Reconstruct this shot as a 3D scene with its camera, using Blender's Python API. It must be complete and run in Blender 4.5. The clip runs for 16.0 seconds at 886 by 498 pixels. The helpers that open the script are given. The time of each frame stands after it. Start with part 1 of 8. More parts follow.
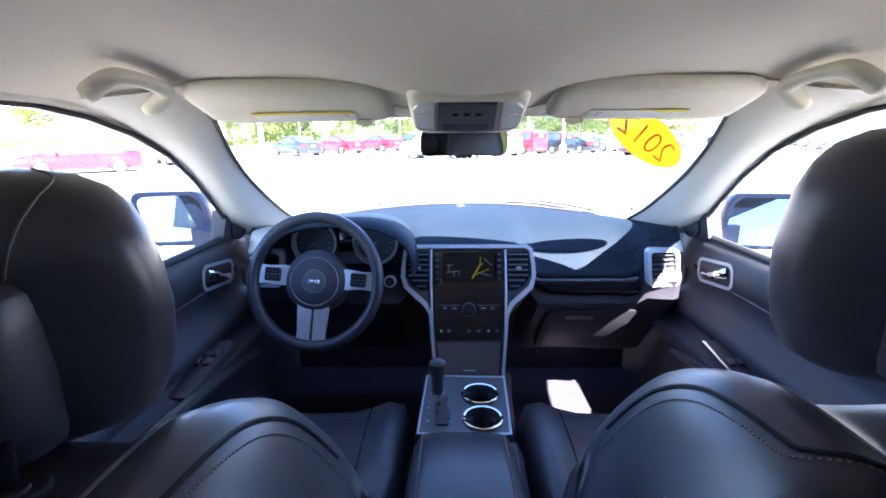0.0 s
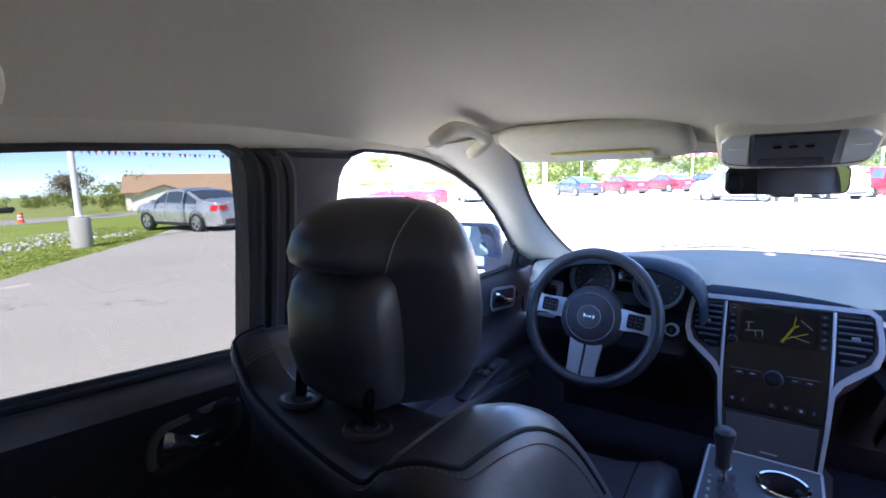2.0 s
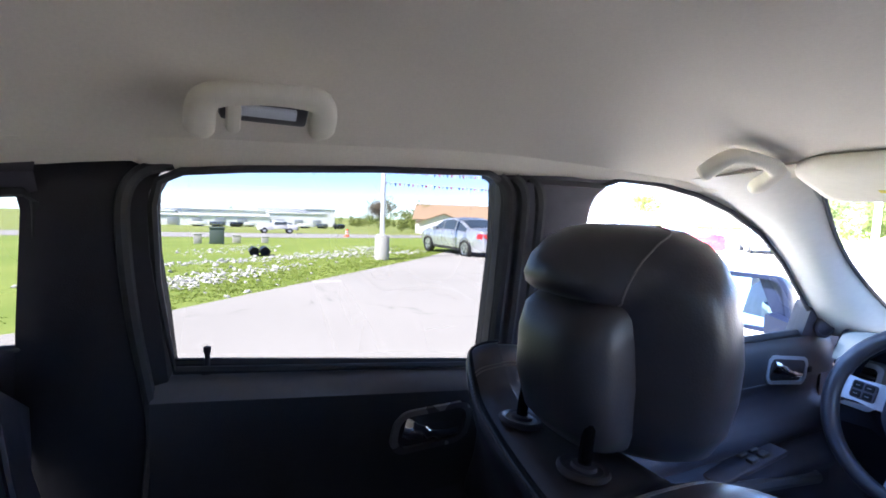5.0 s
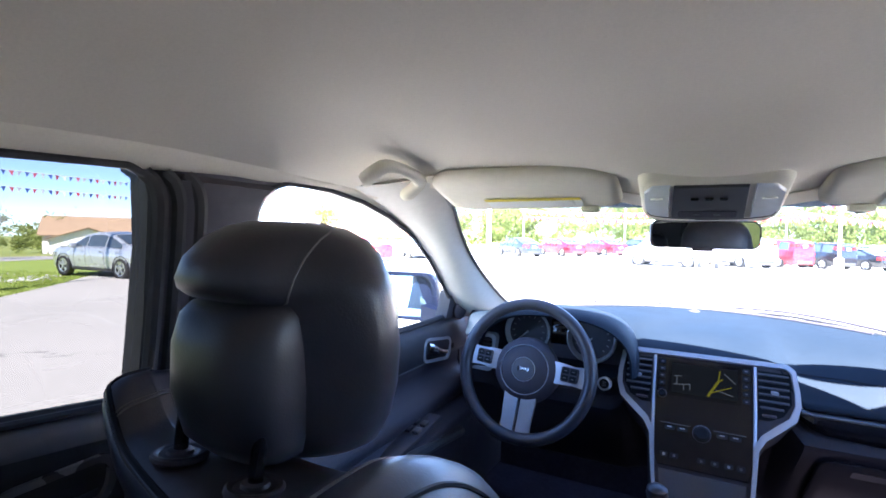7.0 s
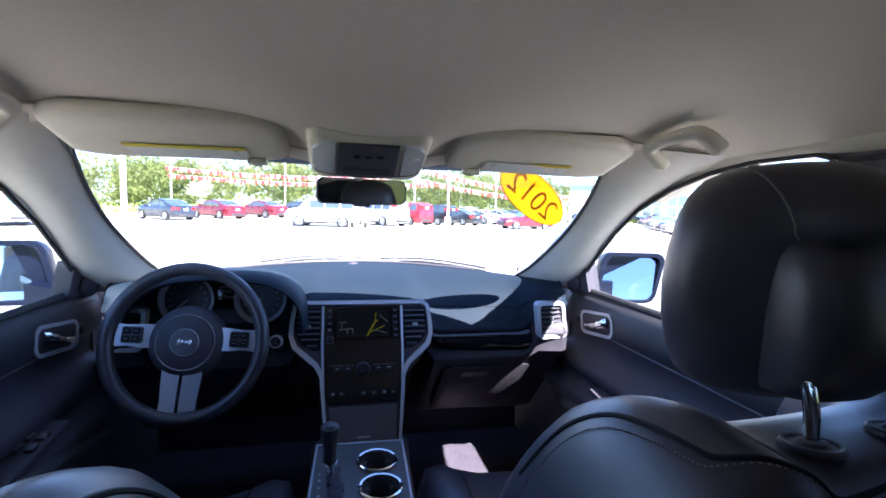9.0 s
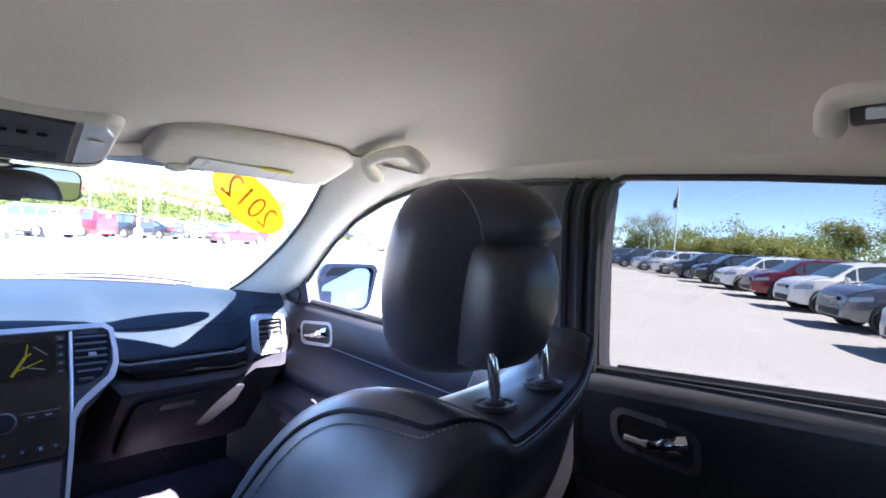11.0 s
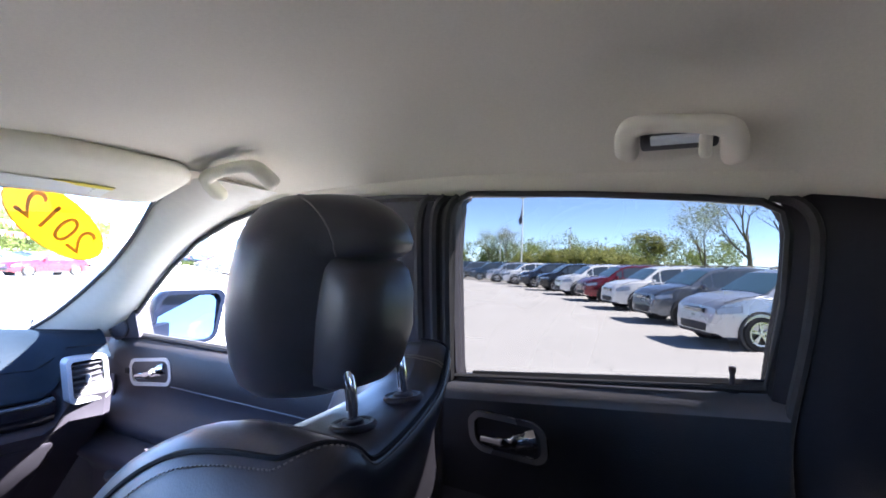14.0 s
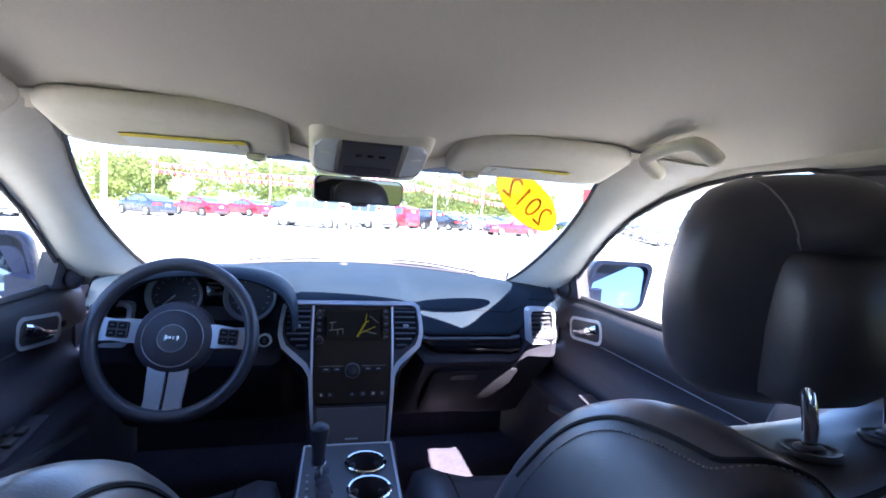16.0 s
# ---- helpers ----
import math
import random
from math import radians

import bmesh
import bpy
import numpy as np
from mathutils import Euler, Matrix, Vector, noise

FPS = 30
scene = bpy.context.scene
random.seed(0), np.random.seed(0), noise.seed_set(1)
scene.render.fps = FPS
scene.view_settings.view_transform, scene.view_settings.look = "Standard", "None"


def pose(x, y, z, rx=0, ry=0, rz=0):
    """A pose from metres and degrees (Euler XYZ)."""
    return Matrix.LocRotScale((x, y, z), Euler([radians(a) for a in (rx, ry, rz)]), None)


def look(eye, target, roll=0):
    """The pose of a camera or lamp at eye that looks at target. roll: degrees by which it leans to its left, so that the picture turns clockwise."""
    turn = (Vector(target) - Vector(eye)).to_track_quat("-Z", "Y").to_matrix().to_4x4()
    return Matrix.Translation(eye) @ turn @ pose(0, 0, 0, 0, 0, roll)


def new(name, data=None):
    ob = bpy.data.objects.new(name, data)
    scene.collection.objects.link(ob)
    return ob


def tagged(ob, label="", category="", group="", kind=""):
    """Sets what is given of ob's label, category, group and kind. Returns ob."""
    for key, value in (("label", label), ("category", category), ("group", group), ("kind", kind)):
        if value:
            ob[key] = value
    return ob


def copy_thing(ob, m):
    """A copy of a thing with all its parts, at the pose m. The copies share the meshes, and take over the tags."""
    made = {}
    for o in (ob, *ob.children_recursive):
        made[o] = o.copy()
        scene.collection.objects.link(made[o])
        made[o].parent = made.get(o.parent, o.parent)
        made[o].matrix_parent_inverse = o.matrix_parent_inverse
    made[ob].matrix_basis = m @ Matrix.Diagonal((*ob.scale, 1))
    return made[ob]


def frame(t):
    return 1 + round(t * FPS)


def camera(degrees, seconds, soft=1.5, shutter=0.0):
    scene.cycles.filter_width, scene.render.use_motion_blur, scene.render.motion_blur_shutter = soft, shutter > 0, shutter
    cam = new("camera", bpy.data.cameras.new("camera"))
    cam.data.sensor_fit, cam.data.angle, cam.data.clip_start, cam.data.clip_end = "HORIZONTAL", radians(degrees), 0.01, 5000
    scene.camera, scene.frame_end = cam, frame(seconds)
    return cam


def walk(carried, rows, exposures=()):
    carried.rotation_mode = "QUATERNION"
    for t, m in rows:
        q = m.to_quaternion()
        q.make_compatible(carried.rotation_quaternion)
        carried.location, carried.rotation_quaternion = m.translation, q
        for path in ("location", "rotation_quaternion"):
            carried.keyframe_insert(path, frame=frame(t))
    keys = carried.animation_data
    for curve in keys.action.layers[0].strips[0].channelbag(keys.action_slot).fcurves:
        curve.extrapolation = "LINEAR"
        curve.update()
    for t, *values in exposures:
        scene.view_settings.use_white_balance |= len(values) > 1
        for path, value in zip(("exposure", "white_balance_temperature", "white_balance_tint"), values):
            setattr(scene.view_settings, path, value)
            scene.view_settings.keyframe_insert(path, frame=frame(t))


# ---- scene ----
from mathutils.bvhtree import BVHTree
cam = camera(86.4, 16.0, soft=1.7)
PATH = [
    (0.0, pose(-0.0365, -0.0719, 1.4642, 76.25, 0.46, 0.98)),
    (0.5, pose(-0.0399, -0.0813, 1.4662, 77.81, 0.59, 9.23)),
    (1.0, pose(-0.0464, -0.0968, 1.4636, 79.81, 0.69, 18.12)),
    (1.5, pose(-0.0452, -0.1076, 1.4623, 80.83, 1.14, 25.64)),
    (2.0, pose(-0.0487, -0.1119, 1.4588, 81.42, 1.04, 33.56)),
    (2.5, pose(-0.0528, -0.1167, 1.4575, 81.87, 1.25, 40.59)),
    (3.0, pose(-0.0511, -0.1152, 1.4544, 82.94, 0.99, 47.43)),
    (3.5, pose(-0.0464, -0.111, 1.4536, 84.79, -0.84, 56.51)),
    (3.7, pose(-0.0436, -0.1041, 1.4512, 84.68, -1.19, 60.28)),
    (4.45, pose(-0.041, -0.100, 1.4470, 85.1, -1.9, 67.2)),
    (5.2, pose(-0.039, -0.097, 1.4430, 85.7, -2.4, 61.6)),
    (5.8, pose(-0.0373, -0.0931, 1.4402, 86.14, -2.48, 51.39)),
    (6.0, pose(-0.0394, -0.087, 1.436, 86.72, -1.33, 47.58)),
    (6.5, pose(-0.0401, -0.076, 1.4313, 87.82, -1.75, 36.82)),
    (7.0, pose(-0.0417, -0.0669, 1.4282, 88.28, -1.39, 27.09)),
    (7.5, pose(-0.0338, -0.0712, 1.4244, 87.57, -0.4, 18.13)),
    (8.0, pose(-0.0369, -0.0726, 1.425, 86.88, -1.38, 8.28)),
    (8.5, pose(-0.0522, -0.0561, 1.4211, 85.23, -1.49, -1.96)),
    (9.0, pose(-0.0595, -0.048, 1.414, 84.82, -1.77, -12.41)),
    (9.2, pose(-0.0522, -0.0509, 1.4123, 85.36, -1.32, -17.46)),
    (10.25, pose(-0.06, -0.043, 1.401, 87.4, -2.6, -36.2)),
    (11.3, pose(-0.0666, -0.0369, 1.3922, 89.05, -3.63, -49.4)),
    (11.5, pose(-0.0652, -0.0384, 1.3917, 89.45, -3.28, -51.7)),
    (12.0, pose(-0.0612, -0.0417, 1.3905, 89.77, -2.65, -59.17)),
    (12.5, pose(-0.0556, -0.0443, 1.3898, 90.09, -1.91, -67.72)),
    (13.0, pose(-0.0519, -0.0426, 1.3869, 90.28, -1.58, -75.16)),
    (13.5, pose(-0.0561, -0.0447, 1.3889, 90.68, -1.38, -71.2)),
    (14.0, pose(-0.0609, -0.0462, 1.3901, 91.5, -1.67, -62.56)),
    (14.5, pose(-0.0647, -0.042, 1.3923, 91.84, -3.38, -49.61)),
    (15.0, pose(-0.0735, -0.0409, 1.393, 91.32, -4.51, -37.84)),
    (15.5, pose(-0.0867, -0.0461, 1.3948, 89.58, -5.33, -26.4)),
    (16.0, pose(-0.0846, -0.0436, 1.4071, 85.47, -3.66, -14.11)),
]
EXPOSURES = [(t, e + 0.45, 5950, 17) for t, e in ((0.0, 3.9), (0.5, 3.85), (1.0, 3.78), (1.5, 3.58), (2.5, 3.75), (3.5, 4.38), (6.0, 4.05), (7.0, 4.05), (8.0, 3.4), (9.0, 2.98), (11.3, 4.22), (12.0, 4.5), (12.5, 4.65), (13.0, 4.25), (14.0, 4.0), (14.5, 4.3), (15.0, 4.5), (15.5, 4.25), (16.0, 3.6))]
walk(cam, PATH, exposures=EXPOSURES)
SUN, SKY = 5.0, 0.125


# ---- light ----
SUN_FROM = Vector((0.34, -0.85, 1.0)).normalized()
world = bpy.data.worlds.new("sky")
scene.world = world
world.use_nodes = True
wn, wl = world.node_tree.nodes, world.node_tree.links
sky = wn.new("ShaderNodeTexSky")
sky.sky_type, sky.sun_disc = "NISHITA", False
sky.sun_elevation = math.asin(SUN_FROM.z)
sky.sun_rotation = math.atan2(SUN_FROM.x, SUN_FROM.y)
sky.air_density, sky.dust_density, sky.ozone_density = 0.62, 0.0, 2.0
sky.altitude = 3200.0
bg = wn["Background"]
bg.inputs["Strength"].default_value = SKY
wl.new(sky.outputs["Color"], bg.inputs["Color"])
sun_data = bpy.data.lights.new("sun", "SUN")
sun_data.energy, sun_data.angle, sun_data.color = SUN, radians(0.53), (1.0, 0.955, 0.89)
sun = new("sun", sun_data)
sun.matrix_world = look(SUN_FROM * 50, (0, 0, 0))


# ---- materials ----
def shade(name, col, rough=0.6, metal=0.0, vary=0.12, scale=6.0, bump=0.0, bump_scale=400.0, coat=0.0, spec=0.5, rand=0.0, fine=60.0):
    """Principled surface with large and small colour variation, grain and wear in the gloss."""
    m = bpy.data.materials.new(name)
    m.use_nodes = True
    n, l = m.node_tree.nodes, m.node_tree.links
    p = n["Principled BSDF"]
    tc = n.new("ShaderNodeTexCoord")
    big, small = n.new("ShaderNodeTexNoise"), n.new("ShaderNodeTexNoise")
    big.inputs["Scale"].default_value, big.inputs["Detail"].default_value = scale, 4.0
    small.inputs["Scale"].default_value, small.inputs["Detail"].default_value = fine, 3.0
    for t in (big, small):
        l.new(tc.outputs["Object"], t.inputs["Vector"])
    add = n.new("ShaderNodeMath")
    add.operation = "ADD"
    l.new(big.outputs["Fac"], add.inputs[0])
    l.new(small.outputs["Fac"], add.inputs[1])
    ramp = n.new("ShaderNodeMapRange")
    ramp.inputs["From Min"].default_value, ramp.inputs["From Max"].default_value = 0.6, 1.4
    ramp.inputs["To Min"].default_value, ramp.inputs["To Max"].default_value = 1 - vary, 1 + vary
    l.new(add.outputs[0], ramp.inputs["Value"])
    hsv = n.new("ShaderNodeHueSaturation")
    hsv.inputs["Color"].default_value = (*col, 1)
    if rand:
        info = n.new("ShaderNodeObjectInfo")
        mr = n.new("ShaderNodeMapRange")
        mr.inputs["To Min"].default_value, mr.inputs["To Max"].default_value = 1 - rand, 1 + rand
        l.new(info.outputs["Random"], mr.inputs["Value"])
        mul = n.new("ShaderNodeMath")
        mul.operation = "MULTIPLY"
        l.new(ramp.outputs["Result"], mul.inputs[0])
        l.new(mr.outputs["Result"], mul.inputs[1])
        l.new(mul.outputs[0], hsv.inputs["Value"])
    else:
        l.new(ramp.outputs["Result"], hsv.inputs["Value"])
    l.new(hsv.outputs["Color"], p.inputs["Base Color"])
    rr = n.new("ShaderNodeMapRange")
    rr.inputs["From Min"].default_value, rr.inputs["From Max"].default_value = 0.3, 0.7
    rr.inputs["To Min"].default_value, rr.inputs["To Max"].default_value = max(0.02, rough * 0.88), min(1, rough * 1.12)
    l.new(big.outputs["Fac"], rr.inputs["Value"])
    l.new(rr.outputs["Result"], p.inputs["Roughness"])
    p.inputs["Metallic"].default_value = metal
    p.inputs["Specular IOR Level"].default_value = spec
    p.inputs["Coat Weight"].default_value = coat
    p.inputs["Coat Roughness"].default_value = 0.06
    if bump:
        g = n.new("ShaderNodeTexNoise")
        g.inputs["Scale"].default_value, g.inputs["Detail"].default_value = bump_scale, 2.0
        l.new(tc.outputs["Object"], g.inputs["Vector"])
        b = n.new("ShaderNodeBump")
        b.inputs["Strength"].default_value, b.inputs["Distance"].default_value = bump, 0.0015
        l.new(g.outputs["Fac"], b.inputs["Height"])
        l.new(b.outputs["Normal"], p.inputs["Normal"])
    return m


def leather(name, col, rough):
    """Pebbled hide: cell grain, soft creases, uneven gloss."""
    m = shade(name, col, rough, vary=0.15, scale=5, fine=35, spec=0.45)
    n, l = m.node_tree.nodes, m.node_tree.links
    p = n["Principled BSDF"]
    tc = n.new("ShaderNodeTexCoord")
    v = n.new("ShaderNodeTexVoronoi")
    v.inputs["Scale"].default_value = 420.0
    w = n.new("ShaderNodeTexNoise")
    w.inputs["Scale"].default_value, w.inputs["Detail"].default_value = 14.0, 5.0
    for t in (v, w):
        l.new(tc.outputs["Object"], t.inputs["Vector"])
    b1, b2 = n.new("ShaderNodeBump"), n.new("ShaderNodeBump")
    b1.inputs["Strength"].default_value, b1.inputs["Distance"].default_value = 0.25, 0.0004
    b2.inputs["Strength"].default_value, b2.inputs["Distance"].default_value = 0.25, 0.0025
    l.new(w.outputs["Fac"], b2.inputs["Height"])
    l.new(v.outputs["Distance"], b1.inputs["Height"])
    l.new(b2.outputs["Normal"], b1.inputs["Normal"])
    l.new(b1.outputs["Normal"], p.inputs["Normal"])
    return m


def glass(name, tint, gloss=0.045):
    """Thin pane: tinted see-through with a Fresnel gloss."""
    m = bpy.data.materials.new(name)
    m.use_nodes = True
    n, l = m.node_tree.nodes, m.node_tree.links
    n.remove(n["Principled BSDF"])
    t, g, mix, f = n.new("ShaderNodeBsdfTransparent"), n.new("ShaderNodeBsdfGlossy"), n.new("ShaderNodeMixShader"), n.new("ShaderNodeLayerWeight")
    f.inputs["Blend"].default_value = 0.5
    power, amount = n.new("ShaderNodeMath"), n.new("ShaderNodeMath")
    power.operation, amount.operation = "POWER", "MULTIPLY_ADD"
    power.inputs[1].default_value, amount.inputs[1].default_value, amount.inputs[2].default_value = 5.0, 0.9, gloss
    t.inputs["Color"].default_value = (*tint, 1)
    g.inputs["Roughness"].default_value = 0.02
    l.new(f.outputs["Facing"], power.inputs[0])
    l.new(power.outputs[0], amount.inputs[0])
    l.new(amount.outputs[0], mix.inputs["Fac"])
    l.new(t.outputs["BSDF"], mix.inputs[1])
    l.new(g.outputs["BSDF"], mix.inputs[2])
    l.new(mix.outputs["Shader"], n["Material Output"].inputs["Surface"])
    return m


def emitter(name, col, strength):
    m = bpy.data.materials.new(name)
    m.use_nodes = True
    p = m.node_tree.nodes["Principled BSDF"]
    p.inputs["Base Color"].default_value = (*col, 1)
    p.inputs["Roughness"].default_value = 0.9
    p.inputs["Specular IOR Level"].default_value = 0.0
    p.inputs["Emission Color"].default_value = (*col, 1)
    p.inputs["Emission Strength"].default_value = strength
    return m


HEADLINER = shade("headliner_cloth", (0.67, 0.615, 0.525), 0.95, vary=0.05, scale=3, bump=0.35, bump_scale=900, spec=0.1, fine=300)
PILLAR = shade("pillar_trim_plastic", (0.62, 0.595, 0.545), 0.75, vary=0.05, bump=0.25, bump_scale=700, spec=0.3)
VISOR = shade("visor_vinyl", (0.69, 0.64, 0.545), 0.8, vary=0.05, bump=0.25, bump_scale=800, spec=0.25)
SEAT = leather("black_seat_leather", (0.047, 0.044, 0.054), 0.34)
SEAT_SIDE = leather("black_seat_bolster_leather", (0.043, 0.040, 0.048), 0.35)
SEAM = shade("grey_seam_thread", (0.16, 0.15, 0.155), 0.7)
THREAD = shade("grey_thread", (0.17, 0.155, 0.155), 0.8)
DASH = shade("dash_soft_plastic", (0.0060, 0.0114, 0.0190), 0.66, vary=0.08, bump=0.3, bump_scale=500, spec=0.16)
LOWDASH = shade("lower_dash_plastic", (0.031, 0.028, 0.037), 0.65, vary=0.10, bump=0.3, bump_scale=450, spec=0.35)
DARK = shade("dark_door_plastic", (0.043, 0.039, 0.050), 0.55, vary=0.12, bump=0.3, bump_scale=450, spec=0.4)
DOORTOP = shade("door_top_soft_plastic", (0.026, 0.025, 0.031), 0.5, vary=0.08, bump=0.3, bump_scale=500)
# satin ledge, paler than DOORTOP: daylight falling on it is put into the colour
SILL = shade("satin_daylit_sill", (0.10, 0.098, 0.108), 0.30, vary=0.08, bump=0.1, bump_scale=500, spec=0.6)
BLACK = shade("black_trim_plastic", (0.045, 0.041, 0.052), 0.52, vary=0.15, bump=0.2, bump_scale=600, spec=0.35)
VENTSLAT = shade("vent_slat_plastic", (0.060, 0.060, 0.068), 0.42, vary=0.1, spec=0.45)
PILLARBLACK = shade("black_pillar_plastic", (0.022, 0.020, 0.026), 0.6, vary=0.15, bump=0.2, bump_scale=600, spec=0.3)
# near-black that paints the shadow in seam grooves; also covers the backrest piping
SEAM_SHADE_PIPING = shade("seam_shade_and_piping", (0.009, 0.008, 0.011), 0.7, spec=0.2)
GLOSSBLACK = shade("glossy_black_trim", (0.007, 0.0065, 0.008), 0.12, vary=0.1, coat=0.3, spec=0.35)
RUBBER = shade("black_rubber_seal", (0.030, 0.029, 0.032), 0.7, vary=0.2)
SILVER = shade("satin_silver_trim", (0.42, 0.44, 0.475), 0.38, metal=0.35, vary=0.05, fine=200)
CHROME = shade("chrome", (0.86, 0.87, 0.89), 0.06, metal=1.0, vary=0.03)
GREYPANEL = shade("graphite_console_panel", (0.085, 0.083, 0.088), 0.38, metal=0.3, vary=0.08, fine=250)
BEZEL = shade("satin_grey_bezel", (0.32, 0.31, 0.32), 0.28, metal=0.6, vary=0.05)
CARPET = shade("black_carpet", (0.044, 0.038, 0.050), 0.98, vary=0.3, bump=0.8, bump_scale=300, spec=0.1)
SCREEN = shade("screen_glass", (0.003, 0.0035, 0.004), 0.12, vary=0.05, spec=0.3)
BUTTON = shade("button_black", (0.014, 0.014, 0.016), 0.75, spec=0.12)
MARK = shade("printed_mark_white", (0.34, 0.34, 0.34), 0.6)
DIMMARK = shade("printed_mark_grey", (0.11, 0.115, 0.12), 0.6)
LCD = emitter("lcd_blue_grey", (0.0016, 0.0019, 0.0022), 0.2)
MAPYELLOW = emitter("map_route_yellow", (0.05, 0.044, 0.004), 0.09)
MAPGREY = emitter("map_line_grey", (0.03, 0.032, 0.032), 0.10)
LENS = shade("lamp_lens_frosted", (0.66, 0.69, 0.75), 0.25, vary=0.06, coat=0.3)
STICKER = shade("sticker_yellow", (0.93, 0.66, 0.014), 0.55, vary=0.04)
def see_through(m, amount):
    """Lets part of the daylight through a thin film."""
    n, l = m.node_tree.nodes, m.node_tree.links
    tr, mx = n.new("ShaderNodeBsdfTranslucent"), n.new("ShaderNodeMixShader")
    l.new(n["Hue/Saturation/Value"].outputs["Color"], tr.inputs["Color"])
    mx.inputs["Fac"].default_value = amount
    l.new(n["Principled BSDF"].outputs["BSDF"], mx.inputs[1])
    l.new(tr.outputs["BSDF"], mx.inputs[2])
    l.new(mx.outputs["Shader"], n["Material Output"].inputs["Surface"])


see_through(STICKER, 0.55)
STICKRED = shade("sticker_orange_red", (0.72, 0.26, 0.012), 0.55, vary=0.05)
LABELW = shade("label_white", (0.72, 0.72, 0.70), 0.6, vary=0.03)
LABELY = shade("label_yellow", (0.70, 0.56, 0.05), 0.6, vary=0.03)
MIRROR = shade("mirror_silver", (0.24, 0.27, 0.31), 0.015, metal=1.0, vary=0.0)
MIRROR_DIM = shade("dimming_mirror", (0.42, 0.44, 0.43), 0.015, metal=1.0, vary=0.0)
BODYBLUE = shade("dark_blue_car_paint", (0.0022, 0.0032, 0.008), 0.13, metal=0.0, vary=0.05, coat=0.1, spec=0.25)
SHELLBLUE = shade("dark_blue_mirror_shell", (0.004, 0.006, 0.015), 0.35, vary=0.05, spec=0.08)
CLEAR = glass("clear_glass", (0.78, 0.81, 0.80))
TINTED = glass("tinted_privacy_glass", (0.0840, 0.0832, 0.0800))


# ---- mesh helpers ----
def mesh_ob(name, bm, mat, angle=38):
    me = bpy.data.meshes.new(name)
    bmesh.ops.recalc_face_normals(bm, faces=bm.faces)
    bm.to_mesh(me)
    bm.free()
    me.polygons.foreach_set("use_smooth", [True] * len(me.polygons))
    me.set_sharp_from_angle(angle=radians(angle))
    me.materials.append(mat)
    return new(name, me)


def thing(name, label, category, at=(0, 0, 0), group="", kind=""):
    ob = new(name)
    ob.empty_display_size = 0.1
    ob.location = at
    return tagged(ob, label, category, group, kind)


def part(name, bm, mat, parent, label="", angle=38):
    """One mesh under a thing or under a part, with its vertices in the world's axes."""
    ob = mesh_ob(name, bm, mat, angle)
    ob.parent = parent
    if parent.type == "EMPTY":
        ob.matrix_parent_inverse = Matrix.Translation(parent.location).inverted()
    if label:
        ob["label"] = label
    return ob


def single(name, bm, mat, label, category, group="", kind="", angle=38):
    return tagged(mesh_ob(name, bm, mat, angle), label, category, group, kind)


def nb():
    return bmesh.new()


def box(bm, c, s, m=None, bev=0.0, seg=2):
    """A box with centre c and size s, turned by m about its centre, its edges rounded by bev."""
    r = bmesh.ops.create_cube(bm, size=1.0)
    vs = r["verts"]
    for v in vs:
        v.co = Vector((v.co.x * s[0], v.co.y * s[1], v.co.z * s[2]))
    if bev:
        es = list({e for v in vs for e in v.link_edges})
        r = bmesh.ops.bevel(bm, geom=es, offset=bev, segments=seg, affect="EDGES", profile=0.5)
        vs = list({v for f in r["faces"] for v in f.verts} | {v for v in vs if v.is_valid})
    mm = Matrix.Translation(c) @ (m.to_4x4() if m else Matrix.Identity(4))
    for v in vs:
        v.co = mm @ v.co
    return vs


def loft(bm, rings, closed=True, caps=True):
    """Skins rings of equal length."""
    vv = [[bm.verts.new(p) for p in r] for r in rings]
    n = len(vv[0])
    for a, b in zip(vv, vv[1:]):
        for i in range(n if closed else n - 1):
            j = (i + 1) % n
            try:
                bm.faces.new((a[i], a[j], b[j], b[i]))
            except ValueError:
                pass
    if caps and closed:
        bm.faces.new(vv[0])
        bm.faces.new(vv[-1][::-1])
    return vv


def sheet(bm, fn, nu, nv, thick=None):
    """A grid over u, v in 0..1; with thick, a second skin shifted by that vector and closed edges."""
    g = [[bm.verts.new(fn(i / nu, j / nv)) for j in range(nv + 1)] for i in range(nu + 1)]
    for i in range(nu):
        for j in range(nv):
            bm.faces.new((g[i][j], g[i + 1][j], g[i + 1][j + 1], g[i][j + 1]))
    if thick is not None:
        t = Vector(thick)
        h = [[bm.verts.new(v.co + t) for v in row] for row in g]
        for i in range(nu):
            for j in range(nv):
                bm.faces.new((h[i][j], h[i][j + 1], h[i + 1][j + 1], h[i + 1][j]))
        for i in range(nu):
            for j in (0, nv):
                bm.faces.new((g[i][j], g[i + 1][j], h[i + 1][j], h[i][j]))
        for j in range(nv):
            for i in (0, nu):
                bm.faces.new((g[i][j], g[i][j + 1], h[i][j + 1], h[i][j]))
    return g


def smooth_path(pts, n):
    """Catmull-Rom through the points."""
    P = [Vector(p) for p in pts]
    P = [2 * P[0] - P[1]] + P + [2 * P[-1] - P[-2]]
    out = []
    for k in range(1, len(P) - 2):
        for i in range(n):
            t = i / n
            a, b, c, d = P[k - 1], P[k], P[k + 1], P[k + 2]
            out.append(0.5 * ((2 * b) + (c - a) * t + (2 * a - 5 * b + 4 * c - d) * t * t + (3 * b - a - 3 * c + d) * t ** 3))
    out.append(P[-2])
    return out


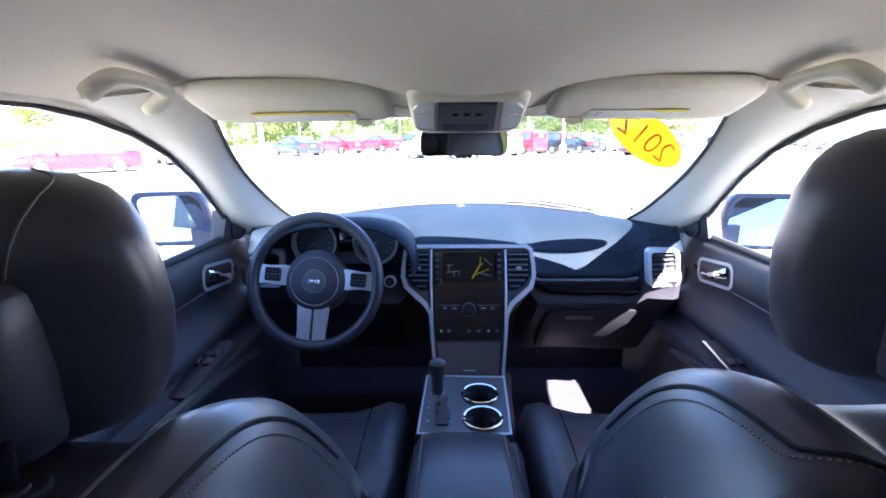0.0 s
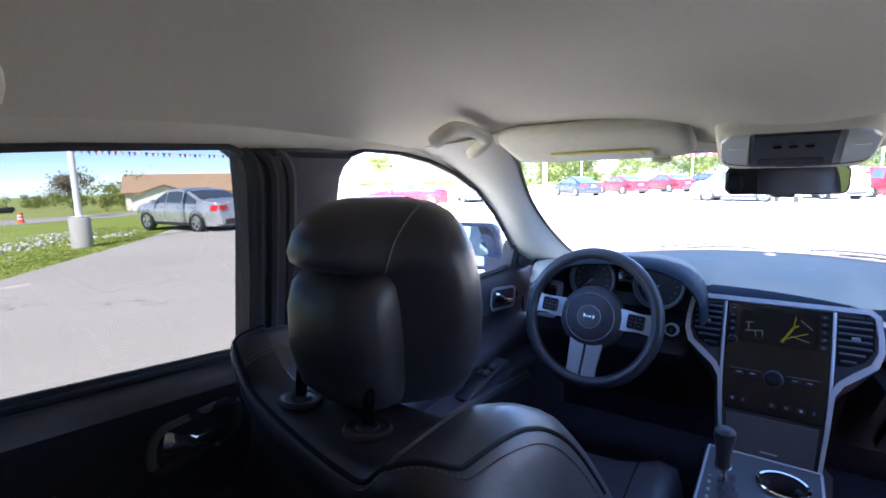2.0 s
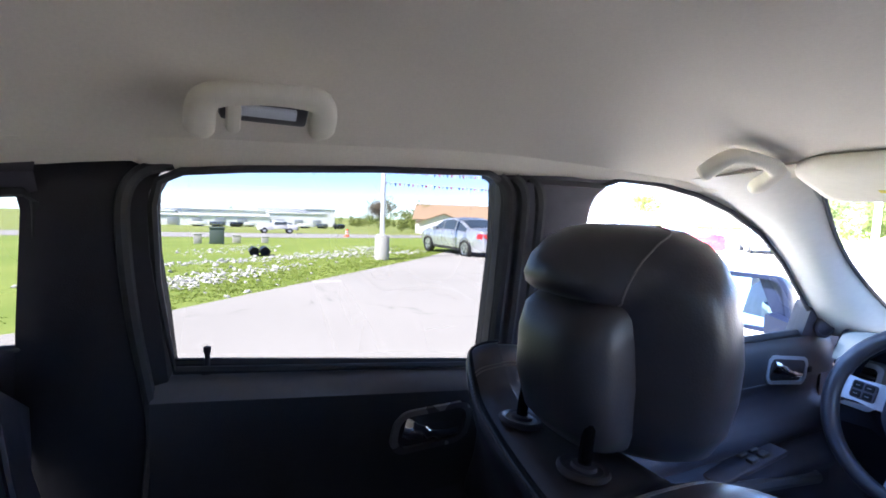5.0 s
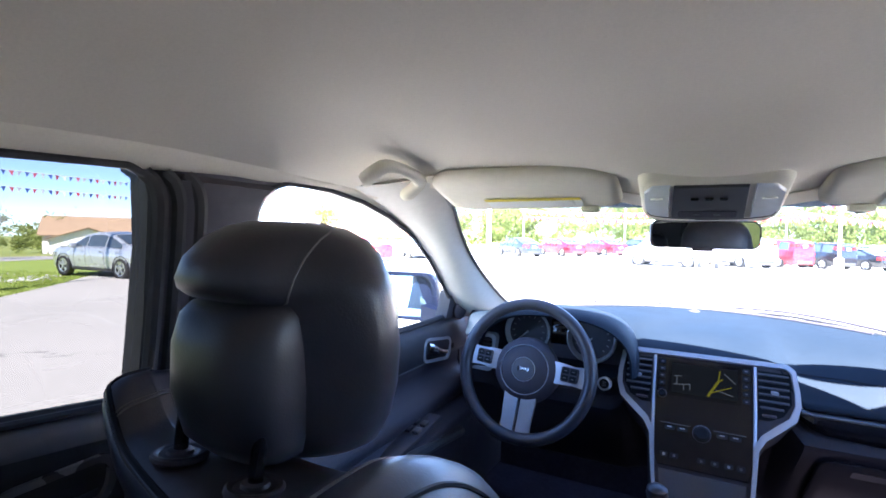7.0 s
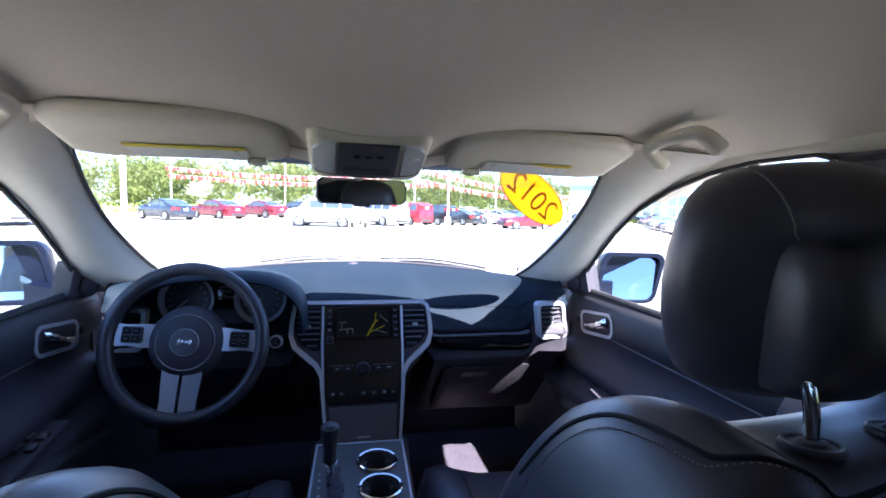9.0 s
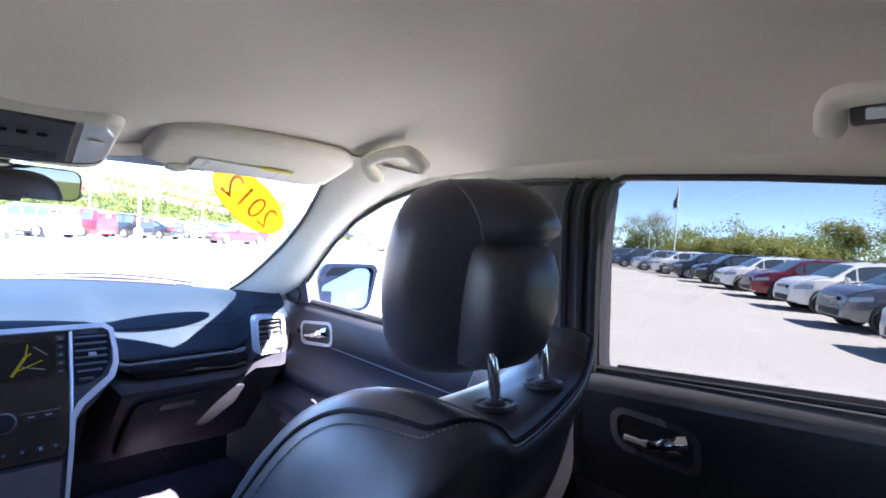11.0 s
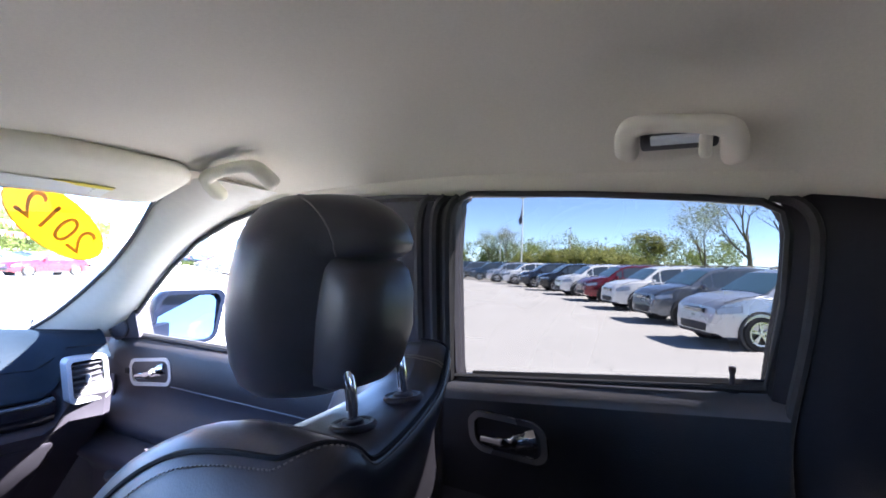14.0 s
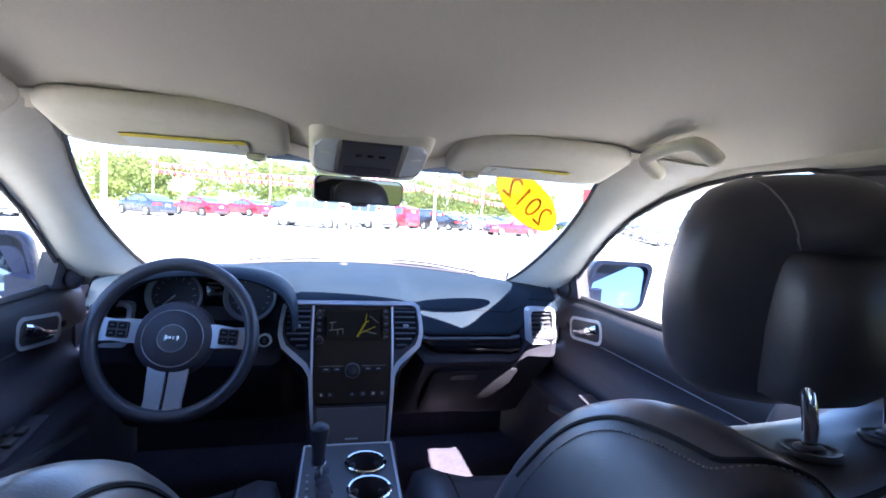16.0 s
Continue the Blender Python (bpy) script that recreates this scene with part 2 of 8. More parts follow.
def tube(bm, pts, rad, n=8, closed=False, flat=(1.0, 1.0)):
    """A round or flattened bar along a path; rad is one number or one for each point."""
    P = [Vector(p) for p in pts]
    R = rad if isinstance(rad, (list, tuple)) else [rad] * len(P)
    rings = []
    up = None
    for i, p in enumerate(P):
        a = P[(i - 1) % len(P)] if (closed or i) else p
        b = P[(i + 1) % len(P)] if (closed or i < len(P) - 1) else p
        d = (b - a).normalized()
        if up is None:
            up = Vector((0, 0, 1)) if abs(d.z) < 0.9 else Vector((0, 1, 0))
        s = d.cross(up).normalized()
        up = s.cross(d).normalized()
        rings.append([p + (s * math.cos(2 * math.pi * k / n) * flat[0] + up * math.sin(2 * math.pi * k / n) * flat[1]) * R[i] for k in range(n)])
    if closed:
        rings.append(rings[0])
    loft(bm, rings, True, not closed)
    if closed:
        bmesh.ops.remove_doubles(bm, verts=bm.verts, dist=1e-6)


def lathe(bm, prof, c, m=None, n=20):
    """Turns (radius, height) pairs round the local z axis at c; a profile that stays off the axis is closed into a ring."""
    mm = Matrix.Translation(c) @ (m.to_4x4() if m else Matrix.Identity(4))
    if prof[0][0] > 1e-4 and prof[-1][0] > 1e-4:
        prof = list(prof) + [prof[0]]
    rings = [[mm @ Vector((max(r, 1e-5) * math.cos(2 * math.pi * k / n), max(r, 1e-5) * math.sin(2 * math.pi * k / n), h)) for k in range(n)] for r, h in prof]
    loft(bm, rings, True, False)
    bmesh.ops.remove_doubles(bm, verts=bm.verts, dist=2e-5)


def rounded(hx, hz, r, n=4):
    """Outline of a rounded rectangle, counter-clockwise."""
    out = []
    for cx, cz, a0 in ((hx - r, hz - r, 0), (-hx + r, hz - r, 90), (-hx + r, -hz + r, 180), (hx - r, -hz + r, 270)):
        for i in range(n + 1):
            a = radians(a0 + 90 * i / n)
            out.append((cx + r * math.cos(a), cz + r * math.sin(a)))
    return out


def plate(bm, outline, place, d0, d1, bev=0.0):
    """A flat plate: a 2D outline mapped by place(u, v, depth) and thickened from depth d0 to d1."""
    n = len(outline)
    cu, cv = sum(p[0] for p in outline) / n, sum(p[1] for p in outline) / n
    shrink = [(cu + (u - cu) * (1 - bev), cv + (v - cv) * (1 - bev)) for u, v in outline]
    rings = [[place(u, v, d0) for u, v in outline], [place(u, v, d1 - (d1 - d0) * (0.3 if bev else 0)) for u, v in outline]]
    if bev:
        rings.append([place(u, v, d1) for u, v in shrink])
    loft(bm, rings)


def ringplate(bm, outer, inner, place, d0, d1):
    """A frame between two outlines of equal length."""
    loft(bm, [[place(u, v, d0) for u, v in outer], [place(u, v, d1) for u, v in outer], [place(u, v, d1) for u, v in inner], [place(u, v, d0) for u, v in inner], [place(u, v, d0) for u, v in outer]], True, False)
    bmesh.ops.remove_doubles(bm, verts=bm.verts, dist=1e-6)


def lerp(a, b, t):
    return a + (b - a) * t


def table(x, xs, ys):
    return float(np.interp(x, xs, ys))


def text_mesh(body, size):
    """Built-in letters as a flat mesh of their own, centred."""
    cu = bpy.data.curves.new("letters", "FONT")
    cu.body, cu.size, cu.align_x, cu.align_y, cu.extrude = body, size, "CENTER", "CENTER", 0.0004
    ob = bpy.data.objects.new("letters", cu)
    bm = nb()
    me = ob.to_mesh()
    bm.from_mesh(me)
    ob.to_mesh_clear()
    bpy.data.objects.remove(ob)
    bpy.data.curves.remove(cu)
    return bm


# ---- cabin shell ----
def wall_x(z):
    """Half width of the cabin at the window plane."""
    return 0.74 - 0.2 * (z - 1.2)


FRONT_WINDOW = [(0.502, 1.150), (0.497, 1.455), (0.512, 1.497), (0.56, 1.514), (0.67, 1.512), (0.78, 1.497), (0.90, 1.468), (1.03, 1.420), (1.15, 1.352), (1.27, 1.268), (1.37, 1.195), (1.43, 1.150)]
REAR_WINDOW = [(0.342, 1.178), (0.322, 1.470), (0.312, 1.496), (0.285, 1.508), (0.10, 1.500), (-0.06, 1.489), (-0.13, 1.481), (-0.155, 1.468), (-0.162, 1.440), (-0.160, 1.345), (-0.143, 1.225)]
QUARTER_WINDOW = [(-0.282, 1.272), (-0.268, 1.440), (-0.278, 1.450), (-0.340, 1.445), (-0.384, 1.434), (-0.412, 1.400), (-0.428, 1.350), (-0.438, 1.270)]


def on_wall(s, y, z, d=0.0):
    return Vector((s * (wall_x(z) - d), y, z))


def window_seal(bm, s, outline, r=0.009, d=0.004):
    tube(bm, [on_wall(s, y, z, d) for y, z in outline], r, 6, True)


def roof_z(x, y):
    c = table(y, [-1.7, -1.1, -0.5, 0.2, 0.5, 0.72, 0.95], [1.50, 1.565, 1.605, 1.622, 1.603, 1.572, 1.535])
    f = min(1.0, max(0.0, (y - 0.56) / 0.22))
    c -= 0.040 * math.exp(-(x / 0.185) ** 2) * f * f * (3 - 2 * f)
    e = max(0.0, (abs(x) - 0.45) / 0.23)
    return c - (c - table(y, [-1.7, -0.6, -0.2, 0.3, 0.7, 0.95], [1.40, 1.43, 1.488, 1.516, 1.510, 1.492])) * min(1.0, e) ** 1.6


def roof_front(x):
    return 0.965 - 0.45 * x * x


def headliner():
    bm = nb()

    def f(u, v):
        x = -0.68 + 1.36 * u
        y = -1.7 + (roof_front(x) + 1.7) * v
        return (x, y, roof_z(x, y))
    sheet(bm, f, 44, 60, (0, 0, 0.03))
    single("ceiling", bm, HEADLINER, "soft grey-beige cloth headliner over the cabin", "ceiling", kind="structure", angle=60)
    bm = nb()

    def g(u, v):
        x = -0.74 + 1.48 * u
        y = -1.75 + 2.72 * v
        return (x, y - 0.35 * x * x * v, roof_z(x * 0.9, min(y, 0.93)) + 0.055)
    sheet(bm, g, 16, 16, (0, 0, 0.02))
    single("roof", bm, BODYBLUE, "dark blue steel roof panel of the car", "roof", kind="structure")


def header_trim():
    """Moulding that closes the gap between headliner and windscreen."""
    bm = nb()
    rings = []
    for i in range(33):
        x = lerp(-0.66, 0.66, i / 32)
        y = roof_front(x)
        z = roof_z(x, y)
        rings.append([Vector((x, y - 0.05, z + 0.004)), Vector((x, y - 0.004, z - 0.003)), Vector((x, y + 0.018, z - 0.012)), Vector((x, y + 0.045, z - 0.010)), Vector((x, y + 0.06, z + 0.03)), Vector((x, y - 0.05, z + 0.08))])
    loft(bm, rings)
    single("trim_header", bm, HEADLINER, "grey-beige moulding along the windscreen's upper edge", "trim", kind="structure", angle=60)


def floor_pan():
    bm = nb()
    box(bm, (0, 0.1, 0.40), (1.5, 3.6, 0.06))
    single("floor", bm, CARPET, "black carpeted cabin floor", "floor", kind="structure")
    bm = nb()
    box(bm, (0, 1.92, 0.75), (1.46, 0.06, 0.7))
    single("wall_firewall", bm, CARPET, "dark bulkhead under the dashboard", "wall", kind="structure")


def footwell(s, n):
    bm = nb()

    def f(u, v):
        return (s * (0.735 + 0.01 * math.sin(math.pi * u)), lerp(1.44, 1.96, u), lerp(0.42, 1.15, v))
    sheet(bm, f, 6, 6, (s * 0.03, 0, 0))
    single("wall_footwell_%d" % n, bm, DARK, "dark kick panel beside the front footwell", "wall", kind="structure")


def roof_rail(s, n):
    """Beige moulding between the headliner's edge and the door openings."""
    bm = nb()
    rings = []
    for k in range(57):
        y = lerp(-0.75, 0.99, k / 56)
        zw = table(y, [-0.75, -0.43, -0.30, -0.17, -0.06, 0.10, 0.285, 0.40, 0.50, 0.56, 0.67, 0.78, 0.90, 1.0], [1.434, 1.466, 1.474, 1.476, 1.489, 1.501, 1.507, 1.509, 1.509, 1.514, 1.514, 1.500, 1.472, 1.437])
        xw = wall_x(zw)
        zr = roof_z(0.655, min(y, 0.93)) - (0.0 if y < 0.8 else 0.10 * (y - 0.8))
        if y < -0.15:
            zw = lerp(zw, zr, min(1.0, (-0.15 - y) / 0.08))
        rings.append([Vector((s * (xw - 0.002), y, zw)), Vector((s * (xw - 0.014), y, lerp(zw, zr, 0.45) - 0.003)), Vector((s * 0.650, y, zr + 0.004)), Vector((s * 0.66, y, zr + 0.05)), Vector((s * (xw + 0.05), y, zw + 0.06)), Vector((s * (xw + 0.045), y, zw))])
    loft(bm, rings)
    single("trim_roof_rail_%d" % n, bm, HEADLINER, "grey-beige moulding above the door openings", "trim", kind="structure", angle=60)


def tailgate():
    t = thing("wall_tailgate", "dark tailgate with a wide rear window", "tailgate", (0, -1.72, 0.45), kind="structure")
    bm = nb()
    box(bm, (0, -1.74, 0.78), (1.5, 0.06, 0.72), bev=0.01)
    part("tailgate_panel", bm, DARK, t)
    bm = nb()
    box(bm, (0.66, -1.70, 1.30), (0.16, 0.06, 0.36), bev=0.01)
    box(bm, (-0.66, -1.70, 1.30), (0.16, 0.06, 0.36), bev=0.01)
    part("rear_pillar", bm, PILLAR, t)
    bm = nb()
    box(bm, (0, -1.73, 1.31), (1.2, 0.006, 0.36))
    part("pane", bm, TINTED, t)


A_EDGE = [(0.572, 1.56, 1.165), (0.592, 1.46, 1.218), (0.606, 1.34, 1.292), (0.604, 1.22, 1.362), (0.585, 1.10, 1.430), (0.556, 0.99, 1.492), (0.530, 0.92, 1.522), (0.500, 0.86, 1.560)]
A_SEAL = [(0.755, 1.45, 1.140), (0.742, 1.39, 1.190), (0.727, 1.29, 1.258), (0.709, 1.17, 1.345), (0.697, 1.04, 1.420), (0.687, 0.91, 1.470), (0.682, 0.80, 1.502), (0.677, 0.70, 1.520)]


def a_pillar(s, n):
    bm = nb()
    A, B = smooth_path(A_EDGE, 4), smooth_path(A_SEAL, 4)
    rings = []
    for a, b in zip(A, B):
        ring = []
        for k in range(9):
            u = k / 8
            p = a.lerp(b, u)
            bulge = math.sin(math.pi * u) * 0.026
            ring.append(Vector((s * (p.x - 0.45 * bulge), p.y - 0.75 * bulge, p.z - 0.25 * bulge)))
        ring += [Vector((s * (b.x + 0.03), b.y + 0.03, b.z + 0.02)), Vector((s * (a.x + 0.035), a.y + 0.05, a.z + 0.03))]
        rings.append(ring)
    loft(bm, rings)
    single("pillar_trim_%d" % n, bm, PILLAR, "light grey moulded windscreen pillar trim, sunlit at its foot", "pillar", kind="structure", angle=50)
    # thin dark seam where the glass meets the trim
    bm = nb()
    tube(bm, [Vector((s * (p.x - 0.002), p.y + 0.004, p.z)) for p in A[:-1]], 0.005, 6)
    single("trim_windscreen_seal_%d" % n, bm, RUBBER, "thin black rubber seal along the windscreen", "seal", kind="structure")


def b_pillar(s, n):
    t = thing("pillar_%d" % n, "dark moulded pillar between the front and rear doors", "pillar", (s * 0.72, 0.42, 0.45), kind="structure")
    bm = nb()
    rings = []
    for z, y0, y1 in ((0.45, 0.30, 0.56), (1.10, 0.325, 0.53), (1.2, 0.331, 0.515), (1.40, 0.323, 0.508), (1.465, 0.314, 0.511), (1.482, 0.311, 0.520), (1.494, 0.31, 0.534), (1.505, 0.31, 0.566), (1.512, 0.31, 0.588), (1.535, 0.30, 0.60)):
        x = wall_x(z) + (0.026 if z > 1.5 else 0)
        rings.append([Vector((s * (x + 0.03), y0, z)), Vector((s * (x - 0.004), y0 + 0.004, z)), Vector((s * (x - 0.028), y0 + 0.045, z)), Vector((s * (x - 0.033), lerp(y0, y1, 0.5), z)), Vector((s * (x - 0.028), y1 - 0.03, z)), Vector((s * (x - 0.004), y1 - 0.004, z)), Vector((s * (x + 0.03), y1, z))])
    loft(bm, rings)
    part("pillar_cover", bm, BLACK, t)
    # door seals: three ridges running up the rear edge
    for k, y in enumerate((0.340, 0.362, 0.388)):
        bm = nb()
        pts = [(y + 0.012, 0.95), (y + 0.006, 1.20), (y - 0.006, 1.42), (y - 0.016, 1.480), (y - 0.030, 1.502)]
        tube(bm, smooth_path([on_wall(s, a, b, 0.010 + 0.008 * k - (0.012 if b > 1.49 else 0)) for a, b in pts], 5), 0.0105, 8)
        part("door_seal", bm, RUBBER, t)
    bm = nb()
    box(bm, (s * 0.664, 0.44, 1.492), (0.006, 0.03, 0.012), bev=0.002)
    part("trim_clip", bm, DARK, t)


def c_pillar(s, n):
    bm = nb()
    rings = []
    for z, y0, y1, f in ((0.45, -0.34, -0.165, 1.0), (1.0, -0.32, -0.160, 1.0), (1.215, -0.308, -0.140, 1.0), (1.30, -0.300, -0.147, 1.0), (1.38, -0.291, -0.156, 0.9), (1.43, -0.286, -0.157, 0.6), (1.455, -0.290, -0.155, 0.25), (1.475, -0.300, -0.145, 0.0), (1.50, -0.32, -0.13, 0.0)):
        x = wall_x(z) + (0.02 if z > 1.49 else 0.004 if z > 1.46 else 0)
        rings.append([Vector((s * (x + 0.03), y0, z)), Vector((s * (x - 0.006 * f), y0 + 0.003, z)), Vector((s * (x - 0.022 * f), y0 + 0.03, z)), Vector((s * (x - 0.026 * f), lerp(y0, y1, 0.6), z)), Vector((s * (x - 0.012 * f), y1 - 0.01, z)), Vector((s * (x + 0.03), y1, z))])
    loft(bm, rings)
    t = single("pillar_rear_%d" % n, bm, PILLARBLACK, "black moulded pillar behind the rear door", "pillar", kind="structure")
    bm = nb()
    pts = [(-0.168, 1.16), (-0.184, 1.30), (-0.190, 1.40), (-0.188, 1.450), (-0.172, 1.478), (-0.14, 1.490)]
    tube(bm, smooth_path([on_wall(s, a, b, 0.020 if b < 1.42 else 0.012 if b < 1.46 else 0.0) for a, b in [(-0.185, 0.90), (-0.176, 1.05)] + pts], 5), 0.008, 8)
    part("door_seal", bm, RUBBER, t)
    # wall behind the rear pillar with the small side window
    t = thing("wall_side_%d" % n, "dark side trim round the small rear side window", "wall", (s * 0.72, -0.8, 0.45), kind="structure")
    bm = nb()

    def lower(u, v):
        z = lerp(0.45, 1.267, v)
        return (s * (wall_x(z) - 0.01 * math.sin(math.pi * v)), lerp(-1.72, -0.30, u), z)
    sheet(bm, lower, 8, 8, (s * 0.03, 0, 0))
    part("lower_trim", bm, DARK, t)
    bm = nb()
    up = [(-0.266, 1.492), (-0.34, 1.486), (-0.40, 1.478), (-0.50, 1.462), (-0.72, 1.44), (-0.95, 1.40), (-1.72, 1.38), (-1.72, 1.262)]
    lo = [(-0.266, 1.449), (-0.340, 1.445), (-0.384, 1.434), (-0.412, 1.400), (-0.428, 1.350), (-0.434, 1.31), (-0.438, 1.270), (-0.46, 1.262)]
    loft(bm, [[on_wall(s, a, b, 0.004) for a, b in lo], [on_wall(s, lerp(a, c, 0.5), lerp(b, d, 0.5), 0.014) for (a, b), (c, d) in zip(lo, up)], [on_wall(s, a, b, 0.0) for a, b in up], [on_wall(s, a, b, -0.03) for a, b in up], [on_wall(s, a, b, -0.03) for a, b in lo], [on_wall(s, a, b, 0.004) for a, b in lo]], False, False)
    part("upper_trim", bm, BLACK, t)
    bm = nb()
    window_seal(bm, s, QUARTER_WINDOW, 0.006)
    part("window_seal", bm, RUBBER, t)
    bm = nb()
    bm.faces.new([bm.verts.new(on_wall(s, a, b, -0.012)) for a, b in QUARTER_WINDOW])
    part("pane", bm, TINTED, t)


def door_profile(front, y):
    """Inner door surface from the window sill down: half width and height."""
    sill = 1.150 if front else table(y, [-0.16, 0.36], [1.226, 1.176])
    k = sill - 1.150
    if not front:
        return [(0.790, sill - 0.004), (0.757, sill), (0.728, sill - 0.010), (0.717, sill - 0.020), (0.713, sill - 0.036), (0.712, 1.085 + 0.8 * k), (0.716, 1.03 + 0.4 * k), (0.714, 0.985)], [(0.714, 0.985), (0.704, 0.960), (0.708, 0.935), (0.700, 0.905), (0.676, 0.872), (0.655, 0.862), (0.648, 0.848), (0.653, 0.825), (0.690, 0.79), (0.700, 0.76), (0.702, 0.62), (0.69, 0.45)]
    return [(0.790, sill - 0.004), (0.757, sill), (0.741, sill - 0.006), (0.730, sill - 0.03), (0.727, 1.075), (0.730, 1.040), (0.736, 1.032)], [(0.736, 1.032), (0.742, 1.022), (0.743, 0.990), (0.736, 0.968), (0.714, 0.950), (0.696, 0.936), (0.687, 0.922), (0.692, 0.902), (0.704, 0.888), (0.692, 0.872), (0.655, 0.862), (0.648, 0.848), (0.653, 0.825), (0.690, 0.79), (0.705, 0.76), (0.708, 0.62), (0.69, 0.45)]


def door(s, front, n):
    y0, y1 = (0.50, 1.47) if front else (-0.17, 0.345)
    if front:
        lab = "front door lined in dark plastic with a chrome inner handle"
    else:
        lab = "rear door lined in dark plastic with a chrome inner handle and tinted window"
    t = thing("door_%d" % n, lab, "door", (s * 0.74, (y0 + y1) / 2, 0.45), kind="structure")
    ny = 20

    def skin(which, mat, nm, first=0, last=99):
        bm = nb()
        rings = []
        for i in range(ny + 1):
            y = lerp(y0, y1, i / ny)
            pr = door_profile(front, y)[which][first:last]
            rings.append([Vector((s * x, y, z)) for x, z in pr] + [Vector((s * 0.79, y, pr[-1][1])), Vector((s * 0.79, y, pr[0][1]))])
        loft(bm, rings)
        return part(nm, bm, mat, t, angle=50)
    if front:
        skin(0, DOORTOP, "upper_panel")
    else:
        skin(0, SILL, "sill_ledge", 0, 5)
        skin(0, DOORTOP, "upper_panel", 4)
    skin(1, DARK, "lower_panel")
    # rubber strip along the glass
    bm = nb()
    tube(bm, [Vector((s * 0.752, lerp(y0, y1 - 0.04, i / 6), door_profile(front, lerp(y0, y1, i / 6))[0][0][1] + 0.009)) for i in range(7)], 0.007, 6)
    part("belt_seal", bm, RUBBER, t)
    bm = nb()
    window_seal(bm, s, FRONT_WINDOW if front else REAR_WINDOW, 0.0055 if front else 0.0058)
    part("window_seal", bm, RUBBER, t)
    bm = nb()
    out = FRONT_WINDOW if front else REAR_WINDOW
    bm.faces.new([bm.verts.new(on_wall(s, a, b, -0.014)) for a, b in out])
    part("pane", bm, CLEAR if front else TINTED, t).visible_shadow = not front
    # inner release: bezel, dark pocket and chrome lever
    hy, hz = (1.258, 1.064) if front else (0.222, 1.096)
    hw, hh = (0.092, 0.038) if front else (0.070, 0.034)

    def at(u, v, d):
        return Vector((s * ((0.734 if front else 0.714) - d), hy + u, hz + v + (-0.13 if front else 0.03) * u))
    o = [(u + 0.15 * v, v) for u, v in rounded(hw, hh, 0.027, 6)]
    i_ = [(u + 0.15 * v, v) for u, v in rounded(hw - 0.011, hh - 0.009, 0.019, 6)]
    bm = nb()
    ringplate(bm, o, i_, at, -0.002, 0.008)
    part("handle_bezel", bm, SILVER if front else BEZEL, t, "satin silver handle surround" if front else "dark satin handle surround")
    bm = nb()
    plate(bm, i_, at, -0.004, 0.0012)
    part("handle_pocket", bm, BLACK, t)
    bm = nb()
    k = -1
    pts = [at(k * hw * 0.68, 0.008, 0.004), at(k * hw * 0.40, 0.002, 0.014), at(0.0, -0.007, 0.016), at(-k * hw * 0.62, -0.011, 0.010)]
    tube(bm, smooth_path(pts, 5), [0.0165] * 4 + [0.0135] * 4 + [0.0095] * 4 + [0.0070] * 4, 10, flat=(0.75, 1.0))
    part("release_lever", bm, CHROME, t, "chrome release lever")
    if front:
        # sail trim with tweeter grille
        bm = nb()
        ring = [(1.33, 1.150), (1.475, 1.130), (1.45, 1.165), (1.38, 1.215), (1.335, 1.245)]
        loft(bm, [[on_wall(s, a, b, 0.012) for a, b in ring], [on_wall(s, a, b, -0.03) for a, b in ring]])
        part("sail_trim", bm, BLACK, t)
        bm = nb()
        lathe(bm, [(0.0, 0.0), (0.026, 0.0), (0.030, 0.004), (0.030, 0.010), (0.025, 0.013), (0.022, 0.010), (0.0, 0.012)], (s * 0.728, 1.405, 1.170), Matrix.Rotation(-s * math.pi / 2, 3, "Y") @ Matrix.Rotation(0.35, 3, "X"), 24)
        part("tweeter_grille", bm, DARK, t)
        # armrest top with switches
        bm = nb()
        box(bm, (s * 0.680, 1.02, 0.884), (0.062, 0.25, 0.014), Matrix.Rotation(0.12, 3, "X"), 0.005)
        sw = part("switch_panel", bm, BLACK, t)
        for k in range(4 if s < 0 else 2):
            bm = nb()
            box(bm, (s * (0.667 + 0.026 * (k % 2)), 1.03 + 0.04 * (k // 2), 0.897 + 0.005 * (k // 2)), (0.018, 0.026, 0.010), Matrix.Rotation(0.12, 3, "X"), 0.003)
            part("window_switch", bm, GREYPANEL, sw)
        bm = nb()
        box(bm, (s * 0.727, 1.36, 1.055), (0.006, 0.022, 0.016), bev=0.002)
        part("seat_memory_switch", bm, BUTTON, t)
        bm = nb()
        tube(bm, [(s * 0.7345, lerp(1.175, 0.52, k / 8), 1.0345) for k in range(9)], 0.0030, 6)
        part("trim_line", bm, GREYPANEL, t, "thin satin grey line")
        bm = nb()
        tube(bm, smooth_path([(s * 0.660, 1.30, 0.80), (s * 0.652, 1.05, 0.840), (s * 0.650, 0.80, 0.868), (s * 0.655, 0.62, 0.872)], 6), 0.016, 8)
        part("armrest", bm, GREYPANEL, t)
    else:
        bm = nb()
        lathe(bm, [(0.010, 0.0), (0.010, 0.004), (0.004, 0.006), (0.0035, 0.026), (0.005, 0.030), (0.005, 0.036), (0.0, 0.038)], (s * 0.742, -0.105, 1.214), None, 10)
        part("lock_pin", bm, BLACK, t)
        bm = nb()
        tube(bm, [(s * 0.706, y0 + 0.05, 0.94), (s * 0.706, y1 - 0.05, 0.945)], 0.004, 6)
        part("trim_line", bm, GREYPANEL, t)


